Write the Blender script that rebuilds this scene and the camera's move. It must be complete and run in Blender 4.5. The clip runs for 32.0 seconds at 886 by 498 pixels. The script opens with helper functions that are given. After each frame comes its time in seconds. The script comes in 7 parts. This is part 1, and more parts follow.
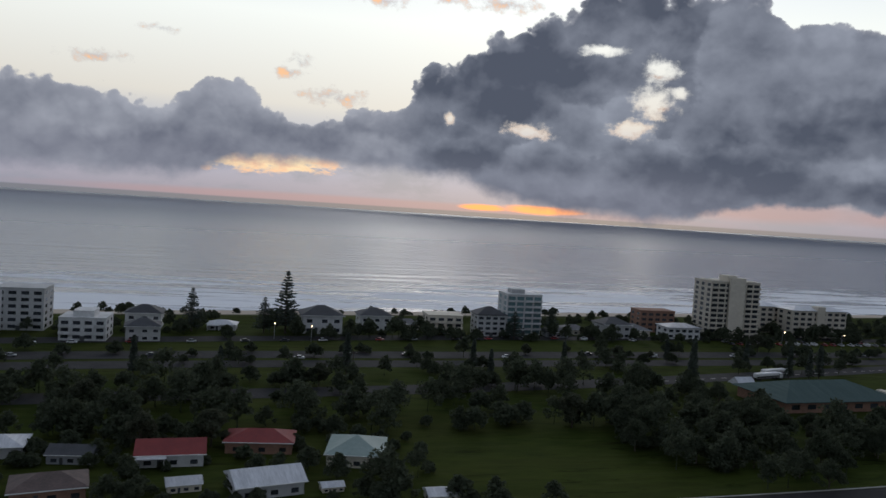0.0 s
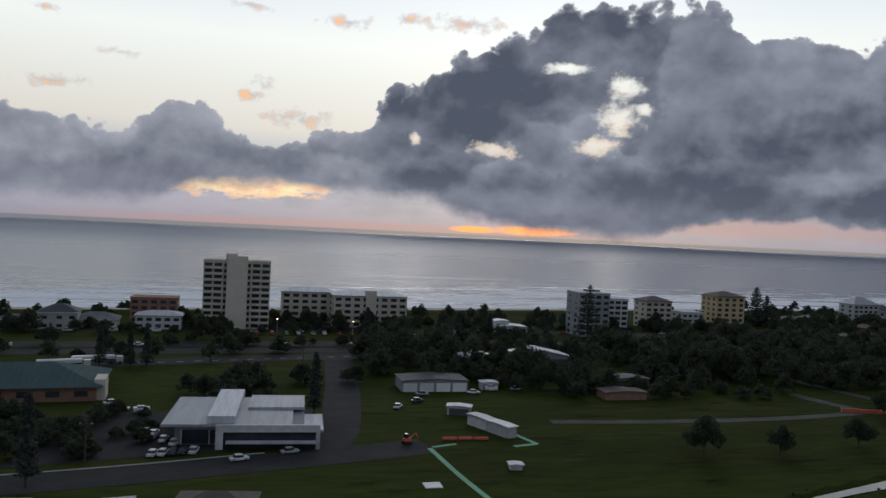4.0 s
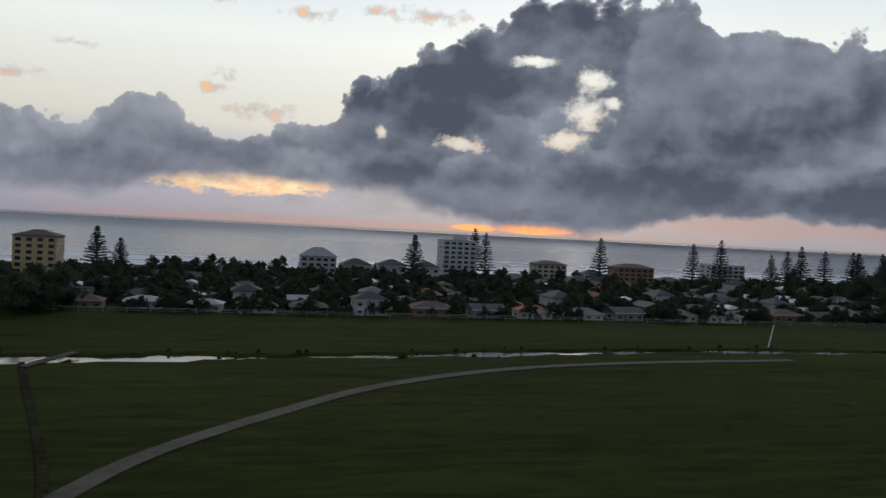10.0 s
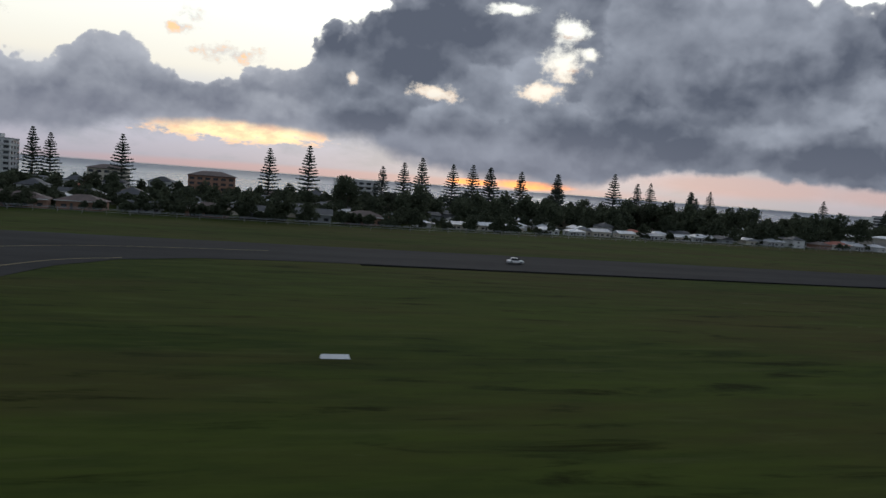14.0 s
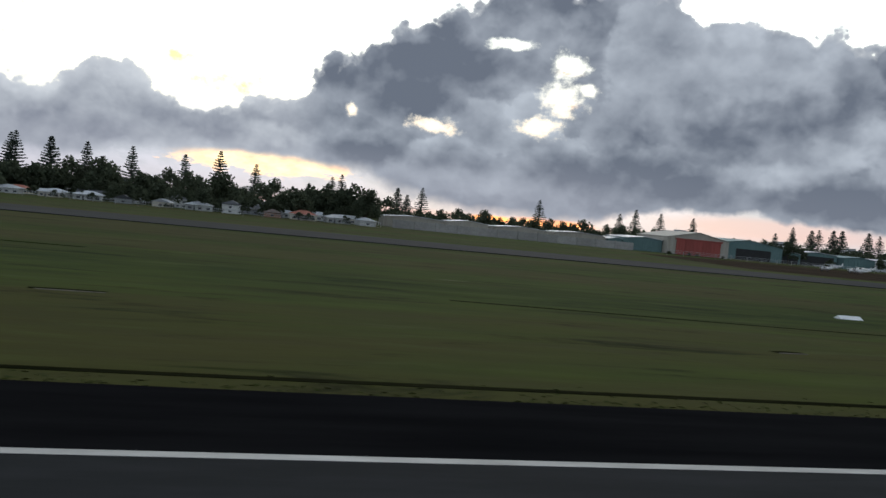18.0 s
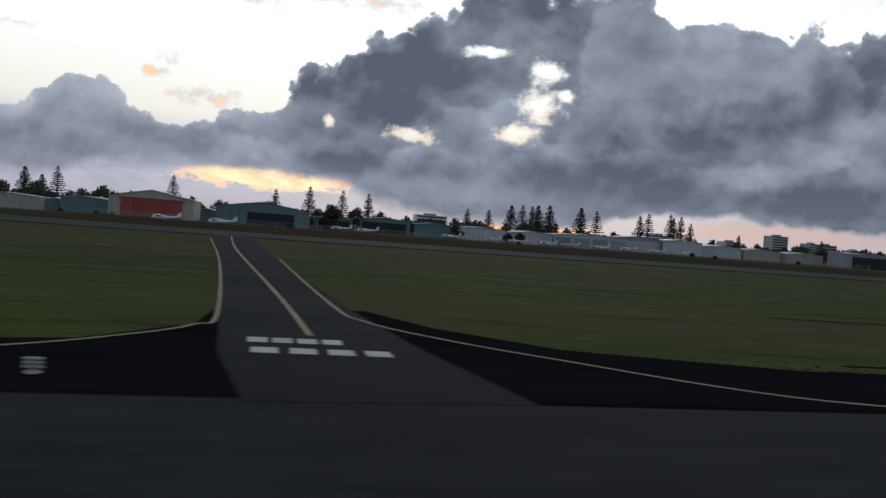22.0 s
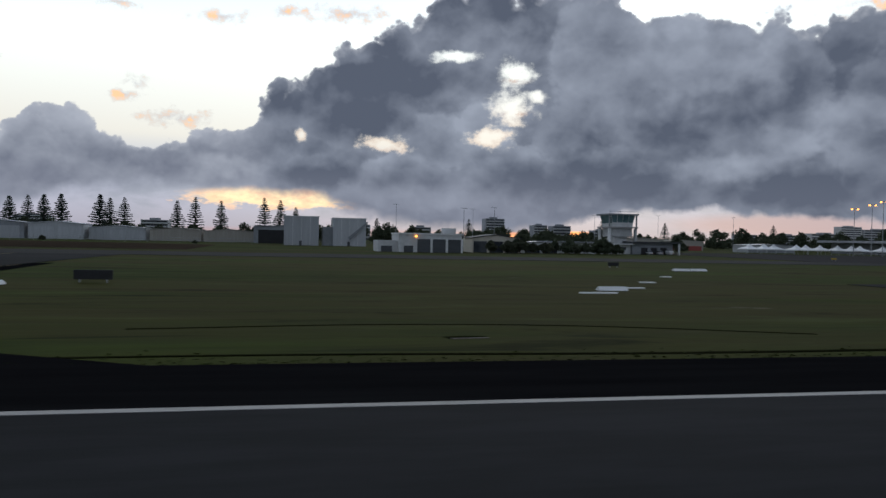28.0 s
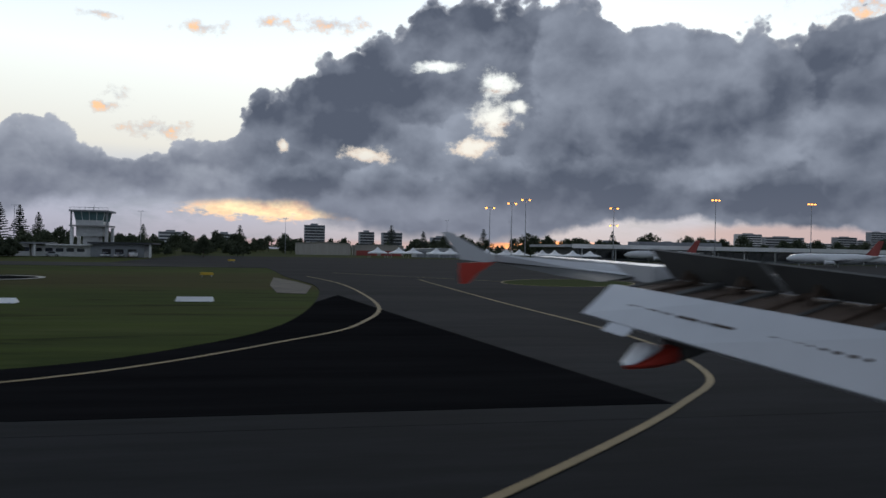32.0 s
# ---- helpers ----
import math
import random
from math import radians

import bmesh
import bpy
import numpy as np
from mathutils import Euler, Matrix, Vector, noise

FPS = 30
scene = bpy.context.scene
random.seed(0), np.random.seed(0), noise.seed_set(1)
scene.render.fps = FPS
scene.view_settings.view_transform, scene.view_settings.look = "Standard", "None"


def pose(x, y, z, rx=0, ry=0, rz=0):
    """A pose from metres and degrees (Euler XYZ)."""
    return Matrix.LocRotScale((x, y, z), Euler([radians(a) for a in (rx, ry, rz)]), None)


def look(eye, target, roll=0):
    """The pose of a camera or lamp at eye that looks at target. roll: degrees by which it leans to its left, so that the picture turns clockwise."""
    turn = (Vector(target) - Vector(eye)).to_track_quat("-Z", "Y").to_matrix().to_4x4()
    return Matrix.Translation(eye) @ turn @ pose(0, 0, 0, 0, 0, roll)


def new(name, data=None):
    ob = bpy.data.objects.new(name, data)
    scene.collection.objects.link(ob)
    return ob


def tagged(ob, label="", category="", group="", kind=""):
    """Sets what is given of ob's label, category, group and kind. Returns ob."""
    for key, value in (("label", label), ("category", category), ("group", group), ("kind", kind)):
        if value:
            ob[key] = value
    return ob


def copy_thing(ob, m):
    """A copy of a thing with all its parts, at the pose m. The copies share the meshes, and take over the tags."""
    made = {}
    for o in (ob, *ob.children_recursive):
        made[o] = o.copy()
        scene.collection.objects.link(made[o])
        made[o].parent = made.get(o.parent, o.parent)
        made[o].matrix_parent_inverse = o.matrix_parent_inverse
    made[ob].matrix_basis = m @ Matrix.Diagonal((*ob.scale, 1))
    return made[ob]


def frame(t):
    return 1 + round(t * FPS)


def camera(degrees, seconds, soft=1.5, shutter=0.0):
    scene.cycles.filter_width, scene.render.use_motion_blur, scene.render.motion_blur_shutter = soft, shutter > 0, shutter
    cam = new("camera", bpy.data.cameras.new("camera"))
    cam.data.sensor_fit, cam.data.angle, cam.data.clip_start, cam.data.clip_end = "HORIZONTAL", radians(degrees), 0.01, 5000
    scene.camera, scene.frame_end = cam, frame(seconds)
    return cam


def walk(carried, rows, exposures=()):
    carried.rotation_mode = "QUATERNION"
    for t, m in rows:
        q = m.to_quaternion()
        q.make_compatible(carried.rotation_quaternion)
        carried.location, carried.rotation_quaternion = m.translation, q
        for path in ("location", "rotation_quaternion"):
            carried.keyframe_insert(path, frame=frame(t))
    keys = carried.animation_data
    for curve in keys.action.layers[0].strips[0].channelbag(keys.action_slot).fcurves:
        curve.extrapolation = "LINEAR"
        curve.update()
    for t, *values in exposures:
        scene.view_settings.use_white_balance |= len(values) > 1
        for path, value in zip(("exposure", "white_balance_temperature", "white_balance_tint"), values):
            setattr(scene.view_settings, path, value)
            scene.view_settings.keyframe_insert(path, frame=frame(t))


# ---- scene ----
cam = camera(60.2, 32.0, shutter=0.09)
PATH = [
    (0.0, (9.52, -2.94, 35.26), (11.894, 6.763, 34.737), 3.67),
    (0.5, (28.58, -2.62, 34.42), (30.949, 7.085, 33.904), 3.50),
    (1.0, (47.54, -2.30, 33.57), (49.922, 7.403, 33.071), 3.45),
    (1.5, (66.33, -1.97, 32.70), (68.715, 7.735, 32.249), 3.28),
    (2.0, (85.12, -1.63, 31.83), (87.515, 8.068, 31.452), 2.99),
    (2.5, (104.00, -1.30, 30.98), (106.404, 8.400, 30.686), 2.81),
    (3.0, (122.84, -0.98, 30.10), (125.263, 8.716, 29.864), 2.75),
    (3.5, (141.81, -0.67, 29.20), (144.256, 9.020, 28.966), 2.75),
    (5.5, (212.53, 0.18, 25.45), (215.037, 9.855, 25.279), 2.46),
    (6.0, (230.43, 0.26, 24.54), (232.932, 9.938, 24.354), 2.70),
    (6.5, (248.45, 0.32, 23.64), (250.961, 9.993, 23.365), 3.02),
    (7.0, (266.51, 0.35, 22.75), (269.019, 10.023, 22.338), 3.14),
    (7.5, (284.69, 0.37, 21.87), (287.202, 10.037, 21.416), 3.20),
    (8.0, (302.98, 0.37, 21.02), (305.460, 10.047, 20.587), 3.08),
    (8.5, (321.33, 0.36, 20.17), (323.795, 10.048, 19.799), 3.03),
    (9.0, (339.73, 0.36, 19.33), (342.180, 10.049, 19.043), 2.90),
    (9.5, (358.24, 0.34, 18.52), (360.679, 10.037, 18.249), 2.61),
    (10.0, (376.88, 0.31, 17.70), (379.336, 10.006, 17.453), 2.91),
    (10.5, (395.79, 0.27, 16.86), (398.263, 9.961, 16.601), 3.01),
    (11.0, (415.00, 0.23, 15.98), (417.496, 9.914, 15.708), 2.94),
    (11.5, (434.34, 0.20, 15.08), (436.856, 9.872, 14.736), 3.12),
    (12.0, (453.77, 0.17, 14.14), (456.288, 9.836, 13.745), 3.28),
    (12.5, (473.32, 0.14, 13.14), (475.829, 9.806, 12.721), 3.71),
    (13.0, (492.90, 0.11, 12.10), (495.414, 9.768, 11.486), 3.89),
    (13.5, (512.39, 0.08, 11.02), (514.932, 9.726, 10.289), 4.72),
    (14.0, (531.79, 0.06, 9.91), (534.333, 9.693, 9.062), 4.26),
    (14.5, (551.10, 0.04, 8.82), (553.703, 9.654, 7.945), 4.50),
    (16.5, (626.23, -0.00, 4.95), (628.520, 9.719, 4.407), 5.22),
    (17.0, (644.73, -0.00, 4.43), (647.001, 9.725, 3.943), 5.37),
    (17.5, (663.22, 0.00, 4.00), (665.488, 9.731, 3.550), 5.27),
    (18.0, (681.76, 0.00, 3.64), (684.027, 9.734, 3.233), 5.67),
    (18.5, (700.33, 0.01, 3.35), (702.576, 9.747, 2.992), 5.54),
    (19.0, (718.80, 0.01, 3.08), (721.024, 9.756, 2.768), 5.66),
    (19.5, (737.03, 0.01, 2.78), (739.250, 9.752, 2.484), 5.40),
    (20.0, (755.06, -0.00, 2.58), (757.280, 9.748, 2.387), 6.07),
    (20.5, (772.90, 0.00, 2.59), (775.170, 9.741, 2.368), 5.75),
    (21.0, (790.72, 0.02, 2.65), (792.925, 9.764, 2.293), 5.36),
    (21.5, (808.60, 0.02, 2.55), (810.790, 9.775, 2.245), 4.95),
    (22.0, (826.43, 0.19, 2.55), (828.628, 9.941, 2.290), 4.37),
    (22.5, (844.07, 0.57, 2.55), (846.276, 10.325, 2.278), 3.51),
    (23.0, (861.54, 0.86, 2.55), (863.711, 10.617, 2.245), 2.79),
    (23.5, (878.83, 0.69, 2.55), (880.983, 10.449, 2.263), 3.15),
    (24.0, (895.93, 0.36, 2.55), (898.116, 10.113, 2.253), 3.05),
    (24.5, (912.82, 0.12, 2.55), (914.974, 9.882, 2.181), 2.39),
    (26.5, (975.59, 0.01, 2.55), (977.460, 9.826, 2.234), 1.03),
    (27.0, (989.89, -0.02, 2.55), (991.833, 9.788, 2.263), 1.06),
    (27.5, (1004.00, -0.25, 2.55), (1006.035, 9.542, 2.350), 1.17),
    (28.0, (1017.96, -0.46, 2.55), (1020.008, 9.326, 2.402), 1.21),
    (28.5, (1031.70, -0.51, 2.55), (1033.654, 9.296, 2.344), 1.11),
    (29.0, (1045.17, -0.45, 2.55), (1047.037, 9.368, 2.340), 0.99),
    (29.5, (1058.21, -0.33, 2.55), (1060.094, 9.492, 2.433), 1.00),
    (30.0, (1070.76, -0.25, 2.55), (1072.701, 9.560, 2.499), 1.18),
    (30.5, (1082.90, -0.13, 2.55), (1084.889, 9.674, 2.508), 1.09),
    (31.0, (1094.96, -0.01, 2.55), (1096.957, 9.787, 2.514), 1.08),
    (31.5, (1107.12, -0.00, 2.55), (1109.148, 9.791, 2.539), 1.06),
    (32.0, (1119.39, 0.01, 2.55), (1121.437, 9.798, 2.544), 1.05),
]
walk(cam, [(t, look(eye, target, roll)) for t, eye, target, roll in PATH], [(0.0, 0.15, 5900, 9), (3.0, 0.15, 5900, 9), (5.5, 0.08, 5900, 9), (6.0, 0.08, 5900, 9), (7.0, 0.28, 5900, 9), (8.0, 0.2, 5900, 8), (9.0, 0.08, 5950, 8), (10.5, 0.05, 5950, 8), (12.0, 0.0, 5950, 8), (13.0, 0.25, 5900, 8), (14.0, 0.45, 6000, 7), (14.6, 0.55, 6100, 7), (16.5, 1.38, 6500, 1), (17.5, 1.15, 6250, 2), (19.0, 0.5, 5900, 6), (20.0, 0.25, 5850, 7), (21.0, 0.25, 5800, 7), (22.0, 0.42, 5800, 7), (24.0, 0.45, 5800, 7), (28.0, 0.4, 5800, 7), (30.0, 0.42, 5800, 7), (32.0, 0.32, 5800, 7)])

# The whole place is drawn at 0.53 of life size, so that the landing run stays within the speed that a path may have.
U = 0.53

# ---- sky, sun ----
world = bpy.data.worlds.new("sky")
scene.world = world
world.use_nodes = True


def tree_tools(tree):
    nodes, links = tree.nodes, tree.links

    def node(kind, data_type="", operation="", blend_type=""):
        n = nodes.new(kind)
        if data_type:
            n.data_type = data_type
        if operation:
            n.operation = operation
        if blend_type:
            n.blend_type = blend_type
        return n

    def put(socket, value):
        if isinstance(value, bpy.types.NodeSocket):
            links.new(value, socket)
        else:
            socket.default_value = value

    def math_(op, a, b=0.0, c=0.0, clamp=False):
        n = node("ShaderNodeMath", operation=op)
        n.use_clamp = clamp
        put(n.inputs[0], a), put(n.inputs[1], b), put(n.inputs[2], c)
        return n.outputs[0]

    def vec(op, a, b=(0, 0, 0), c=(0, 0, 0)):
        n = node("ShaderNodeVectorMath", operation=op)
        put(n.inputs[0], a), put(n.inputs[1], b)
        if op == "MULTIPLY_ADD":
            put(n.inputs[2], c)
        return n.outputs["Value"] if op == "LENGTH" else n.outputs[0]

    def mix(f, a, b):
        n = node("ShaderNodeMix", data_type="RGBA")
        put(n.inputs[0], f), put(n.inputs[6], a), put(n.inputs[7], b)
        return n.outputs[2]

    def step(v, lo, hi):
        n = node("ShaderNodeMapRange")
        n.interpolation_type = "SMOOTHSTEP"
        put(n.inputs[0], v), put(n.inputs[1], lo), put(n.inputs[2], hi)
        return n.outputs[0]

    def noise_(v, scale, detail=4.0, rough=0.55, distort=0.0, colour=False):
        n = node("ShaderNodeTexNoise")
        put(n.inputs["Vector"], v), put(n.inputs["Scale"], scale), put(n.inputs["Detail"], detail)
        put(n.inputs["Roughness"], rough), put(n.inputs["Distortion"], distort)
        return n.outputs["Color"] if colour else n.outputs[0]

    def ramp(f, stops):
        n = node("ShaderNodeValToRGB")
        while len(n.color_ramp.elements) < len(stops):
            n.color_ramp.elements.new(0.5)
        for e, (at, c) in zip(n.color_ramp.elements, stops):
            e.position, e.color = at, (*c, 1)
        put(n.inputs[0], f)
        return n.outputs[0]

    def blobs(p, rows, k=0.25):
        """The smooth least distance from p to a family of ellipses (azimuth, elevation and radii in degrees); 1 on an ellipse's rim."""
        least = None
        for a, e, ra, re in rows:
            d = vec("LENGTH", vec("MULTIPLY_ADD", p, (1 / ra, 1 / re, 0), (-a / ra, -e / re, 0)))
            least = d if least is None else math_("SMOOTH_MIN", least, d, k)
        return least

    return node, put, math_, vec, mix, step, noise_, ramp, blobs, links


SUN_AZ, SUN_EL = radians(21.5), radians(24.0)
node, put, math_, vec, mix, step, noise_, ramp, blobs, links = tree_tools(world.node_tree)
back = world.node_tree.nodes["Background"]
sky = node("ShaderNodeTexSky")
sky.sky_type, sky.sun_disc, sky.sun_elevation, sky.sun_rotation = "NISHITA", False, SUN_EL, SUN_AZ
way = node("ShaderNodeTexCoord").outputs["Generated"]
xyz = node("ShaderNodeSeparateXYZ")
put(xyz.inputs[0], way)
az = math_("MULTIPLY", math_("ARCTAN2", xyz.outputs[0], xyz.outputs[1]), 57.2958)
el = math_("MULTIPLY", math_("ARCSINE", xyz.outputs[2]), 57.2958)
# far sky by height: haze, pale cream, blue overhead
col = ramp(math_("DIVIDE", el, 60.0, clamp=True), [(0.0, (0.26, 0.24, 0.29)), (0.03, (0.32, 0.30, 0.36)), (0.075, (0.33, 0.33, 0.39)), (0.115, (0.66, 0.58, 0.47)), (0.22, (0.83, 0.80, 0.69)), (0.33, (0.60, 0.63, 0.67)), (0.6, (0.25, 0.28, 0.33)), (1.0, (0.18, 0.21, 0.26))])
# soft far cumulus inside the low haze
far = noise_(vec("MULTIPLY", way, (1, 1, 3.2)), 9.0, 7.0, 0.62, 0.3)
col = mix(math_("MULTIPLY", step(far, 0.42, 0.62), step(el, 6.0, 3.0)), col, (0.24, 0.24, 0.29, 1))
away = math_("ABSOLUTE", math_("SUBTRACT", az, 15.0))
grey = noise_(way, 2.2, 6.0, 0.6)
dull = mix(grey, (0.14, 0.15, 0.175, 1), (0.31, 0.32, 0.35, 1))
col = mix(step(away, 45.0, 85.0), col, dull)
p = node("ShaderNodeCombineXYZ")
put(p.inputs[0], az), put(p.inputs[1], el)
p = p.outputs[0]
wob = noise_(vec("MULTIPLY", p, (0.6, 1.5, 1)), 0.8, 7.0, 0.62)
# the yellow opening low over the sea, with dark cumulus heads standing into it
patch = blobs(p, [(-0.8, 2.7, 6.4, 0.85), (2.0, 2.55, 2.6, 0.7)])
patch = math_("ADD", patch, math_("MULTIPLY", math_("SUBTRACT", wob, 0.5), math_("MULTIPLY_ADD", step(el, 3.1, 2.2), 2.6, 0.6)))
col = mix(step(patch, 1.1, 0.6), col, mix(step(wob, 0.35, 0.65), (0.78, 0.42, 0.24, 1), (1.0, 0.70, 0.36, 1)))
# sunrise on the horizon
red = blobs(p, [(21.0, 0.35, 3.6, 0.42), (16.5, 0.3, 2.2, 0.3)], 0.1)
red = math_("ADD", red, math_("MULTIPLY", math_("SUBTRACT", noise_(vec("MULTIPLY", p, (0.25, 2.0, 1)), 1.0, 4.0), 0.5), 0.8))
pink = blobs(p, [(8.0, 0.1, 26.0, 0.5), (36.0, 1.3, 9.0, 1.0), (50.0, 1.2, 14.0, 0.9)], 0.1)
col = mix(math_("MULTIPLY", step(pink, 1.1, 0.4), 0.6), col, (0.37, 0.205, 0.21, 1))
col = mix(step(red, 1.0, 0.45), col, (1.25, 0.36, 0.07, 1))
below = step(el, -0.02, -0.15)
col = mix(below, col, (0.135, 0.145, 0.175, 1))
total = node("ShaderNodeMix", data_type="RGBA", blend_type="ADD")
put(total.inputs[0], 0.008), put(total.inputs[6], col), put(total.inputs[7], sky.outputs[0])
put(back.inputs[0], total.outputs[2])
back.inputs[1].default_value = 1.0

sun = new("sun", bpy.data.lights.new("sun", "SUN"))
sun.data.energy, sun.data.angle, sun.data.color = 0.5, radians(30), (1.0, 0.88, 0.76)
sun.matrix_world = look((0, 0, 60), (-math.sin(SUN_AZ) * 100, -math.cos(SUN_AZ) * 100, 60 - 100 * math.tan(SUN_EL)))


# ---- materials ----
def surface(name, c1, c2, size=1.0, rough=0.8, bump=0.2, metal=0.0, stretch=(1, 1, 1), vary=0.12, wide=0.15, island=False, spec=0.4):
    """Two colours mixed by noise at a fine size (in life metres) and again at a wide one, with relief of the fine noise and an own tint for each object."""
    m = bpy.data.materials.new(name)
    m.use_nodes = True
    node, put, math_, vec, mix, step, noise_, ramp, blobs, links = tree_tools(m.node_tree)
    b = m.node_tree.nodes["Principled BSDF"]
    where = vec("MULTIPLY", node("ShaderNodeTexCoord").outputs["Object"], tuple(s / U for s in stretch))
    fine = noise_(where, 1 / size, 5.0, 0.6)
    big = noise_(where, wide / size, 3.0, 0.6)
    f = math_("ADD", math_("MULTIPLY", step(fine, 0.3, 0.7), 0.5), math_("MULTIPLY", step(big, 0.3, 0.7), 0.5))
    colour = mix(f, (*c1, 1), (*c2, 1))
    hsv = node("ShaderNodeHueSaturation")
    own = node("ShaderNodeNewGeometry").outputs["Random Per Island"] if island else node("ShaderNodeObjectInfo").outputs["Random"]
    put(hsv.inputs["Value"], math_("MULTIPLY_ADD", own, 2 * vary, 1 - vary))
    put(hsv.inputs["Color"], colour)
    put(b.inputs["Base Color"], hsv.outputs[0])
    put(b.inputs["Roughness"], math_("MULTIPLY_ADD", fine, 0.25, rough - 0.12, clamp=True))
    b.inputs["Metallic"].default_value = metal
    b.inputs["Specular IOR Level"].default_value = spec
    if bump:
        n = node("ShaderNodeBump")
        n.inputs["Strength"].default_value, n.inputs["Distance"].default_value = bump, 0.05 * size * U
        put(n.inputs["Height"], fine)
        put(b.inputs["Normal"], n.outputs[0])
    return m


def glow(name, c, power):
    m = bpy.data.materials.new(name)
    m.use_nodes = True
    b = m.node_tree.nodes["Principled BSDF"]
    b.inputs["Base Color"].default_value = (*c, 1)
    b.inputs["Emission Color"].default_value = (*c, 1)
    b.inputs["Emission Strength"].default_value = power
    return m


GRASS = surface("grass", (0.019, 0.030, 0.006), (0.047, 0.062, 0.012), 2.5, 0.95, 0.6, stretch=(0.25, 1, 1), wide=0.08, spec=0.02)
ASPHALT = surface("asphalt", (0.013, 0.0137, 0.0144), (0.029, 0.0297, 0.031), 1.2, 0.9, 0.25, stretch=(0.2, 1, 1), wide=0.12, spec=0.02)
TAR = surface("tar_shoulder", (0.0055, 0.0055, 0.006), (0.012, 0.012, 0.0125), 1.2, 0.95, 0.25, stretch=(0.12, 1, 1), spec=0.0)
TAXIWAY = surface("taxiway_asphalt", (0.017, 0.0175, 0.0185), (0.036, 0.036, 0.037), 1.2, 0.9, 0.25, stretch=(0.2, 1, 1), wide=0.1, spec=0.035)
ROADWAY = surface("road_asphalt", (0.026, 0.026, 0.028), (0.048, 0.047, 0.047), 1.0, 0.9, 0.2, spec=0.1)
WHITE_LINE = surface("white_marking", (0.26, 0.25, 0.23), (0.46, 0.44, 0.41), 0.6, 0.8, 0.15, stretch=(0.3, 1, 1))
YELLOW_LINE = surface("yellow_marking", (0.14, 0.105, 0.045), (0.24, 0.18, 0.08), 0.6, 0.8, 0.15)
RED_LINE = surface("red_marking", (0.55, 0.10, 0.07), (0.65, 0.2, 0.16), 0.6, 0.8, 0.1)
GREEN_LINE = surface("green_marking", (0.16, 0.32, 0.2), (0.22, 0.42, 0.27), 0.8, 0.9, 0.1)
DIRT = surface("dirt_track", (0.048, 0.041, 0.030), (0.125, 0.108, 0.083), 1.5, 0.95, 0.5)
SAND = surface("sand", (0.42, 0.36, 0.29), (0.55, 0.48, 0.40), 3.0, 0.95, 0.3)
BARK = surface("bark", (0.05, 0.04, 0.03), (0.11, 0.09, 0.07), 0.2, 0.95, 0.6)
LEAF = surface("leaves", (0.030, 0.037, 0.024), (0.058, 0.067, 0.042), 0.8, 0.9, 0.0, vary=0.3, island=True, spec=0.05)
LEAF_B = surface("olive_leaves", (0.034, 0.038, 0.025), (0.060, 0.065, 0.043), 0.8, 0.9, 0.0, vary=0.3, island=True, spec=0.05)
NEEDLE = surface("pine_needles", (0.028, 0.036, 0.029), (0.056, 0.068, 0.054), 0.6, 0.8, 0.0, vary=0.4, island=True, spec=0.2)


def translucent(m, share):
    """Leaves let a share of the light through."""
    node, put, math_, vec, mix, step, noise_, ramp, blobs, links = tree_tools(m.node_tree)
    b, out = m.node_tree.nodes["Principled BSDF"], m.node_tree.nodes["Material Output"]
    t, both = node("ShaderNodeBsdfTranslucent"), node("ShaderNodeAddShader")
    put(t.inputs[0], vec("SCALE", b.inputs["Base Color"].links[0].from_socket))
    t.inputs[0].links[0].from_node.inputs["Scale"].default_value = share
    links.new(b.outputs[0], both.inputs[0]), links.new(t.outputs[0], both.inputs[1]), links.new(both.outputs[0], out.inputs[0])


for m in (LEAF, LEAF_B, NEEDLE):
    translucent(m, 0.65)
RENDERED = surface("cream_render", (0.52, 0.47, 0.38), (0.64, 0.59, 0.49), 1.5, 0.85, 0.15)
WHITE_WALL = surface("white_render", (0.42, 0.42, 0.41), (0.62, 0.62, 0.61), 1.5, 0.8, 0.1, vary=0.2)
GREY_WALL = surface("grey_render", (0.20, 0.21, 0.22), (0.30, 0.31, 0.32), 1.5, 0.8, 0.1)
YELLOW_WALL = surface("ochre_render", (0.50, 0.38, 0.20), (0.60, 0.47, 0.27), 1.5, 0.85, 0.1)
BRICK_WALL = surface("brick_wall", (0.22, 0.12, 0.08), (0.34, 0.20, 0.14), 0.3, 0.9, 0.3)
GREEN_WALL = surface("blue_green_cladding", (0.10, 0.17, 0.17), (0.15, 0.23, 0.23), 1.5, 0.75, 0.1)
TILE_ROOF = surface("brown_roof_tiles", (0.07, 0.055, 0.05), (0.14, 0.10, 0.09), 0.5, 0.85, 0.4)
GREY_ROOF = surface("grey_roof_tiles", (0.09, 0.09, 0.095), (0.17, 0.17, 0.175), 0.5, 0.8, 0.4)
RED_ROOF = surface("red_roof", (0.13, 0.014, 0.016), (0.20, 0.026, 0.024), 0.6, 0.7, 0.3)
RUST_ROOF = surface("terracotta_roof", (0.26, 0.09, 0.06), (0.38, 0.15, 0.10), 0.5, 0.85, 0.4)
GREEN_ROOF = surface("pale_green_metal_roof", (0.17, 0.24, 0.22), (0.24, 0.31, 0.29), 0.8, 0.6, 0.15)
ZINC = surface("pale_metal_roof", (0.30, 0.31, 0.33), (0.52, 0.53, 0.55), 0.8, 0.5, 0.1, stretch=(4, 0.3, 1), vary=0.35)
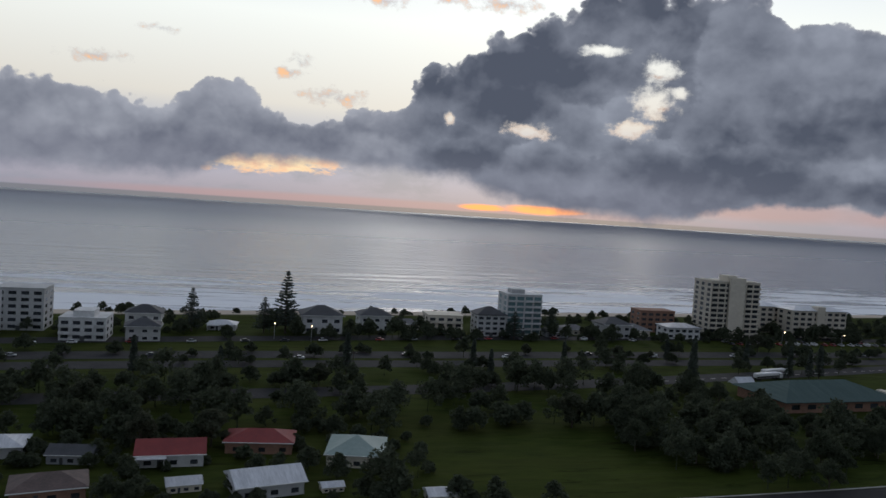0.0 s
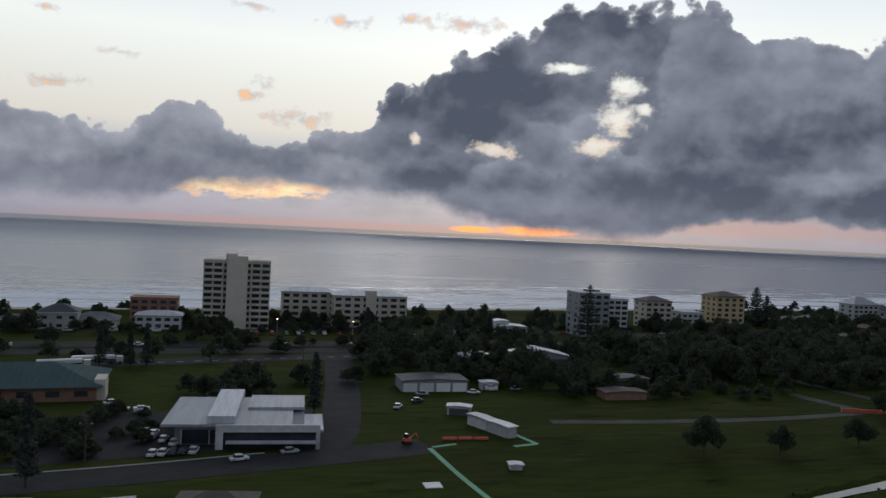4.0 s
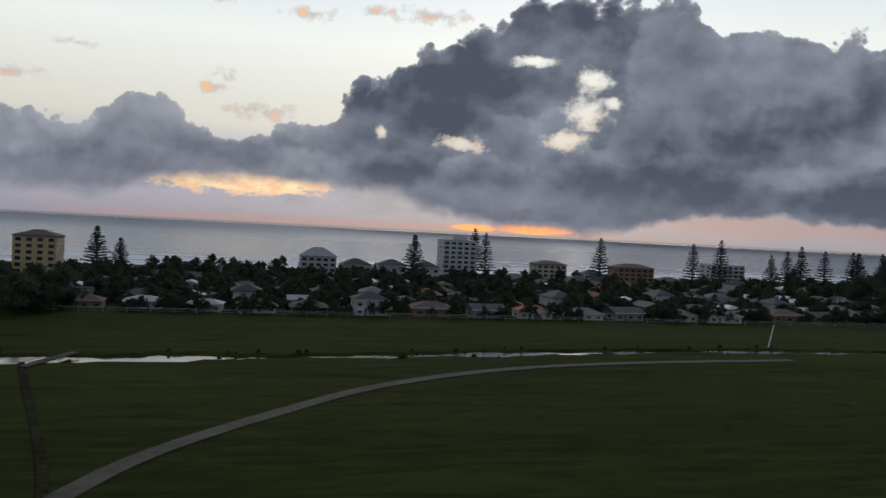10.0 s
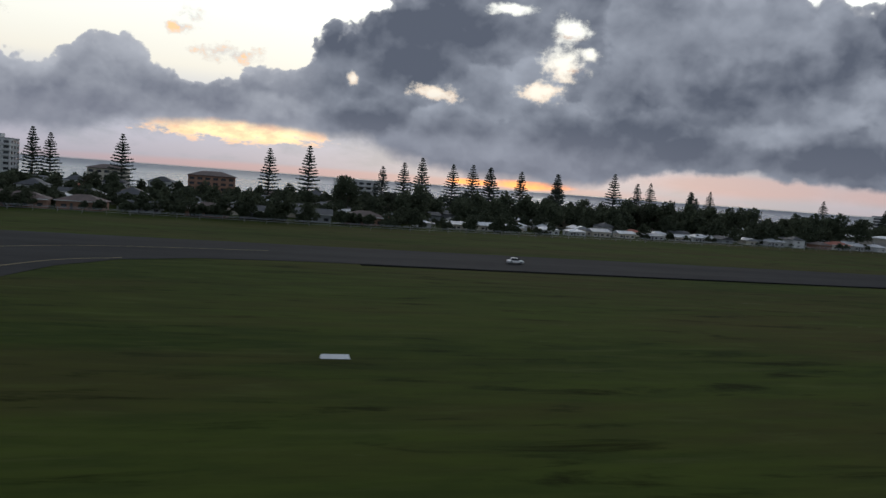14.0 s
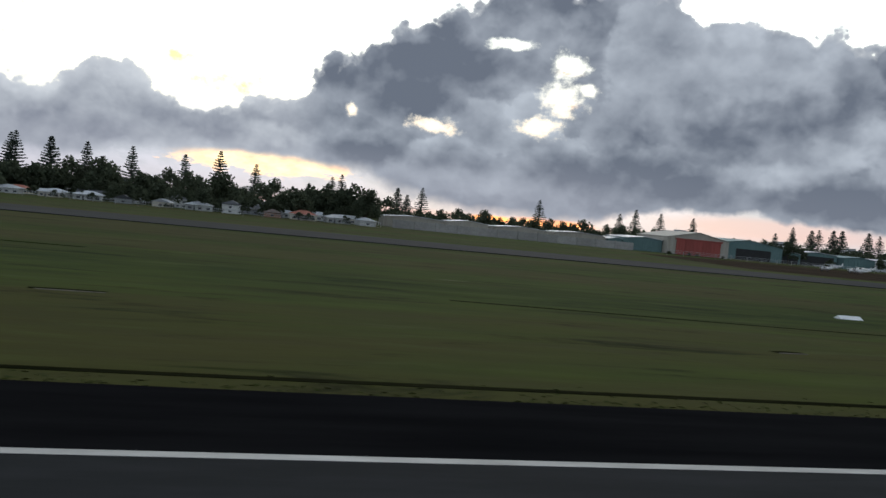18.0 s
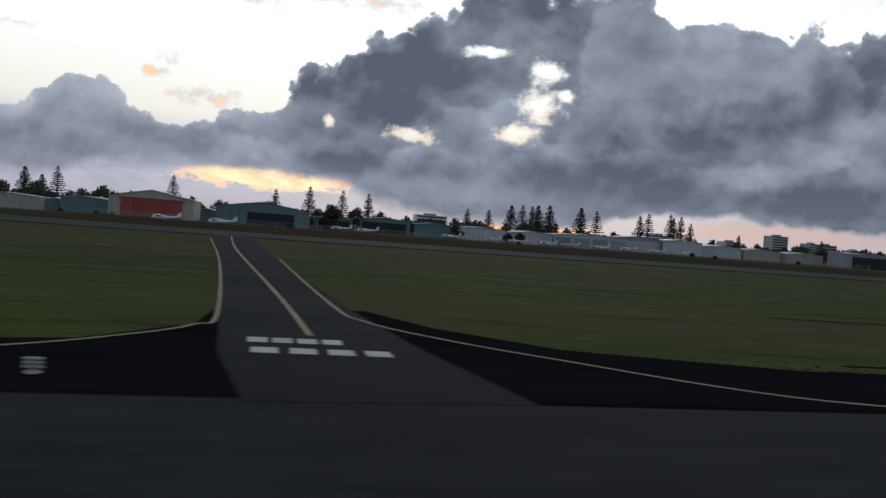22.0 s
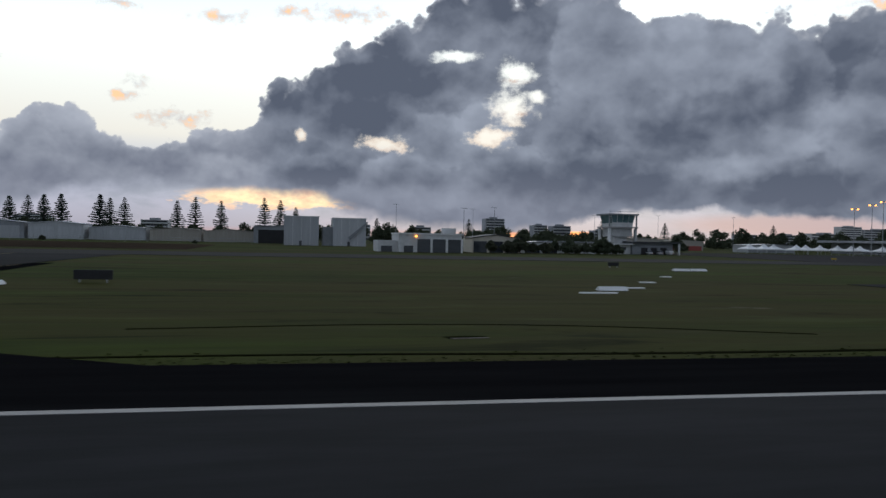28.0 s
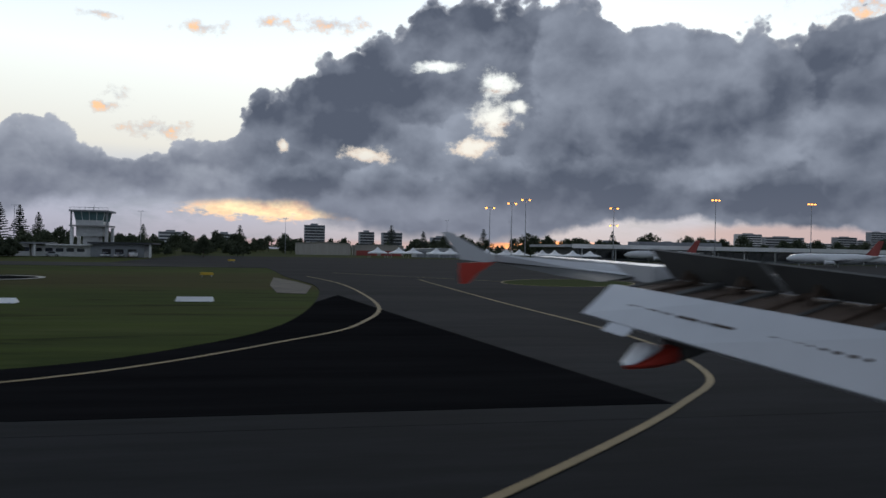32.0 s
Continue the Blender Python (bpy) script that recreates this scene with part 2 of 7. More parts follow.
DARK_ROOF = surface("charcoal_roof", (0.035, 0.037, 0.042), (0.065, 0.068, 0.075), 0.6, 0.75, 0.3)
TRIM = surface("white_trim", (0.66, 0.66, 0.64), (0.78, 0.78, 0.76), 0.8, 0.6, 0.0)
RED_DOOR = surface("red_hangar_door", (0.26, 0.055, 0.045), (0.36, 0.09, 0.075), 0.8, 0.7, 0.15, stretch=(6, 1, 0.3))
DARK_DOOR = surface("dark_roller_door", (0.05, 0.055, 0.06), (0.09, 0.095, 0.10), 0.6, 0.6, 0.2, stretch=(0.3, 1, 6))
GLASS = surface("window_glass", (0.02, 0.024, 0.03), (0.05, 0.055, 0.065), 2.0, 0.15, 0.0, spec=0.7, vary=0.4)
TEAL_GLASS = surface("teal_glass", (0.10, 0.17, 0.18), (0.16, 0.24, 0.25), 2.0, 0.15, 0.0, spec=0.7)
STEEL = surface("galvanised_steel", (0.30, 0.31, 0.32), (0.42, 0.43, 0.44), 0.5, 0.45, 0.1, metal=0.6)
TYRE = surface("tyre_rubber", (0.015, 0.015, 0.015), (0.03, 0.03, 0.03), 0.3, 0.9, 0.1)
ORANGE_NET = surface("orange_barrier", (0.60, 0.10, 0.06), (0.72, 0.17, 0.10), 0.5, 0.8, 0.1)
CONCRETE = surface("concrete", (0.26, 0.25, 0.24), (0.38, 0.37, 0.35), 1.0, 0.9, 0.3)
SIGN_YELLOW = surface("yellow_sign", (0.55, 0.36, 0.03), (0.65, 0.45, 0.06), 0.5, 0.6, 0.0)
BLACK = surface("black_panel", (0.01, 0.01, 0.011), (0.025, 0.025, 0.027), 0.5, 0.6, 0.1)
CANVAS = surface("white_canvas", (0.66, 0.66, 0.65), (0.78, 0.78, 0.77), 1.0, 0.7, 0.1)
PAINTS = [surface("car_paint_" + n, c, tuple(v * 1.15 for v in c), 2.0, 0.3, 0.0, spec=0.6) for n, c in (("white", (0.62, 0.62, 0.62)), ("silver", (0.34, 0.35, 0.36)), ("dark", (0.03, 0.033, 0.04)), ("red", (0.32, 0.03, 0.03)))]
ORANGE_LIGHT = glow("sodium_lamp", (1.0, 0.36, 0.06), 3.0)
WARM_LIGHT = glow("warm_lamp", (1.0, 0.62, 0.35), 8.0)
WHITE_LIGHT = glow("white_lamp", (1.0, 0.95, 0.85), 6.0)
RED_LIGHT = glow("red_lamp", (1.0, 0.12, 0.06), 4.0)


def sea_material():
    m = bpy.data.materials.new("sea_water")
    m.use_nodes = True
    node, put, math_, vec, mix, step, noise_, ramp, blobs, links = tree_tools(m.node_tree)
    b = m.node_tree.nodes["Principled BSDF"]
    at = node("ShaderNodeTexCoord").outputs["Object"]
    s = node("ShaderNodeSeparateXYZ")
    put(s.inputs[0], at)
    off = math_("SUBTRACT", s.outputs[1], math_("MULTIPLY_ADD", s.outputs[0], 0.16, 246.0))
    # swell lies along the shore, foam breaks near it
    swell = noise_(vec("MULTIPLY", at, (0.010, 0.075, 1)), 1.0, 4.0, 0.55, 0.4)
    chop = noise_(vec("MULTIPLY", at, (0.25, 0.9, 1)), 1.0, 4.0, 0.6)
    lines = noise_(vec("MULTIPLY", at, (0.010, 0.085, 1)), 1.0, 6.0, 0.62, 0.6)
    near = step(off, 200.0, 10.0)
    foam = step(lines, math_("MULTIPLY_ADD", near, -0.31, 0.73), math_("MULTIPLY_ADD", near, -0.29, 0.78))
    foam = math_("MULTIPLY", foam, step(off, 190.0, 80.0))
    put(b.inputs["Base Color"], mix(foam, (0.185, 0.198, 0.230, 1), (0.74, 0.76, 0.79, 1)))
    put(b.inputs["Roughness"], math_("ADD", math_("MULTIPLY", foam, 0.5), math_("MULTIPLY_ADD", step(off, 250.0, 1500.0), 0.22, 0.24)))
    b.inputs["IOR"].default_value = 1.33
    height = math_("ADD", math_("MULTIPLY", swell, 1.6), math_("MULTIPLY", chop, 0.12))
    n = node("ShaderNodeBump")
    n.inputs["Strength"].default_value, n.inputs["Distance"].default_value = 0.45, 1.1
    put(n.inputs["Height"], height)
    put(b.inputs["Normal"], n.outputs[0])
    return m


SEA = sea_material()


def land_material():
    """Grass, turning to sand towards the beach."""
    m = GRASS.copy()
    m.name = "grass_and_sand"
    node, put, math_, vec, mix, step, noise_, ramp, blobs, links = tree_tools(m.node_tree)
    b = m.node_tree.nodes["Principled BSDF"]
    at = node("ShaderNodeTexCoord").outputs["Object"]
    s = node("ShaderNodeSeparateXYZ")
    put(s.inputs[0], at)
    off = math_("SUBTRACT", s.outputs[1], math_("MULTIPLY_ADD", s.outputs[0], 0.16, 246.0))
    off = math_("ADD", off, math_("MULTIPLY", noise_(at, 0.08, 3.0), 8.0))
    old = b.inputs["Base Color"].links[0].from_socket
    # worn, brownish bands along the mown strips
    bands = noise_(vec("MULTIPLY", at, (0.014, 0.07, 1)), 1.0, 6.0, 0.65, 0.3)
    old = mix(math_("MULTIPLY", step(bands, 0.42, 0.62), math_("MULTIPLY_ADD", step(s.outputs[0], 430.0, 600.0), 0.42, 0.2)), old, (0.052, 0.040, 0.016, 1))
    streak = noise_(vec("MULTIPLY", at, (0.10, 0.50, 1)), 1.0, 6.0, 0.68, 0.5)
    old = mix(math_("MULTIPLY", step(streak, 0.52, 0.72), 0.7), old, (0.058, 0.066, 0.020, 1))
    old = mix(math_("MULTIPLY", step(streak, 0.46, 0.30), 0.8), old, (0.009, 0.010, 0.003, 1))
    speck = noise_(vec("MULTIPLY", at, (1.4, 3.0, 1)), 1.0, 6.0, 0.75)
    old = mix(math_("MULTIPLY", step(speck, 0.56, 0.75), 0.3), old, (0.016, 0.022, 0.008, 1))
    # dry, bare scrapes
    bare = noise_(vec("MULTIPLY", at, (0.10, 0.42, 1)), 1.0, 5.0, 0.6, 0.4)
    old = mix(math_("MULTIPLY", step(bare, 0.70, 0.76), 0.7), old, (0.14, 0.12, 0.09, 1))
    # rough dark heath before the airfield's mown ground
    heath = math_("MULTIPLY", step(math_("MULTIPLY_ADD", bands, 60.0, s.outputs[0]), 520.0, 450.0), math_("MULTIPLY_ADD", step(streak, 0.35, 0.65), -0.15, 0.25))
    heath = math_("MULTIPLY", heath, step(s.outputs[0], 150.0, 240.0))
    old = mix(heath, old, (0.010, 0.012, 0.004, 1))
    put(b.inputs["Base Color"], mix(step(off, -16.0, -8.0), old, (0.46, 0.40, 0.33, 1)))
    return m


LAND = land_material()


# ---- mesh tools ----
def part(name, bm, material, parent=None, label="", smooth=False):
    me = bpy.data.meshes.new(name)
    bm.to_mesh(me)
    bm.free()
    me.materials.append(material)
    if smooth:
        me.polygons.foreach_set("use_smooth", [True] * len(me.polygons))
    ob = new(name, me)
    ob.parent = parent
    if label:
        ob["label"] = label
    return ob


def again(ob, x, y, z, rz=0.0, parent=None):
    """One more object on the same mesh."""
    o = bpy.data.objects.new(ob.name, ob.data)
    scene.collection.objects.link(o)
    o.parent = parent or ob.parent
    o.matrix_basis = pose(x, y, z, 0, 0, rz)
    if "label" in ob:
        o["label"] = ob["label"]
    return o


def thing(name, label, category, x=0.0, y=0.0, z=0.0, rz=0.0, group="", kind=""):
    e = new(name)
    e.empty_display_size = 0.2
    e.matrix_basis = pose(x, y, z, 0, 0, rz)
    return tagged(e, label, category, group, kind)


def add_box(bm, x0, x1, y0, y1, z0, z1, bevel=0.0):
    g = bmesh.ops.create_cube(bm, size=1, matrix=Matrix.Translation(((x0 + x1) / 2, (y0 + y1) / 2, (z0 + z1) / 2)) @ Matrix.Diagonal((x1 - x0, y1 - y0, z1 - z0, 1)))
    if bevel:
        edges = {e for v in g["verts"] for e in v.link_edges}
        bmesh.ops.bevel(bm, geom=list(edges), offset=bevel, segments=1, affect="EDGES")
    return bm


def box(*size, bevel=0.0):
    return add_box(bmesh.new(), *size, bevel=bevel)


def add_tube(bm, p, q, r0, r1, n=8):
    p, q = Vector(p), Vector(q)
    m = Matrix.Translation((p + q) / 2) @ (q - p).to_track_quat("Z", "Y").to_matrix().to_4x4()
    bmesh.ops.create_cone(bm, cap_ends=True, segments=n, radius1=r0, radius2=r1, depth=(q - p).length, matrix=m)
    return bm


def tube(p, q, r0, r1=None, n=8):
    return add_tube(bmesh.new(), p, q, r0, r0 if r1 is None else r1, n)


def hip_roof(w, d, z, rise, over=0.3, thick=0.12, gable=False):
    """A hipped or gabled roof over w by d (ridge along the longer side x), with thickness at the eaves."""
    bm = bmesh.new()
    a, b = w / 2 + over, d / 2 + over
    r = a if gable else max(a - b, 0.02)
    ring = [(-a, -b), (a, -b), (a, b), (-a, b)]
    low = [bm.verts.new((x, y, z - thick)) for x, y in ring]
    top = [bm.verts.new((x, y, z)) for x, y in ring]
    r0, r1 = bm.verts.new((-r, 0, z + rise)), bm.verts.new((r, 0, z + rise))
    bm.faces.new(low[::-1])
    for i in range(4):
        bm.faces.new((low[i], low[(i + 1) % 4], top[(i + 1) % 4], top[i]))
    bm.faces.new((top[0], top[1], r1, r0)), bm.faces.new((top[2], top[3], r0, r1))
    bm.faces.new((top[1], top[2], r1)), bm.faces.new((top[3], top[0], r0))
    return bm


def bend(points, n=8):
    """A smooth line through a few points (Catmull-Rom)."""
    pts = [Vector((*p, 0)) for p in points]
    pts = [2 * pts[0] - pts[1]] + pts + [2 * pts[-1] - pts[-2]]
    out = []
    for i in range(1, len(pts) - 2):
        a, b, c, d = pts[i - 1:i + 3]
        for k in range(n):
            t = k / n
            out.append(0.5 * (2 * b + (c - a) * t + (2 * a - 5 * b + 4 * c - d) * t * t + (3 * b - a - 3 * c + d) * t ** 3))
    return out + [pts[-2]]


def ribbon(name, points, width, z, material, parent=None, n=8, thick=0.02, width_end=None):
    """A flat strip with a little thickness along a smooth line."""
    line = bend(points, n) if len(points) > 2 else [Vector((*p, 0)) for p in points]
    bm = bmesh.new()
    rows = []
    for i, p in enumerate(line):
        d = (line[min(i + 1, len(line) - 1)] - line[max(i - 1, 0)]).normalized()
        w = width if width_end is None else width + (width_end - width) * i / (len(line) - 1)
        s = Vector((-d.y, d.x, 0)) * w / 2
        rows.append([bm.verts.new((*(p + o).xy, h)) for o in (s, -s) for h in (z, z - thick)])
    for a, b in zip(rows, rows[1:]):
        bm.faces.new((a[0], a[2], b[2], b[0]))
        bm.faces.new((a[0], b[0], b[1], a[1]))
        bm.faces.new((a[2], a[3], b[3], b[2]))
    bmesh.ops.recalc_face_normals(bm, faces=bm.faces)
    return part(name, bm, material, parent)


def slab(name, outline, z, material, parent=None, thick=0.02):
    """A flat paved area with a straight-edged or bent outline."""
    bm = bmesh.new()
    top = [bm.verts.new((x, y, z)) for x, y in outline]
    low = [bm.verts.new((x, y, z - thick)) for x, y in outline]
    f = bm.faces.new(top)
    f.normal_update()
    for i in range(len(top)):
        j = (i + 1) % len(top)
        bm.faces.new((top[i], top[j], low[j], low[i]))
    bmesh.ops.triangulate(bm, faces=[f])
    bmesh.ops.recalc_face_normals(bm, faces=bm.faces)
    return part(name, bm, material, parent)


# ---- ground, sea, clouds ----
def shore(x):
    return 246 + 0.16 * x + 0.75 * max(0.0, x - 1250)


def creek(x):
    return 74 + 0.262 * (x - 231) - 0.000428 * (x - 231) ** 2 + 0.9 * math.sin(x * 0.06)


def creek_width(x):
    return (2.0 + 1.0 * math.sin(x * 0.11) + 0.7 * math.sin(x * 0.29 + 1)) * min(1, max(0, (490 - x) / 25)) * (0.26 if x < 298 else 0.6 if x < 322 else 1.4 if x < 372 else 1.0)


def height(x, y):
    off = y - shore(x)
    z = 0.0
    if off > -30:
        z = -0.0011 * (off + 30) ** 2 if off < 60 else -8.91
        z += 0.8 * math.exp(-((off + 24) / 7) ** 2)
    if 190 < x < 492 and abs(y - creek(x)) < 9:
        ragged = 0.95 + 0.6 * noise.noise((x * 0.30, 3.7 if y > creek(x) else 8.1, 0)) + 0.35 * noise.noise((x * 0.9, y * 0.5, 2))
        e = abs(y - creek(x)) / max(0.35, (0.62 * creek_width(x) + 0.9) * ragged)
        z -= 0.75 * max(0.0, 1 - e ** 3) if e < 1 else 0.0
    if 40 < y and off < -30 and x < 470:
        z += 0.10 * noise.noise((x * 0.06, y * 0.06, 0)) if y < 80 else 0.0
    return z


xs = [-4800, -2500, -1200, -500, -250] + [-160 + 4 * i for i in range(85)] + [180 + 2 * i for i in range(160)] + [500 + 8 * i for i in range(120)] + [1480, 1600, 1800, 2200, 3000, 4800]
ys = [-4800, -2000, -700, -250, -80, -30, 0, 14, 22, 30] + [36 + 1.0 * i for i in range(90)] + [128 + 5 * i for i in range(70)] + [490, 520, 570, 640, 800, 1200, 2000, 4800]
ground_mesh = bpy.data.meshes.new("ground")
ground_mesh.from_pydata([(x, y, height(x, y)) for y in ys for x in xs], [], [(j * len(xs) + i, j * len(xs) + i + 1, (j + 1) * len(xs) + i + 1, (j + 1) * len(xs) + i) for j in range(len(ys) - 1) for i in range(len(xs) - 1)])
ground_mesh.materials.append(LAND)
tagged(new("ground", ground_mesh), "mown grass and worn soil running out to a sandy beach", "ground", kind="structure")

def swell(x, y):
    """Low ridges of swell along the shore, steeper and broken close to it."""
    off = y - shore(x)
    warp = 6 * noise.noise((x * 0.006, y * 0.004, 3)) + 1.5 * noise.noise((x * 0.03, y * 0.02, 5))
    gate = max(0.0, noise.noise((x * 0.011, y * 0.035, 9)) + 0.25)
    near = max(0.0, min(1.0, (330 - off) / 330))
    return gate * (0.16 + 0.95 * near ** 2) * max(0.0, math.sin((off + 2.2 * warp) * 0.30)) ** 3 + 0.05 * noise.noise((x * 0.05, y * 0.18, 1))


wx = [-4900, -2500, -1000, -400] + [-200 + 7 * i for i in range(172)] + [1010, 1500, 2500, 4900]
wy = [200, 225] + [235 + 1.6 * i for i in range(260)] + [660, 680, 710, 760, 850, 1000, 1400, 2200, 4900]
sea_mesh = bpy.data.meshes.new("water")
sea_mesh.from_pydata([(x, y, -0.9 + (swell(x, y) if -201 < x < 1001 and 235 <= y < 652 else 0.0)) for y in wy for x in wx], [], [(j * len(wx) + i, j * len(wx) + i + 1, (j + 1) * len(wx) + i + 1, (j + 1) * len(wx) + i) for j in range(len(wy) - 1) for i in range(len(wx) - 1)])
sea_mesh.materials.append(SEA)
sea_mesh.polygons.foreach_set("use_smooth", [True] * len(sea_mesh.polygons))
tagged(new("water_sea", sea_mesh), "grey morning sea with low swell and breakers", "sea", kind="structure")

CREEK_WATER = surface("creek_water", (0.02, 0.022, 0.018), (0.035, 0.035, 0.028), 3.0, 0.12, 0.02, spec=0.6)
bm = bmesh.new()
rows = [[bm.verts.new((x, creek(x) + s * (0.62 * creek_width(x) + 0.5), -0.33)) for s in (-1, 1)] for x in range(192, 491, 3)]
for a, b in zip(rows, rows[1:]):
    bm.faces.new((a[0], b[0], b[1], a[1]))
tagged(part("water_creek", bm, CREEK_WATER), "narrow creek of still water reflecting the sky", "creek", kind="structure")


def cloud_bank():
    """Cumulus banks over the sea, far off, on a shell of the sky."""
    R, us, vs = 4600.0, 120, 40
    me = bpy.data.meshes.new("backdrop_clouds")
    grid = [(-75 + 190 * i / us, 45 * j / vs) for j in range(vs + 1) for i in range(us + 1)]
    me.from_pydata([(550 + R * math.cos(radians(e)) * math.sin(radians(a)), R * math.cos(radians(e)) * math.cos(radians(a)), R * math.sin(radians(e))) for a, e in grid], [], [(j * (us + 1) + i, (j + 1) * (us + 1) + i, (j + 1) * (us + 1) + i + 1, j * (us + 1) + i + 1) for j in range(vs) for i in range(us)])
    uv = me.uv_layers.new(name="sky")
    for loop in me.loops:
        uv.data[loop.index].uv = grid[loop.vertex_index]
    m = bpy.data.materials.new("clouds")
    m.use_nodes = True
    m.node_tree.nodes.clear()
    node, put, math_, vec, mix, step, noise_, ramp, blobs, links = tree_tools(m.node_tree)
    p = node("ShaderNodeUVMap").outputs[0]
    s = node("ShaderNodeSeparateXYZ")
    put(s.inputs[0], p)
    az, el = s.outputs[0], s.outputs[1]
    def profile(f, rows):
        """A height in degrees over the azimuth, from -75 to 115."""
        return math_("MULTIPLY", ramp(math_("DIVIDE", math_("ADD", f, 75.0), 190.0), [((a_ + 75) / 190, (e_ / 20,) * 3) for a_, e_ in rows]), 20.0)

    tops = [(-75, 10), (-40, 9.2), (-25, 8.0), (-17, 7.5), (-12.6, 8.0), (-10.6, 9.2), (-7.6, 9.3), (-6.2, 7.9), (-3.0, 7.3), (0.6, 7.9), (3.2, 8.6), (4.4, 10.6), (6.6, 13.0), (9.8, 13.8), (12.4, 15.4), (14.6, 16.7), (18.0, 18.0), (27.0, 18.6), (29.6, 17.2), (31.4, 15.6), (34.6, 16.2), (37.4, 15.0), (40.2, 15.6), (42.8, 14.2), (46.0, 14.8), (60, 17), (75, 17), (115, 17)]
    feet = [(-75, 2.2), (-20, 1.9), (-11, 2.1), (-9, 3.1), (-3.5, 3.4), (4.2, 3.3), (8.5, 3.0), (11.0, 1.9), (16.5, 0.8), (25.0, 0.8), (31.0, 1.9), (37.5, 1.9), (44.0, 1.2), (115, 1.6)]
    wisps = [(-4.4, 10.4, 1.3, 0.8), (-5.2, 9.5, 1.5, 0.55), (-1.8, 8.1, 3.4, 0.8), (10.4, 15.8, 4.2, 0.75), (-5.5, 15.6, 2.2, 0.4), (1.5, 15.2, 2.4, 0.6), (6.0, 15.8, 1.8, 0.5), (-14.0, 11.3, 1.6, 0.4), (-17.9, 8.9, 2.4, 0.6), (-18.7, 13.4, 1.5, 0.4), (47.0, 15.0, 5.0, 1.6), (49.0, 12.4, 4.0, 1.2), (23.6, 8.9, 2.2, 0.35), (22.8, 11.2, 2.0, 0.35)]
    # heaps in the bank from the farthest to the nearest: ellipses, dark and pale tone, how far the pale crown reaches in
    heaps = [
        ([(15.5, 16.6, 4.4, 2.6), (19.0, 18.2, 4.0, 3.8), (22.4, 16.6, 3.6, 2.6), (26.0, 19.0, 4.0, 3.0), (21.0, 23.0, 9.0, 4.0)], 0.18, 0.50, 0.7),
        ([(28.6, 12.6, 4.2, 5.6), (33.0, 9.0, 7.0, 6.2), (35.8, 10.2, 4.4, 5.4), (38.6, 9.0, 3.8, 5.4), (40.8, 9.6, 3.2, 5.2), (28.0, 7.0, 5.6, 3.8)], 0.20, 0.66, 0.7),
        ([(52.0, 7.6, 9.0, 7.2), (64.0, 9.0, 13.0, 9.0), (82.0, 8.0, 14.0, 9.0), (102.0, 8.0, 17.0, 9.0), (46.4, 7.2, 4.6, 5.0)], 0.18, 0.62, 0.8),
        ([(20.2, 8.0, 2.3, 2.2), (17.2, 7.2, 3.4, 2.6), (21.6, 5.4, 4.4, 2.0), (14.6, 5.2, 4.0, 1.4)], 0.34, 0.74, 0.9),
        ([(6.8, 9.6, 3.9, 2.6), (8.0, 11.4, 3.0, 2.5), (10.8, 11.6, 3.8, 2.9), (13.2, 12.6, 3.4, 3.2), (15.6, 11.5, 4.6, 2.2), (10.6, 8.4, 5.2, 2.6)], 0.06, 0.46, 0.6),
        ([(9.0, 4.4, 4.0, 1.9), (15.0, 3.6, 7.0, 2.0), (23.0, 3.8, 7.0, 2.4), (31.0, 4.2, 8.0, 2.8), (40.0, 3.4, 8.0, 2.2), (52.0, 3.4, 10.0, 2.5), (70.0, 4.0, 15.0, 3.0), (98.0, 4.0, 21.0, 3.0)], 0.12, 0.46, 0.9),
    ]
    holes = [(21.2, 7.3, 1.7, 0.75), (22.4, 9.4, 1.5, 1.3), (22.7, 11.7, 1.3, 0.9), (24.2, 10.1, 0.8, 0.5), (18.2, 13.0, 1.8, 0.4), (13.2, 6.7, 1.8, 0.6), (7.1, 7.3, 0.5, 0.5)]
    bellies = [(12.5, 10.2, 4.2, 2.4), (19.5, 16.4, 5.0, 1.2), (28.5, 4.2, 6.0, 1.8), (43.5, 3.4, 6.0, 1.6), (8.5, 4.3, 3.0, 1.0), (-12.5, 3.9, 5.0, 1.0), (-2.5, 5.3, 4.5, 1.1), (24.5, 15.0, 1.6, 1.6), (44.5, 11.6, 4.0, 3.4), (36.5, 14.6, 1.0, 1.0), (33.0, 6.4, 3.4, 1.0), (38.5, 9.0, 3.6, 1.3)]
    crowns = [(29.0, 12.6, 3.0, 3.0), (36.0, 11.5, 5.0, 2.4), (37.0, 5.0, 2.8, 0.8), (41.0, 6.6, 2.8, 0.8), (45.2, 8.3, 2.8, 0.9), (16.0, 3.2, 6.0, 0.9), (-8.4, 7.8, 2.6, 1.2), (-19.0, 4.8, 4.0, 1.0), (20.4, 8.6, 2.4, 1.6), (1.5, 5.0, 3.0, 0.7), (-15.0, 6.2, 2.4, 0.8), (34.4, 14.2, 1.6, 1.4), (40.0, 13.2, 1.6, 1.2), (9.6, 13.0, 2.2, 0.7)]

    def puffs(q):
        """Billows at three sizes, in degrees: broad swellings, round heads and fine crumbs."""
        v = node("ShaderNodeTexVoronoi")
        v.feature = "SMOOTH_F1"
        warp = noise_(q, 0.5, 3.0, 0.5)
        put(v.inputs["Vector"], vec("ADD", vec("MULTIPLY", q, (0.9, 1.1, 1)), vec("MULTIPLY", warp, (1.3, 1.3, 0))))
        put(v.inputs["Scale"], 0.5), put(v.inputs["Smoothness"], 0.3)
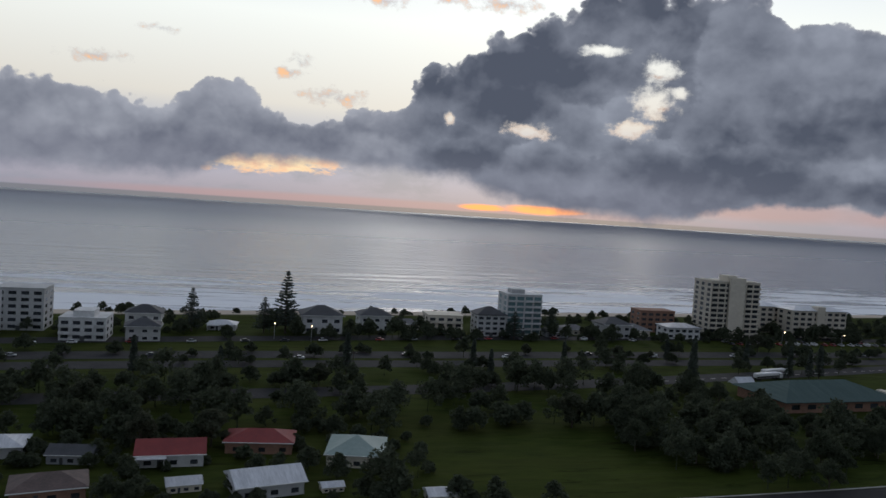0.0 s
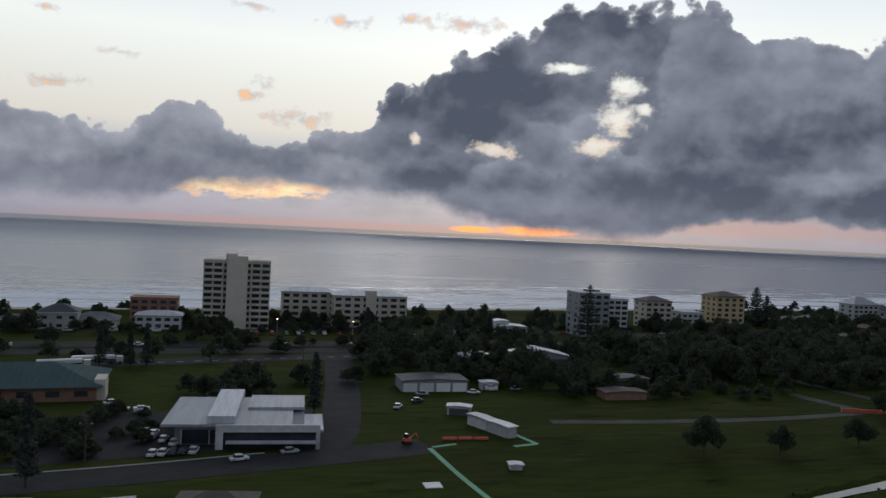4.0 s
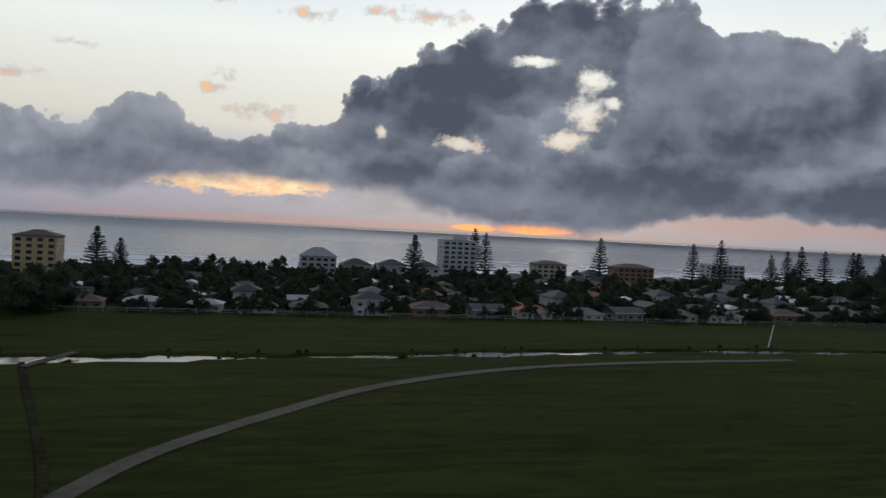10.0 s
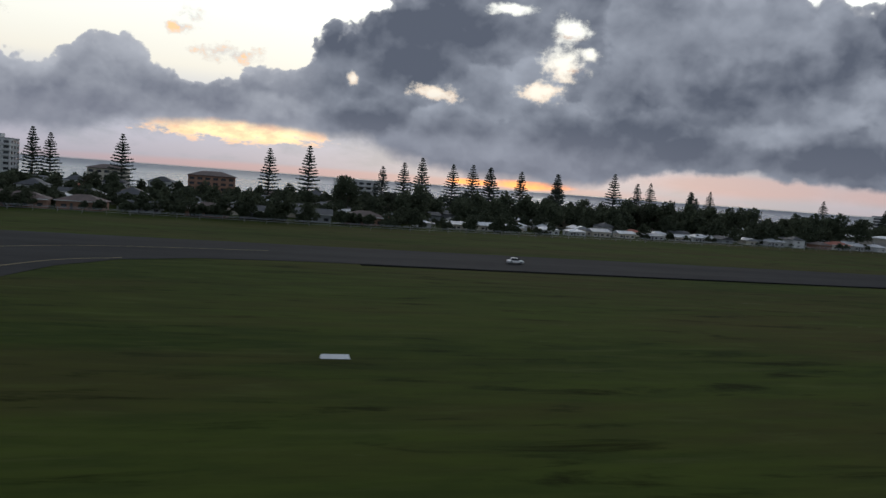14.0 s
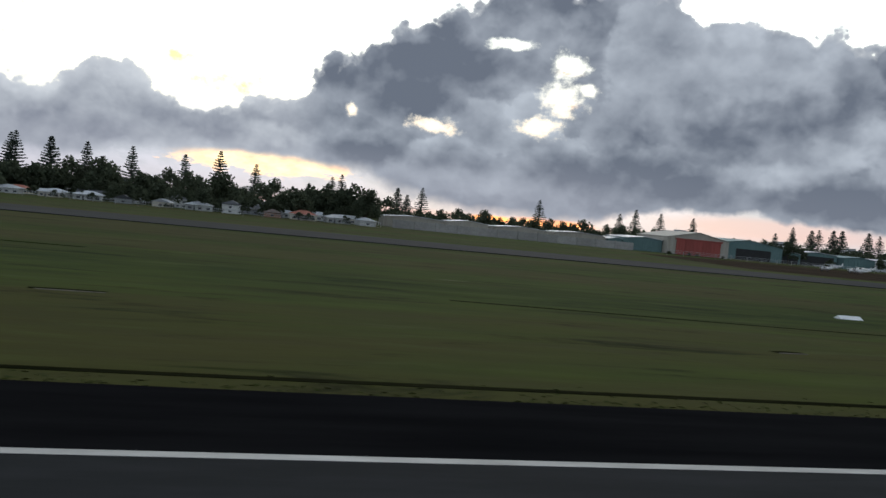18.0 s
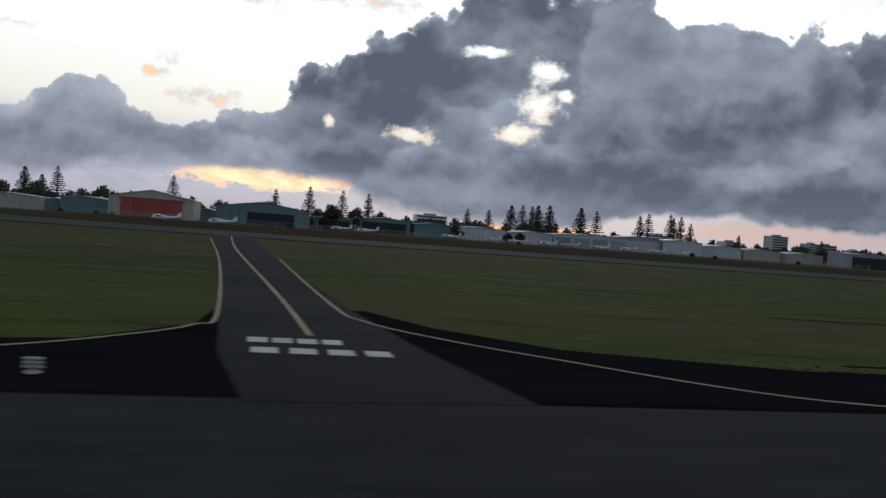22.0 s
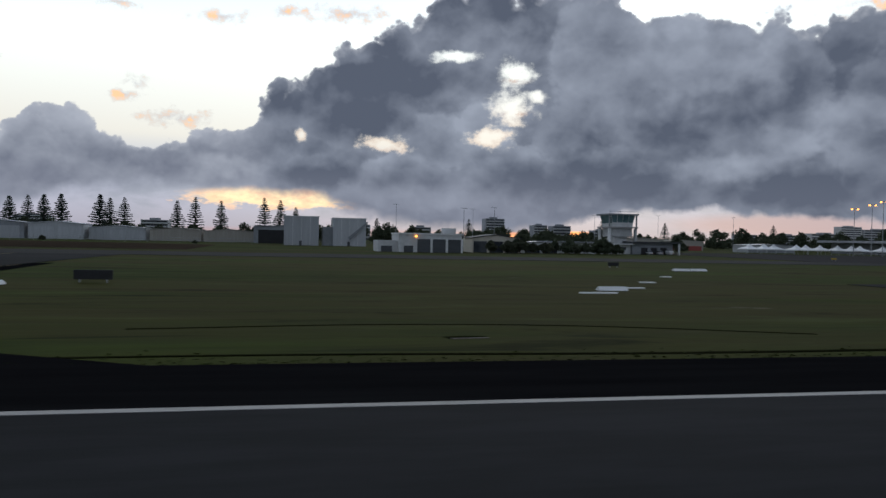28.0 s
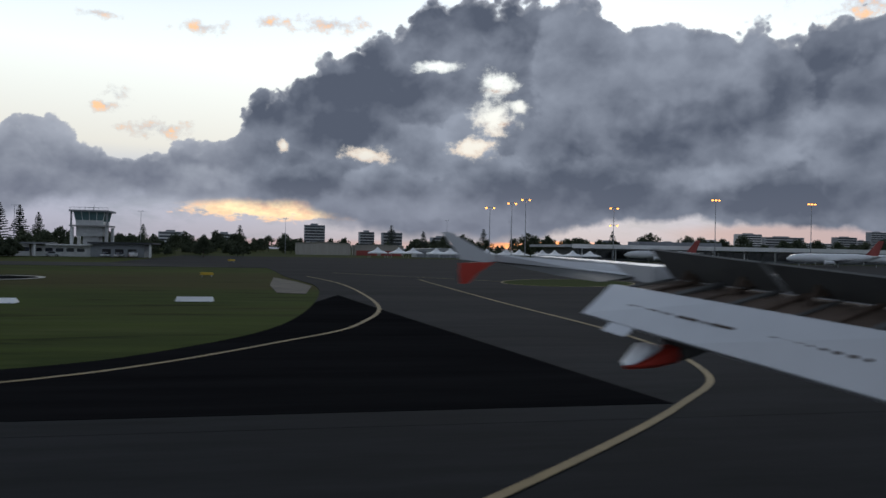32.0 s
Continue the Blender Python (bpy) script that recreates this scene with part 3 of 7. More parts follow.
        v.inputs["Detail"].default_value, v.inputs["Roughness"].default_value, v.inputs["Lacunarity"].default_value = 2.0, 0.42, 2.3
        heads = math_("SUBTRACT", 0.42, v.outputs["Distance"])
        broad = math_("SUBTRACT", noise_(q, 0.16, 3.0, 0.5), 0.5)
        crumb = math_("SUBTRACT", noise_(q, 0.8, 6.0, 0.58), 0.5)
        lumps = math_("ADD", math_("MULTIPLY", broad, 2.4), math_("MULTIPLY", heads, 1.8))
        return math_("ADD", lumps, math_("MULTIPLY", crumb, 1.0)), lumps

    small = noise_(vec("MULTIPLY", p, (1.0, 1.2, 1)), 0.75, 7.0, 0.62)
    rough_, lump = puffs(p)
    above = puffs(vec("ADD", p, (-0.3, 0.9, 0)))[1]
    sway = vec("ADD", p, vec("MULTIPLY", vec("SUBTRACT", noise_(p, 0.35, 4.0, 0.6, colour=True), (0.5, 0.5, 0.5)), (2.4, 1.6, 0)))
    s2 = node("ShaderNodeSeparateXYZ")
    put(s2.inputs[0], sway)
    az2, el2 = s2.outputs[0], s2.outputs[1]
    over = math_("ADD", math_("SUBTRACT", profile(az2, tops), el2), rough_)
    under = math_("MULTIPLY_ADD", rough_, 0.22, math_("SUBTRACT", el2, profile(az2, feet)))
    gap = step(math_("ADD", blobs(p, holes, 0.05), math_("MULTIPLY", math_("SUBTRACT", small, 0.5), 2.8)), 1.3, 0.1)
    thin = math_("ADD", math_("SUBTRACT", 1.0, blobs(p, wisps, 0.05)), math_("MULTIPLY", math_("SUBTRACT", small, 0.58), 3.4))
    firm = step(az, 22.0, 30.0)
    foot = math_("MULTIPLY", step(under, math_("MULTIPLY_ADD", firm, 0.8, -1.0), 0.35), math_("MULTIPLY_ADD", gap, -0.9, 1.0))
    wisp = math_("MULTIPLY", step(thin, -0.15, 0.9), 0.9)
    # tones: broad soft swellings, dark bellies and paler crowns
    relief = math_("MULTIPLY", math_("SUBTRACT", lump, above), 0.20)
    soft = vec("ADD", sway, vec("MULTIPLY", vec("SUBTRACT", noise_(p, 0.7, 2.0, 0.5, colour=True), (0.5, 0.5, 0.5)), (1.6, 1.2, 0)))
    low, high = step(blobs(soft, bellies), 1.5, 0.35), step(blobs(soft, crowns), 1.5, 0.4)
    wide = math_("SUBTRACT", noise_(vec("MULTIPLY", p, (0.9, 1.3, 1)), 0.20, 3.0, 0.5), 0.5)
    tone = math_("ADD", math_("MULTIPLY", low, -0.26), math_("MULTIPLY_ADD", high, 0.32, math_("MULTIPLY", wide, 0.5)))
    tone = math_("ADD", math_("ADD", tone, relief), math_("MULTIPLY", math_("SUBTRACT", small, 0.5), 0.12))
    dark, lit = (0.080, 0.087, 0.110, 1), (0.270, 0.275, 0.305, 1)
    # the low bank over the sea, paler
    pale = mix(math_("ADD", tone, math_("MULTIPLY_ADD", step(over, 1.6, 0.0), 0.30, 0.34), clamp=True), (0.135, 0.139, 0.166, 1), (0.36, 0.355, 0.375, 1))
    behind = mix(math_("ADD", tone, math_("MULTIPLY_ADD", step(over, 2.6, 0.0), 0.22, 0.36), clamp=True), dark, lit)
    shade = mix(step(az2, 2.0, 6.0), pale, behind)
    cover = math_("MULTIPLY", step(over, 0.0, 0.3), foot)
    for rows, base, top, reach in heaps:
        inside = math_("MULTIPLY_ADD", rough_, 0.15, math_("SUBTRACT", 1.0, blobs(sway, rows, 0.16)))
        up = math_("MULTIPLY_ADD", step(inside, reach, 0.0), top - base, base)
        shade = mix(step(inside, -0.02, 0.16), shade, mix(math_("ADD", up, tone, clamp=True), dark, lit))
    # thin, sunlit rims on the outline and round the openings
    rim = math_("MAXIMUM", step(over, 0.75, 0.0), step(gap, 0.0, 0.7))
    glint = mix(step(el, 10.5, 7.0), (0.42, 0.40, 0.39, 1), (0.80, 0.50, 0.30, 1))
    shade = mix(math_("MULTIPLY", rim, 0.62), shade, mix(step(gap, 0.0, 0.5), (0.40, 0.385, 0.39, 1), glint))
    # banks pale and redden towards the horizon
    shade = mix(math_("MULTIPLY", step(el, 6.0, 1.5), math_("MULTIPLY_ADD", step(az, 22.0, 34.0), -0.28, 0.42)), shade, (0.215, 0.208, 0.240, 1))
    shade = mix(math_("MULTIPLY", wisp, math_("SUBTRACT", 1.0, cover)), shade, mix(step(small, 0.4, 0.62), (0.46, 0.42, 0.42, 1), (1.0, 0.52, 0.22, 1)))
    cover = math_("MAXIMUM", cover, wisp)
    e = node("ShaderNodeEmission")
    put(e.inputs[0], shade)
    mixer, clear, out = node("ShaderNodeMixShader"), node("ShaderNodeBsdfTransparent"), node("ShaderNodeOutputMaterial")
    put(mixer.inputs[0], cover)
    links.new(clear.outputs[0], mixer.inputs[1]), links.new(e.outputs[0], mixer.inputs[2]), links.new(mixer.outputs[0], out.inputs[0])
    m.cycles.emission_sampling = "NONE"
    me.materials.append(m)
    ob = tagged(new("backdrop_clouds", me), "banks of grey cumulus cloud over the sea at sunrise", "cloud", kind="structure")
    ob.visible_shadow = True
    return ob


cloud_bank()


# ---- runway, taxiways, roads ----
LINE_Y, EDGE_Y = 10.88, 14.75


def paved(name, label, category):
    return thing(name, label, category, kind="structure")


runway = paved("runway", "grey asphalt runway with black shoulder and white edge line", "runway")
slab("pavement", [(470, -26), (1480, -26), (1480, 10.9), (470, 10.9)], 0.03, ASPHALT, runway)
slab("shoulder", [(560, 10.9), (1480, 10.9), (1480, EDGE_Y), (560, EDGE_Y)], 0.022, TAR, runway, thick=0.03)
for x0, x1 in ((560, 822.4), (837.5, 984), (1001, 1089)):
    slab("edge_line", [(x0, LINE_Y - 0.115), (x1, LINE_Y - 0.115), (x1, LINE_Y + 0.115), (x0, LINE_Y + 0.115)], 0.038, WHITE_LINE, runway, 0.006)
slab("aiming_mark", [(721.8, 6.2), (751, 6.2), (751, 10.0), (721.8, 10.0)], 0.038, WHITE_LINE, runway, 0.006)
slab("touchdown_mark", [(910, 4.9), (922, 4.9), (922, 6.9), (910, 6.9)], 0.038, WHITE_LINE, runway, 0.006)
slab("touchdown_mark", [(640, 5.0), (652, 5.0), (652, 6.9), (640, 6.9)], 0.038, WHITE_LINE, runway, 0.006)
# a raised lip of thick grass where the lawn meets the shoulder
TUFT = surface("long_grass", (0.018, 0.027, 0.005), (0.042, 0.050, 0.010), 1.0, 0.95, 0.3, vary=0.3, island=True, spec=0.1)
rng = random.Random(5)
verts, faces = [], []
for i in range(9000):
    x = rng.uniform(470, 1125)
    y = EDGE_Y + abs(rng.gauss(0, 0.35)) + (0.05 if i % 3 else rng.uniform(0, 1.2))
    if 484 < x < 516 or 821 < x < 834 or 980 < x < 1004 or x > 1085 or x < 530:
        continue
    h, w, a = rng.uniform(0.012, 0.045), rng.uniform(0.03, 0.09), rng.uniform(0, 3.1)
    k = len(verts)
    verts += [(x - w * math.cos(a), y - w * math.sin(a), 0), (x + w * math.cos(a), y + w * math.sin(a), 0), (x + rng.uniform(-0.06, 0.06), y + rng.uniform(-0.06, 0.06), h)]
    faces.append((k, k + 1, k + 2))
me = bpy.data.meshes.new("verge_grass")
me.from_pydata(verts, [], faces)
me.materials.append(TUFT)
tagged(new("verge_grass", me), "ragged long grass along the runway shoulder", "grass", kind="stuff")

SOIL = surface("dark_soil", (0.006, 0.007, 0.003), (0.016, 0.016, 0.008), 0.8, 0.95, 0.4, stretch=(0.3, 1, 1), spec=0.0)
furrow = paved("mown_furrow", "thin dark furrow of soil along the mown grass edge", "furrow")
for x0, x1, y0 in ((570, 700, 15.9), (704, 818, 15.75), (840, 965, 15.8), (1010, 1035, 15.75), (1037, 1058, 15.9), (1059, 1078, 15.7)):
    ribbon("furrow", [(x0, y0), ((2 * x0 + x1) / 3, y0 + 0.22), ((x0 + 2 * x1) / 3, y0 - 0.1), (x1, y0 + 0.1)], 0.16, 0.012, SOIL, furrow, thick=0.03, width_end=0.3)

ruts = paved("wheel_ruts", "dark wheel ruts and bare scars worn into the grass", "rut")
for pts, w in (([(585, 51.5), (611, 50.5), (631, 48.6), (647, 47.6), (672, 46.4)], 0.3), ([(590, 43), (613, 42.2), (629, 42.6), (652, 41)], 0.24), ([(690, 33), (712, 31.5), (738, 31.8)], 0.2), ([(846, 27), (870, 26.2), (893, 26.8)], 0.22), ([(1014, 20.6), (1021, 21.5), (1027, 20.9), (1033, 18.8)], 0.14)):
    ribbon("rut", pts, w, 0.012, SOIL, ruts, thick=0.03)
for x, y, w in ((650.0, 34.4, 1.0), (650.9, 24.4, 0.9), (651.2, 20.9, 0.85), (675.5, 27.6, 1.2), (778.5, 25.5, 0.9), (1022.6, 18.6, 0.55), (634, 30, 0.8), (700.5, 24, 0.7)):
    ribbon("scar", [(x - w, y - 0.1), (x, y + 0.05), (x + w, y - 0.02)], 0.34, 0.014, SOIL, ruts, thick=0.03)
    ribbon("scar_rim", [(x - w * 0.8, y - 0.28), (x + w * 0.3, y - 0.2), (x + w, y - 0.16)], 0.13, 0.016, DIRT, ruts, thick=0.03)

taxi_a = paved("taxiway_west", "curving asphalt taxiway with hold line and black shoulders", "taxiway")
slab("shoulder", [(487.6, 10.95), (493.0, 10.95), (492.2, 31), (491.0, 45), (489.9, 57.7), (484.3, 57.5), (485.6, 45.5), (487.0, 30.7)], 0.04, TAR, taxi_a)
slab("shoulder", [(518, 14.75), (528, 14.75), (520.5, 20), (516.2, 29), (513.9, 38.4), (512.8, 50), (512.4, 56), (507.4, 56), (509.1, 47.1), (510.3, 37.7), (513.4, 29)], 0.04, TAR, taxi_a)
slab("pavement", [(487.6, 10.7), (528, 10.7), (520.5, 20), (516.2, 29), (513.9, 38.4), (512.8, 50), (512.4, 58), (513.4, 67), (515.6, 75), (520, 81.5), (527, 85.5), (540, 87.2), (560, 87.4), (560, 106.5), (520, 106.5), (504, 103), (495, 92), (489, 80), (485.6, 68), (484.3, 57.5), (485.6, 45.5), (487.0, 30.7)], 0.034, TAXIWAY, taxi_a)
ribbon("edge_line", [(492.6, 14), (492.0, 31), (490.9, 45), (489.8, 57.8), (489.3, 62.5), (491.6, 74), (497.4, 89.1)], 0.2, 0.046, YELLOW_LINE, taxi_a, thick=0.004)
ribbon("edge_line", [(518.5, 17), (513.2, 29), (510.2, 37.7), (509.1, 47.1), (507.6, 55), (508.5, 64.6), (514, 77.9), (520, 83)], 0.2, 0.046, YELLOW_LINE, taxi_a, thick=0.004)
ribbon("centre_line", [(499.6, 12), (499.3, 29.8), (498.3, 40.9), (497.0, 55), (496.5, 63.3), (497.6, 70.2), (503.3, 83.7), (515, 93), (535, 97)], 0.22, 0.046, YELLOW_LINE, taxi_a, thick=0.004)
ribbon("hold_line", [(489.8, 57.8), (507.7, 58.0)], 0.2, 0.048, YELLOW_LINE, taxi_a, thick=0.004)

parallel = paved("taxiway_parallel", "long asphalt taxiway parallel to the runway", "taxiway")
slab("pavement", [(500, 87), (1125, 88), (1125, 103), (500, 107)], 0.028, TAXIWAY, parallel)
slab("verge_shoulder", [(545, 85.6), (980, 85.9), (980, 87.9), (545, 87.0)], 0.024, TAR, parallel)

taxi_b = paved("taxiway_middle", "narrow asphalt taxiway with yellow edges and piano marks", "taxiway")
slab("shoulder", [(800, 11.1), (862, 11.1), (862, 14.7), (838, 14.8), (833, 16.4), (830.6, 19), (829.2, 22), (825.2, 22), (824.9, 18), (823, 15.4), (820, 14.7), (800, 14.7)], 0.028, TAR, taxi_b)
slab("pavement", [(826.2, 10.7), (830.5, 10.9), (829.6, 15.6), (828.8, 22), (826.8, 46), (824.2, 87), (820.2, 87), (822.0, 65), (825.2, 22), (825.6, 14.6)], 0.036, ASPHALT, taxi_b)
ribbon("edge_line", [(814.5, 11.0), (818.8, 12.0), (822.1, 14.27), (823.6, 15.75), (824.87, 17.73), (825.2, 21.1), (823.6, 45), (820.8, 76)], 0.11, 0.043, YELLOW_LINE, taxi_b, thick=0.004)
ribbon("edge_line", [(841, 10.95), (837.06, 11.48), (834.86, 12.54), (832.48, 14.86), (830.57, 16.89), (828.91, 19.6), (828.27, 23.91), (827.0, 46)], 0.11, 0.043, YELLOW_LINE, taxi_b, thick=0.004)
ribbon("centre_line", [(827.4, 16.8), (826.7, 26), (824.0, 57), (822.2, 86)], 0.14, 0.043, YELLOW_LINE, taxi_b, thick=0.004)
for k in range(4):
    slab("piano_mark", [(826.2 + 0.72 * k, 14.5), (826.7 + 0.72 * k, 14.5), (826.7 + 0.72 * k, 15.1), (826.2 + 0.72 * k, 15.1)], 0.044, WHITE_LINE, taxi_b, 0.004)
    slab("piano_mark", [(826.1 + 0.5 * k, 15.7), (826.5 + 0.5 * k, 15.7), (826.5 + 0.5 * k, 16.3), (826.1 + 0.5 * k, 16.3)], 0.044, WHITE_LINE, taxi_b, 0.004)

taxi_c = paved("taxiway_east", "wide asphalt taxiway with yellow lead-in line", "taxiway")
slab("shoulder", [(968, 11.1), (1022, 11.1), (1006, 20), (1002, 34), (1001, 62), (978, 62), (981.5, 40), (980, 24)], 0.028, TAR, taxi_c)
slab("pavement", [(975, 10.7), (1012, 10.7), (1003.5, 18), (1000.5, 34), (998.8, 46), (1001, 88), (976, 88), (979.5, 63), (983.6, 42), (983.9, 29), (982.0, 20)], 0.036, ASPHALT, taxi_c)
ribbon("lead_in_line", [(976, 1), (983, 5.6), (987.2, 9.0), (990.5, 13.8), (992.2, 20.2), (992.3, 25), (990.9, 48), (990.6, 86)], 0.13, 0.043, YELLOW_LINE, taxi_c, thick=0.004)
ribbon("lead_out_line", [(992.3, 24), (994.3, 17), (996.6, 12.2), (1001, 7.8), (1008, 4)], 0.1, 0.044, YELLOW_LINE, taxi_c, thick=0.004)
ribbon("edge_line", [(970, 13.2), (979, 16.5), (982.4, 22.4), (983.8, 29), (983.5, 42), (979.3, 63)], 0.11, 0.043, YELLOW_LINE, taxi_c, thick=0.004)
ribbon("edge_line", [(1008, 14.6), (1004.5, 18), (1001.4, 24), (1000.0, 35), (998.4, 46.5), (1000, 58)], 0.11, 0.043, YELLOW_LINE, taxi_c, thick=0.004)
for x0 in (985.0, 991.8):
    slab("holding_bar", [(x0, 51.8), (x0 + 3.9, 52.0), (x0 + 3.9, 52.9), (x0, 52.7)], 0.046, RED_LINE, taxi_c, 0.004)
    slab("holding_line", [(x0 - 2, 50.5), (x0 + 5, 50.6), (x0 + 5, 50.8), (x0 - 2, 50.7)], 0.046, WHITE_LINE, taxi_c, 0.004)

cross = paved("runway_cross", "crossing asphalt runway with white threshold stripes", "runway")
slab("pavement", [(1112, 10.7), (1092, 10.7), (1088, 14.9), (1086, 18.2), (1080.6, 21.3), (1066.8, 26.6), (1055.5, 29.6), (1054.5, 43.5), (1060, 44), (1087, 28), (1104, 19)], 0.031, ASPHALT, cross)
slab("shoulder", [(1072, 11.1), (1099, 11.1), (1097, 12.0), (1090, 15.0), (1072, 14.75)], 0.027, TAR, cross)
for k in range(4):
    x0, y0 = 1056.8 + 0.92 * k, 36.4 + 1.25 * k
    ribbon("threshold_stripe", [(x0, y0), (x0 + 12.9, y0 - 7.2)], 0.5, 0.04, WHITE_LINE, cross, thick=0.004)
for k in range(2):
    ribbon("runway_number", [(1076.1 + k * 0.8, 27.8 + 1.05 * k), (1080.2 + k * 0.8, 25.4 + 1.05 * k)], 0.4, 0.04, WHITE_LINE, cross, thick=0.004)
ribbon("runway_number", [(1079.3, 25.2), (1080.4, 26.2)], 0.7, 0.041, WHITE_LINE, cross, thick=0.004)
ribbon("edge_line", [(1080, 24.8), (1087.9, 21.1), (1093.6, 18.0), (1098.5, 15.9)], 0.14, 0.04, WHITE_LINE, cross, thick=0.004)

ribbon("threshold_edge", [(1052.9, 37.6), (1057.8, 42.2)], 0.5, 0.04, WHITE_LINE, cross, thick=0.004)
slab("tar_tip", [(1050, 11.12), (1097.3, 11.5), (1091, 14.7), (1050, 14.72)], 0.039, TAR, cross)
APRON_EDGE = [(v.x, v.y) for v in bend([(1104, 14.76), (1109, 14.95), (1114.0, 16.3), (1116.8, 19.0), (1119.4, 24.9), (1121.0, 36.8), (1121.4, 50), (1119.6, 64), (1118.4, 80), (1117.6, 88)], 6)]
apron = paved("apron", "wide grey asphalt apron with yellow guide lines", "apron")
slab("pavement", [(1100, 10.7), (1480, 10.7), (1480, 175), (1098, 175), (1098, 103), *APRON_EDGE[::-1]], 0.033, ASPHALT, apron)
slab("tar_patch", [(1103, 14.2), (1108, 12.4), (1113, 11.6), (1125.8, 11.7), (1123.4, 30.2), (1122.2, 40), *[q for q in APRON_EDGE[::-1] if 14.9 < q[1] < 36]], 0.041, TAR, apron)
ribbon("edge_line", [(1108, 12.6), (1115, 15.1), (1119.6, 20.7), (1121.9, 25.1), (1123.5, 33.7), (1123.3, 51), (1121.4, 64.5)], 0.16, 0.047, YELLOW_LINE, apron, thick=0.004)
ribbon("guide_line", [(1112, 1.5), (1119, 5.6), (1121.7, 7.6), (1125.9, 11.6), (1128.3, 15), (1129.6, 22), (1129.6, 36), (1130, 60)], 0.15, 0.047, YELLOW_LINE, apron, thick=0.004)
slab("worn_corner", [(1118.7, 62), (1120.3, 55), (1121.2, 49), (1120.6, 41.1), (1119.1, 41.9), (1118.6, 50)], 0.03, DIRT, apron)
ribbon("guide_line", [(1124, 74), (1133, 62), (1145, 50), (1165, 40), (1200, 36)], 0.13, 0.047, YELLOW_LINE, apron, thick=0.004)
island = [(1141.5 + 5.5 * math.cos(a * math.pi / 12) + 2.2 * math.sin(a * math.pi / 12), 57 + 6.5 * math.sin(a * math.pi / 12)) for a in range(24)]
slab("grass_island", island, 0.05, GRASS, apron)
ribbon("island_edge", [*island, island[0]], 0.16, 0.056, YELLOW_LINE, apron, n=3, thick=0.004)

for cx, cy, r in ((1092.0, 57.6, 2.1), (1099.4, 57.4, 3.6)):
    pad = paved("signal_circle", "black disc with a white painted ring in the grass", "ground circle")
    ring = [(cx + r * math.cos(a * math.pi / 16), cy + r * math.sin(a * math.pi / 16)) for a in range(32)]
    slab("disc", ring, 0.02, TAR, pad)
    ribbon("ring", [*ring, ring[0]], 0.42, 0.03, WHITE_LINE, pad, n=3, thick=0.01)

HEATH = surface("brown_heath", (0.030, 0.024, 0.017), (0.070, 0.053, 0.040), 1.4, 0.95, 0.5, stretch=(0.3, 1, 1), spec=0.0)
heath = paved("heath_strip", "strip of bare brown heath before the hangars", "heath")
slab("heath", [(765, 118), (800, 114), (870, 113), (950, 114), (1004, 118), (1004, 168), (940, 190), (880, 186), (800, 172), (765, 160)], 0.02, HEATH, heath)

highway = paved("road_highway", "wide dual highway of dark asphalt", "road")
ribbon("carriageway", [(-700, 66), (-100, 158), (70, 176), (220, 187), (300, 186), (480, 205), (700, 232), (900, 262), (1100, 300)], 8, 0.03, ROADWAY, highway)
ribbon("carriageway", [(-700, 56), (-100, 148), (70, 166), (220, 177), (300, 176), (480, 195), (700, 222), (900, 252), (1100, 290)], 7, 0.03, ROADWAY, highway)
service = paved("road_service", "suburban road with white lane dashes", "road")
ribbon("carriageway", [(-300, 96), (-60, 128), (60, 143), (128, 156), (184, 167), (240, 172)], 7, 0.036, ROADWAY, service)
for k in range(26):
    x0 = 96 + 3.4 * k
    ribbon("lane_dash", [(x0, 149.5 + 0.205 * (x0 - 100)), (x0 + 1.5, 149.8 + 0.205 * (x0 - 100))], 0.28, 0.044, WHITE_LINE, service, thick=0.004)
street = paved("road_street", "narrow street past parked cars", "road")
ribbon("carriageway", [(-90, 74), (30, 78), (102, 82), (140, 87), (173, 94), (184, 97)], 6.5, 0.034, ROADWAY, street)
ribbon("carriageway", [(168, 93), (173, 105), (177, 133), (180, 166)], 6.0, 0.032, ROADWAY, street)
ribbon("kerb", [(-90, 77.6), (30, 81.6), (102, 85.6), (140, 90.6), (163, 95.5)], 0.25, 0.075, CONCRETE, street, thick=0.075)
car_park = paved("car_park", "asphalt car park beside the white showroom", "car park")
slab("pavement", [(134, 92), (168, 99), (171, 118), (138, 117)], 0.028, ROADWAY, car_park)
beach_road = paved("road_esplanade", "esplanade road along the beachfront blocks", "road")
ribbon("carriageway", [(-300, 138), (0, 190), (100, 203), (200, 212), (330, 208), (480, 240)], 7, 0.03, ROADWAY, beach_road)
PATCHY = surface("patchy_gravel", (0.022, 0.026, 0.010), (0.085, 0.082, 0.072), 1.6, 0.95, 0.3, stretch=(0.5, 1, 1), wide=0.3)
park_path = paved("path", "pale gravel paths across the park lawn", "path")
ribbon("gravel", [(274, 142), (276, 128), (279, 115)], 2.8, 0.03, PATCHY, park_path)
ribbon("gravel", [(263, 126), (265, 117), (268, 109)], 2.8, 0.03, PATCHY, park_path)
ribbon("gravel", [(279, 113), (250, 108), (225, 107), (206, 108)], 2.2, 0.028, PATCHY, park_path)
WORN = surface("worn_grass", (0.018, 0.018, 0.008), (0.060, 0.052, 0.034), 1.2, 0.95, 0.4, stretch=(0.6, 1, 1), spec=0.0)
track = paved("track", "pale dirt perimeter track curving through the grass", "track")
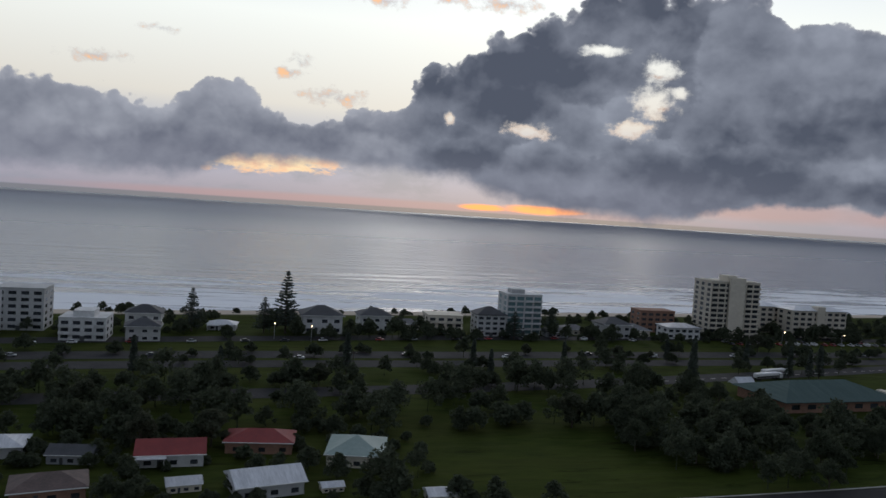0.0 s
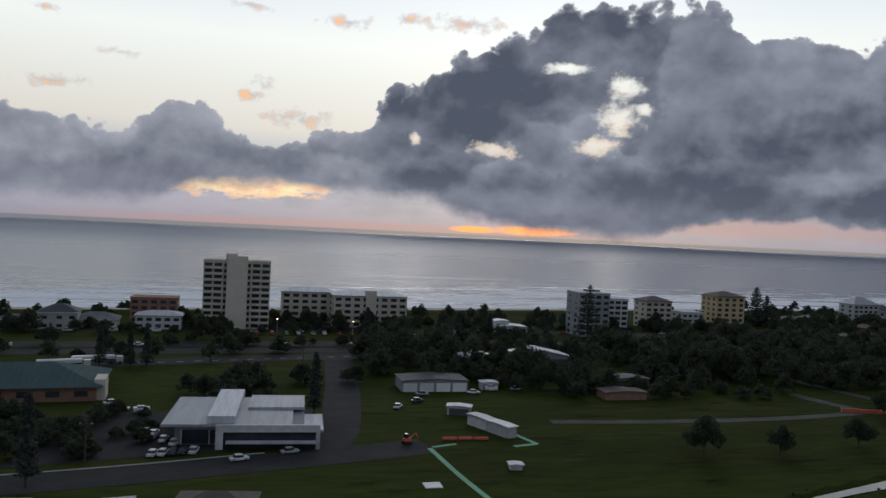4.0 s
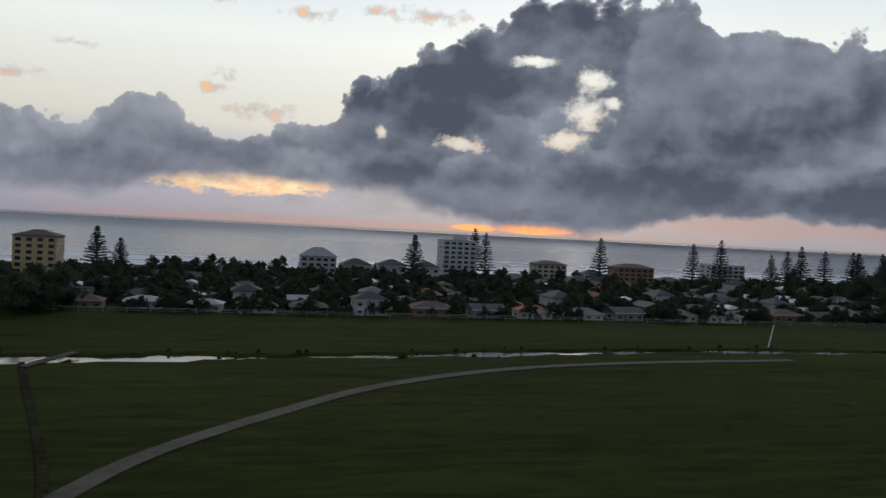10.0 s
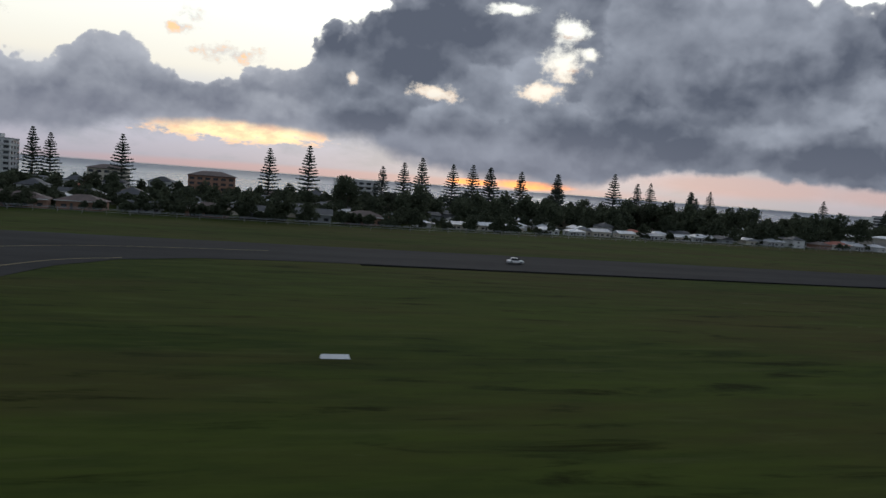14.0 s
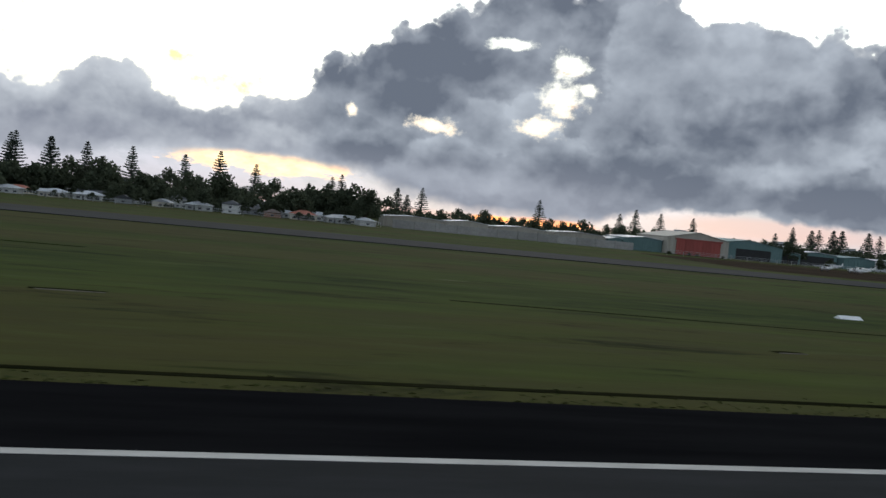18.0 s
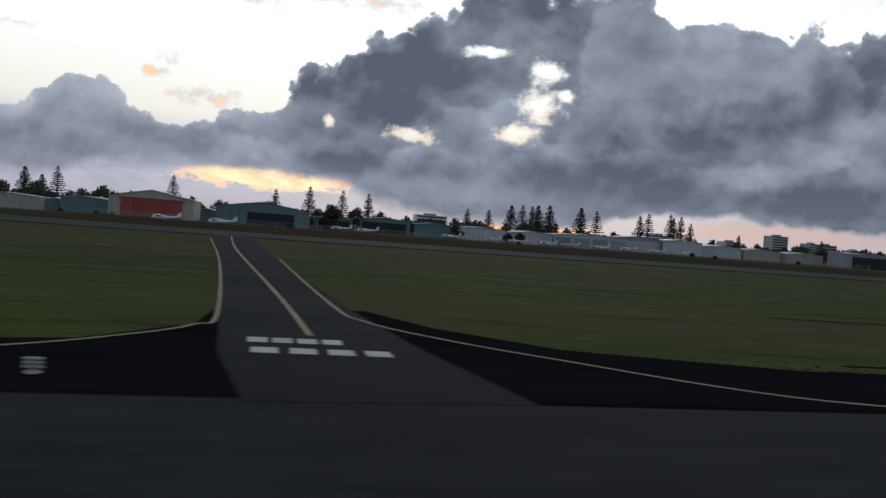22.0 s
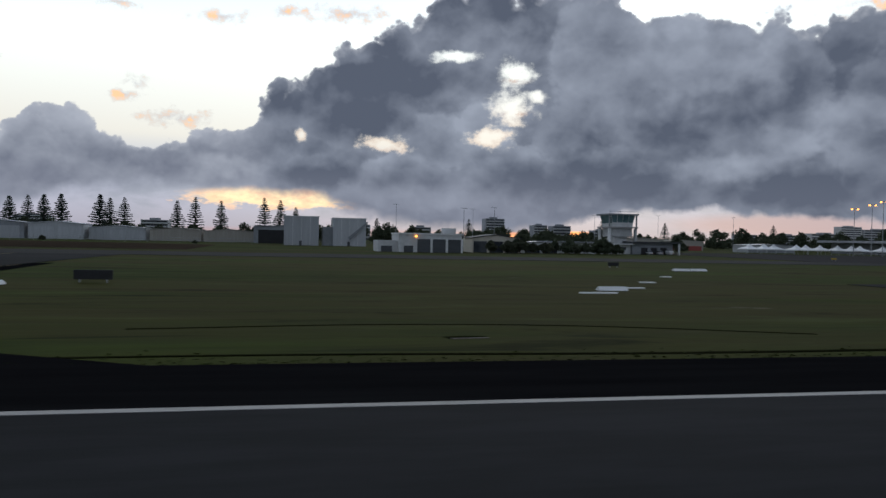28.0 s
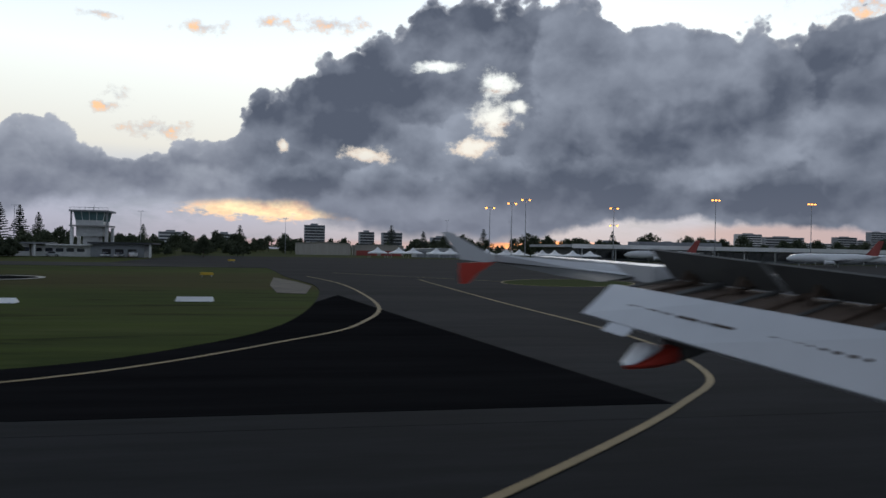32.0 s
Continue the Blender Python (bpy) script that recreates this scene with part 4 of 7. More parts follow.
ribbon("wheel_bed", [(363, 40), (366.4, 51.5), (370.8, 60.5), (379.2, 71), (391.5, 83.6), (409, 93.5), (430, 99), (460, 102.5)], 1.75, 0.11, DIRT, track, thick=0.1)
ribbon("hollow", [(352, 97), (357, 80), (363, 60), (366, 48)], 0.7, 0.10, WORN, track, thick=0.08)
foot = paved("bridge_deck", "small dark timber footbridge over the creek", "bridge")
ribbon("deck", [(353, 93.5), (356.4, 103.5)], 1.0, 0.22, BARK, foot, thick=0.16)
for s in (-0.48, 0.48):
    ribbon("rail", [(353 + s, 93.5), (356.4 + s, 103.5)], 0.06, 0.6, BARK, foot, thick=0.06)
residential = paved("road_residential", "residential street between the houses", "road")
for y0 in (177, 213):
    ribbon("carriageway", [(330, y0), (480, y0 + 6), (620, y0 + 16), (700, y0 + 18)], 4.5, 0.03, ROADWAY, residential)
courts = paved("court_lines", "painted green boundary lines on a grass court", "court")
ribbon("line", [(184.0, 95.7), (185.0, 84.2), (186.4, 74)], 0.7, 0.04, GREEN_LINE, courts)
ribbon("line", [(184.5, 96.2), (188, 97.4)], 0.7, 0.04, GREEN_LINE, courts)
ribbon("line", [(197.4, 102.7), (199.2, 96.5)], 0.7, 0.04, GREEN_LINE, courts)
ribbon("line", [(199.2, 96.5), (195.6, 95.6)], 0.7, 0.042, GREEN_LINE, courts)

# ---- plants ----
busy = []


def clear_of(x, y, r):
    return all(not (x0 - r < x < x1 + r and y0 - r < y < y1 + r) for x0, x1, y0, y1 in busy)


def cards(points, sizes, seed):
    """Small leaf clumps as single triangles, turned every way."""
    rng = np.random.default_rng(seed)
    n = len(points)
    a = rng.normal(size=(n, 3))
    a /= np.linalg.norm(a, axis=1)[:, None]
    b = np.cross(a, rng.normal(size=(n, 3)))
    b /= np.linalg.norm(b, axis=1)[:, None]
    c = np.cross(a, b)
    at, size = np.array(points), np.array(sizes)[:, None]
    verts = np.stack([at + size * (u * b + v * c) for u, v in ((-1, -0.7), (1.1, -0.2), (-0.2, 1.1))], axis=1).reshape(-1, 3)
    return verts, np.arange(3 * n).reshape(-1, 3)


def leaf_mesh(name, points, sizes, seed, material):
    me = bpy.data.meshes.new(name)
    verts, faces = cards(points, sizes, seed)
    me.from_pydata(verts, [], faces)
    me.materials.append(material)
    return me


def crown_points(rng, tall, wide, per_head, leaf):
    """Leaf clumps on the uneven shell of several overlapping heads, nearly down to the ground, with gaps between."""
    heads = []
    for k in range(8):
        a = k * 0.8 + rng.uniform(-0.3, 0.3)
        r = wide * rng.uniform(0.3, 0.66)
        heads.append((r * math.cos(a), r * math.sin(a), tall * rng.uniform(0.36, 0.74), wide * rng.uniform(0.30, 0.46)))
    heads += [(rng.uniform(-0.25, 0.25) * wide, rng.uniform(-0.25, 0.25) * wide, tall * rng.uniform(0.66, 0.88), wide * rng.uniform(0.28, 0.42)) for _ in range(4)]
    heads += [(wide * 0.8 * math.cos(a), wide * 0.8 * math.sin(a), tall * rng.uniform(0.28, 0.6), wide * rng.uniform(0.16, 0.28)) for a in (rng.uniform(0, 6.3) for _ in range(6))]
    pts, sizes = [], []
    for hx, hy, hz, hr in heads:
        for _ in range(int(per_head * (hr / (wide * 0.35)) ** 2)):
            v = Vector((rng.gauss(0, 1), rng.gauss(0, 1), rng.gauss(0, 1))).normalized() * hr * rng.uniform(0.5, 1.08)
            pts.append((hx + v.x, hy + v.y, max(hz + v.z * 0.85, tall * 0.10 * rng.random()))), sizes.append(leaf * rng.uniform(0.6, 1.4))
    return heads, pts, sizes


def broadleaf(seed, tall, wide, material, label):
    """A short forked trunk with limbs under an uneven, gappy crown of leaf clumps."""
    rng = random.Random(seed)
    root = thing("tree", label, "tree", 0, 0, -50)
    heads, pts, sizes = crown_points(rng, tall, wide, 200, 0.17)
    bm = bmesh.new()
    add_tube(bm, (0, 0, -0.2), (0.05, 0.03, tall * 0.3), 0.17, 0.11, 7)
    for hx, hy, hz, hr in heads[:7]:
        add_tube(bm, (0.05, 0.03, tall * rng.uniform(0.2, 0.3)), (hx, hy, hz), 0.085, 0.03, 5)
    part("trunk", bm, BARK, root)
    crown = new("crown", leaf_mesh("crown", pts, sizes, seed, material))
    crown.parent = root
    return root


def norfolk(seed, tall, wide, label, sparse=0.0):
    """A Norfolk Island pine: a straight mast with level whorls of fronds, narrowing to the tip."""
    rng = random.Random(seed)
    root = thing("norfolk_pine", label, "pine tree", 0, 0, -50)
    bm = tube((0, 0, -0.2), (0, 0, tall * 0.97), tall * 0.016, tall * 0.003, 7)
    pts, sizes = [], []
    z = tall * 0.14
    while z < tall * 0.985:
        f = (z / tall - 0.14) / 0.86
        r = wide * (1 - f) ** 0.8 * (0.72 + 0.28 * rng.random()) + 0.12
        n = 7 if f < 0.8 else 5
        turn = rng.uniform(0, 1)
        for k in range(n):
            if rng.random() < sparse:
                continue
            a = turn + k * 6.283 / n + rng.uniform(-0.15, 0.15)
            rr = r * rng.uniform(0.75, 1.05)
            rise = rr * (0.10 + 0.25 * f)
            add_tube(bm, (0, 0, z), (rr * math.cos(a), rr * math.sin(a), z + rise), 0.05 * (1 - f) + 0.012, 0.01, 3)
            m = max(3, int(rr * 4.5))
            for j in range(m):
                q = (j + 0.8) / m * rr
                for s in (-1, 0, 1):
                    w = 0.16 * (1 - q / (rr * 1.3)) * s
                    pts.append((q * math.cos(a) - w * rr * math.sin(a), q * math.sin(a) + w * rr * math.cos(a), z + rise * q / rr + rng.uniform(-0.03, 0.12)))
                    sizes.append(rng.uniform(0.16, 0.30))
        z += tall * (0.044 + 0.016 * rng.random()) * (1.15 - 0.4 * f)
    part("trunk", bm, BARK, root)
    crown = new("crown", leaf_mesh("crown", pts, sizes, seed, NEEDLE))
    crown.parent = root
    return root


TREES = [broadleaf(1, 5.6, 3.0, LEAF, "dark broad-crowned tree in full leaf"), broadleaf(2, 4.4, 2.6, LEAF, "rounded dark green garden tree"), broadleaf(3, 6.6, 2.6, LEAF_B, "tall olive-green gum tree with open crown"), broadleaf(4, 3.0, 2.0, LEAF_B, "low bushy shrub tree"), broadleaf(6, 7.4, 3.6, LEAF, "large spreading tree with heavy dark foliage")]
PINES = [norfolk(11, 16.0, 4.6, "tall dark Norfolk Island pine with tiered branches"), norfolk(12, 14.0, 3.6, "slim dark Norfolk Island pine with tiered branches", 0.12), norfolk(13, 12.0, 4.0, "broad conical Norfolk Island pine", 0.05)]
plant_rng = random.Random(21)


def plant(kind, x, y, s=1.0, group=""):
    o = copy_thing(kind, pose(x, y, height(x, y) - 0.05, 0, 0, plant_rng.uniform(0, 360)))
    o.scale = (s * plant_rng.uniform(0.88, 1.12), s * plant_rng.uniform(0.88, 1.12), s)
    if group:
        o["group"] = group
    return o


LOW = []
for seed, (tall, wide) in enumerate(((5.6, 3.0), (4.4, 2.6), (6.6, 2.6), (3.0, 2.0), (7.4, 3.6))):
    heads, pts, sizes = crown_points(random.Random(40 + seed), tall, wide, 40, 0.30)
    verts, faces = cards(pts, sizes, seed)
    k = len(verts)
    verts = np.concatenate((verts, [(0.15, 0, -0.2), (-0.08, 0.13, -0.2), (-0.08, -0.13, -0.2), (0, 0, tall * 0.6)]))
    faces = np.concatenate((faces, [(k, k + 1, k + 3), (k + 1, k + 2, k + 3), (k + 2, k, k + 3)]))
    LOW.append((verts, faces))
belt_verts, belt_faces, belt_count = [], [], [0]


def belt_tree(k, x, y, s):
    """A tree of the uncounted belts, laid into one mesh."""
    v, f = LOW[k]
    a = plant_rng.uniform(0, 6.28)
    turn = np.array(((math.cos(a), -math.sin(a), 0), (math.sin(a), math.cos(a), 0), (0, 0, 1)))
    belt_faces.append(f + belt_count[0])
    belt_count[0] += len(v)
    belt_verts.append((v * s * plant_rng.uniform(0.9, 1.1)) @ turn.T + np.array((x, y, height(x, y) - 0.05)))


def grove(count, x0, x1, y0, y1, kinds, s0, s1, room=0.8, group="garden trees", lean=0.0, single=0):
    """Trees scattered over a plot; the first few are trees of their own, the rest belong to the belt."""
    done = tries = 0
    while done < count and tries < count * 6:
        tries += 1
        x, y = plant_rng.uniform(x0, x1), plant_rng.uniform(y0, y1)
        y += lean * (x - x0)
        if clear_of(x, y, room):
            k, s = plant_rng.choice(kinds), plant_rng.uniform(s0, s1)
            if done < single:
                plant(TREES[k], x, y, s, group)
            else:
                belt_tree(k, x, y, s)
            done += 1


# ---- buildings ----
def apartment(label, x, y, w, d, floors, wall, cols, storey=1.62, roof="flat", roof_mat=None, balcony=None, glass=None, rz=0.0, side_cols=2, lift=None, window=(0.62, 0.5), trim=None, category="apartment building"):
    """A block of flats: w along its front, which faces the airfield, with windows and balconies floor by floor, and its roofline."""
    root = thing("apartment_building", label, category, x, y, 0, rz)
    busy.append((x - w / 2 - 0.5, x + w / 2 + 0.5, y - 1, y + d + 0.5))
    top = floors * storey + 0.25
    part("wall", box(-w / 2, w / 2, 0, d, -0.4, top), wall, root)
    glass = glass or GLASS
    pw, ph = w / cols * window[0], storey * window[1]
    pane = frame_ = None
    for f in range(floors):
        for c in range(cols):
            px, pz = -w / 2 + (c + 0.5) * w / cols, f * storey + storey * 0.56
            if pane is None:
                pane = part("window", box(-pw / 2, pw / 2, -0.03, 0.05, -ph / 2, ph / 2), glass, root)
                frame_ = part("frame", box(-pw / 2 - 0.05, pw / 2 + 0.05, -0.055, 0.02, -ph / 2 - 0.07, -ph / 2), trim or TRIM, pane)
                pane.location = (px, 0, pz)
            else:
                o = again(pane, px, 0, pz, parent=root)
                if floors > 6:
                    again(frame_, 0, 0, 0, parent=o)
        for c in range(side_cols):
            for side, rot in ((-1, -90), (1, 90)):
                o = again(pane, side * w / 2, (c + 0.5) * d / side_cols, f * storey + storey * 0.56, rot, root)
                o.scale = (min(1, d / side_cols * 0.5 / pw), 1, 1)
    if balcony:
        slab_ = rail_ = None
        for f in range(1, floors):
            for c in balcony:
                px = -w / 2 + (c + 0.5) * w / cols
                if slab_ is None:
                    bw = w / cols * 0.94
                    slab_ = part("balcony", box(-bw / 2, bw / 2, -0.85, 0.02, -0.07, 0.07), trim or wall, root)
                    rail_ = part("balustrade", box(-bw / 2, bw / 2, -0.85, -0.79, 0.07, 0.56), trim or wall, slab_)
                    slab_.location = (px, 0, f * storey)
                else:
                    o = again(slab_, px, 0, f * storey, parent=root)
                    again(rail_, 0, 0, 0, parent=o)
    if roof == "flat":
        part("parapet", box(-w / 2 - 0.1, w / 2 + 0.1, -0.1, d + 0.1, top, top + 0.3), trim or wall, root)
    else:
        r = part("roof", hip_roof(w, d, 0, roof if isinstance(roof, float) else 1.6, 0.45), roof_mat or TILE_ROOF, root)
        r.location = (0, d / 2, top + 0.12)
    if lift:
        for lx, lw, ly, ld, lh in lift:
            part("lift_tower", box(lx - lw / 2, lx + lw / 2, ly, ly + ld, 0, top + lh), wall, root)
    part("door", box(-0.5, 0.5, -0.06, 0.02, 0, 1.1), DARK_DOOR, root)
    return root


def house(label, w, d, h, roof_mat, wall, gable=False, rise=1.0, porch=False, two=False):
    """A bungalow with eaves, door, windows and gutter; two: a second storey."""
    root = thing("house", label, "house", 0, 0, -50, group="suburban houses")
    part("wall", box(-w / 2, w / 2, -d / 2, d / 2, -0.3, h), wall, root)
    part("roof", hip_roof(w, d, h + 0.1, rise, 0.35, 0.1, gable), roof_mat, root)
    if gable:
        for s in (-1, 1):
            bm = bmesh.new()
            v = [bm.verts.new((s * (w / 2 - t), py, pz)) for t in (0, 0.1) for py, pz in ((-d / 2, h), (d / 2, h), (0, h + rise * 0.92))]
            for f in ((0, 1, 2), (5, 4, 3), (0, 3, 4, 1), (1, 4, 5, 2), (2, 5, 3, 0)):
                bm.faces.new([v[i] for i in f])
            part("gable", bm, wall, root)
    part("gutter", box(-w / 2 - 0.36, w / 2 + 0.36, -d / 2 - 0.42, -d / 2 - 0.33, h - 0.02, h + 0.09), TRIM, root)
    win = None
    levels = (0.62, 0.62 + 1.5) if two else (0.62,)
    for z in levels:
        for x in (-w * 0.33, w * 0.05, w * 0.36):
            if win is None:
                win = part("window", box(-0.45, 0.45, -0.04, 0.04, -0.28, 0.30), GLASS, root)
                win.location = (x, -d / 2, z)
            else:
                again(win, x, -d / 2, z, parent=root)
        again(win, -w / 2, 0, z, -90, root)
    part("door", box(-w * 0.16 - 0.24, -w * 0.16 + 0.24, -d / 2 - 0.05, -d / 2 + 0.02, -0.02, 1.06), DARK_DOOR, root)
    if porch:
        part("porch_roof", box(-w * 0.5, -w * 0.05, -d / 2 - 1.5, -d / 2, h - 0.12, h - 0.02), ZINC, root)
        for x in (-w * 0.48, -w * 0.08):
            part("post", tube((x, -d / 2 - 1.4, -0.1), (x, -d / 2 - 1.4, h - 0.12), 0.05), TRIM, root)
    return root


def set_down(proto, x, y, rz=0.0, s=1.0, label=""):
    o = copy_thing(proto, pose(x, y, 0.0, 0, 0, rz))
    o.scale = (s, s, s)
    if label:
        o["label"] = label
    busy.append((x - 4.2 * s, x + 4.2 * s, y - 3.4 * s, y + 3.4 * s))
    return o


HOUSES = [house("low brick bungalow with brown tiled hip roof", 7.6, 5.4, 1.5, TILE_ROOF, BRICK_WALL, rise=1.1), house("white weatherboard house with pale metal roof", 7.0, 5.0, 1.5, ZINC, WHITE_WALL, rise=0.9, porch=True), house("cream bungalow with grey tiled hip roof", 8.0, 5.6, 1.5, GREY_ROOF, RENDERED, rise=1.2), house("brick bungalow with terracotta roof", 7.4, 5.2, 1.5, RUST_ROOF, RENDERED, rise=1.1), house("fibro cottage with gabled metal roof", 6.4, 4.6, 1.5, ZINC, RENDERED, True, 0.9), house("two-storey white house with dark hip roof", 6.6, 5.4, 3.0, DARK_ROOF, WHITE_WALL, rise=1.4, two=True), house("cottage with dark gabled roof", 6.6, 4.8, 1.5, DARK_ROOF, GREY_WALL, True, 1.0)]

# beachfront row
apartment("grey slab block of flats with dark glazed corner", -44.6, 196, 11, 9, 6, WHITE_WALL, 4, side_cols=2, lift=[(-4.6, 2.0, -0.3, 2.5, -0.4)], glass=GLASS)
apartment("stepped white block of flats with pale parapets", -28, 184, 10, 9, 3, WHITE_WALL, 4, balcony=(0, 3), lift=[(0, 4.5, 1, 6, 1.7)])
set_down(HOUSES[5], -15.5, 188, 8, 1.15)
set_down(HOUSES[5], -17.5, 206, 0, 1.3, "two-storey house with charcoal hip roof by the beach")
for hx, hy, s, k in ((2, 205, 1.0, 1), (27.5, 205, 1.6, 5), (43, 212, 1.35, 5), (53, 214, 1.0, 2), (104, 212, 1.0, 2), (115, 208, 1.35, 5), (123, 212, 1.3, 2), (96, 206, 1.0, 6)):
    set_down(HOUSES[k], hx, hy, plant_rng.uniform(-8, 8), s)
apartment("low cream flats with flat roof and carport level", 62.5, 205, 10, 8, 3, RENDERED, 4, balcony=(0, 1, 2, 3))
apartment("white house with steep dark hip roof and tall windows", 75.5, 203, 8.4, 7, 4, WHITE_WALL, 4, storey=1.45, roof=2.0, roof_mat=DARK_ROOF)
apartment("teal glass and white block of flats with stepped roof terrace", 86.5, 207, 10.6, 9, 7, WHITE_WALL, 4, balcony=(2, 3), glass=TEAL_GLASS, lift=[(-1.5, 4.0, 2, 4, 1.5)], window=(0.8, 0.66))
apartment("low white flats with long flat roof beside the tower", 138.5, 206, 11, 7, 2, WHITE_WALL, 5, roof=1.0, roof_mat=ZINC)
apartment("brick walk-up flats with flat roof", 136, 218, 12, 7, 4, BRICK_WALL, 5)
apartment("cream eleven-storey tower block with balconies on every floor", 157.5, 209, 17.2, 10, 11, RENDERED, 7, storey=1.60, balcony=(0, 1, 5, 6), side_cols=3, lift=[(0, 5.4, -0.95, 4, 1.5), (-1.5, 3, 0, 5, 2.1), (-6, 3.4, 1, 5, 0.5), (6, 3.4, 1, 5, 0.5)], window=(0.78, 0.6))
apartment("long cream holiday flats with arched gables", 194.5, 215, 21, 8, 5, RENDERED, 8, storey=1.75, roof=1.2, roof_mat=ZINC, balcony=(1, 6), lift=[(0, 3.0, -0.6, 3, 1.5)])
apartment("long cream holiday flats with arched gables, set back", 178, 224, 16, 8, 5, RENDERED, 6, storey=1.75, roof=1.2, roof_mat=ZINC)
apartment("modern grey block of flats with white balconies", 257.5, 202, 9.6, 9, 7, GREY_WALL, 4, storey=1.75, balcony=(0, 1), trim=WHITE_WALL, lift=[(1, 4, 3, 3, 0.9)])
apartment("white rendered block of flats with deep terraces", 270, 214, 9.0, 9, 6, WHITE_WALL, 4, storey=1.62, balcony=(0, 1, 2), window=(0.76, 0.6))
apartment("cream flats with brown tiled hip roof", 291, 224, 9.4, 8, 5, RENDERED, 4, storey=1.7, roof=1.5, balcony=(1, 2))
apartment("low white flats along the beachfront", 305, 226, 8, 7, 3, WHITE_WALL, 4, storey=1.6)
apartment("ochre block of flats with brown hip roof", 320.5, 228, 11, 9, 6, YELLOW_WALL, 4, storey=1.72, roof=1.6, side_cols=3, window=(0.5, 0.55))
apartment("white beach house with steep pale gabled roof", 399, 252, 11.5, 8, 4, WHITE_WALL, 5, storey=1.7, roof=2.8, roof_mat=ZINC)
apartment("white seven-storey flats with balconies and stepped roof", 452.5, 273, 12.5, 10, 8, WHITE_WALL, 5, storey=1.72, balcony=(0, 2, 4), lift=[(0.5, 5, 2, 4, 1.6)], side_cols=3)
apartment("cream three-storey flats with dark roof", 488, 270, 12, 8, 4, RENDERED, 5, roof=1.3)
apartment("brick flats with broad brown roof", 521, 266, 15, 9, 4, BRICK_WALL, 6, roof=1.5)
apartment("white flats with long balconies behind the pines", 572, 282, 16, 8, 5, WHITE_WALL, 6, storey=1.7, balcony=(0, 1, 2, 3, 4, 5))
for hx, hy, s, k in ((412, 258, 1.5, 5), (425, 262, 1.5, 5), (438, 266, 1.4, 5), (371, 248, 1.2, 2), (384, 252, 1.0, 1), (505, 272, 1.2, 5), (540, 275, 1.3, 0), (470, 262, 1.2, 2), (345, 240, 1.0, 1), (356, 243, 1.1, 2)):
    set_down(HOUSES[k], hx, hy, plant_rng.uniform(-6, 6), s)

# houses under the approach
set_down(house("house with bright red metal roof and white fascia", 8.2, 6.0, 1.6, RED_ROOF, WHITE_WALL, True, 1.2, porch=True), 0.0, 101.5, 3)
set_down(house("brick house with dark red hip roof", 9.0, 5.6, 1.6, RED_ROOF, BRICK_WALL, rise=1.1), 11.5, 106, -6)
set_down(house("house with pale green metal hip roof", 7.4, 8.4, 1.7, GREEN_ROOF, RENDERED, rise=1.5), 24.5, 101, -12)
set_down(house("white house with pale grey gabled roof", 8.0, 5.6, 1.6, ZINC, WHITE_WALL, True, 1.2), 12, 90, 14)
set_down(HOUSES[4], 20, 89.5, 8, 0.42, "small white garden shed with gabled roof")
set_down(HOUSES[1], -22, 105, 4), set_down(HOUSES[6], -12, 102, -6, 0.8), set_down(HOUSES[2], -30, 93, 0), set_down(HOUSES[0], -38, 112, 5), set_down(HOUSES[4], 2.5, 91, 10, 0.6)
set_down(HOUSES[0], -12, 90, 12), set_down(HOUSES[4], 33, 85.5, 2, 0.6)


def showroom():
    root = thing("showroom", "low white showroom with layered flat roofs and dark glazing", "shop", 160, 99.5, 0, -4)
    busy.append((149, 172, 93, 118))
    part("wall", box(-8, 8, 0, 13, -0.2, 2.6), GREY_WALL, root)
    part("glazing", box(-7.2, 3.5, -0.08, 0.05, 0.15, 1.9), GLASS, root)
    part("roof", box(-9.5, 6.5, -1.4, 14, 2.62, 2.95), ZINC, root)
    part("fascia", box(-2.8, 10, -2.4, -1.9, 2.2, 3.1), WHITE_WALL, root)
    part("pier", box(-2.8, -1.9, -2.4, -1.9, -0.1, 2.2), WHITE_WALL, root)
    part("pier", box(9.5, 10, -2.4, -1.9, -0.1, 2.2), WHITE_WALL, root)
    part("shop_window", box(-1.8, 9.4, -2.2, -2.1, -0.1, 2.2), GLASS, root, "dark shop window")
    part("canopy", box(-2.6, 10.4, -2.3, 6, 2.2, 2.5), ZINC, root)
    part("spine_roof", box(-4, -0.6, -1.0, 15, 2.96, 3.9), ZINC, root)
    part("rear_roof", box(0.5, 8, 6.5, 14, 2.96, 3.3), ZINC, root)
    for k in range(4):
        part("mullion", box(-7.2 + 3.4 * k - 0.06, -7.2 + 3.4 * k + 0.06, -0.12, -0.08, 0.1, 1.95), TRIM, root)
    part("awning", box(-1.5, 9.5, -3.4, -2.4, 1.0, 1.2), ZINC, root)


HALL_ROOF = surface("dark_green_metal_roof", (0.045, 0.075, 0.072), (0.075, 0.11, 0.105), 0.8, 0.85, 0.15, stretch=(5, 0.4, 1), spec=0.1)


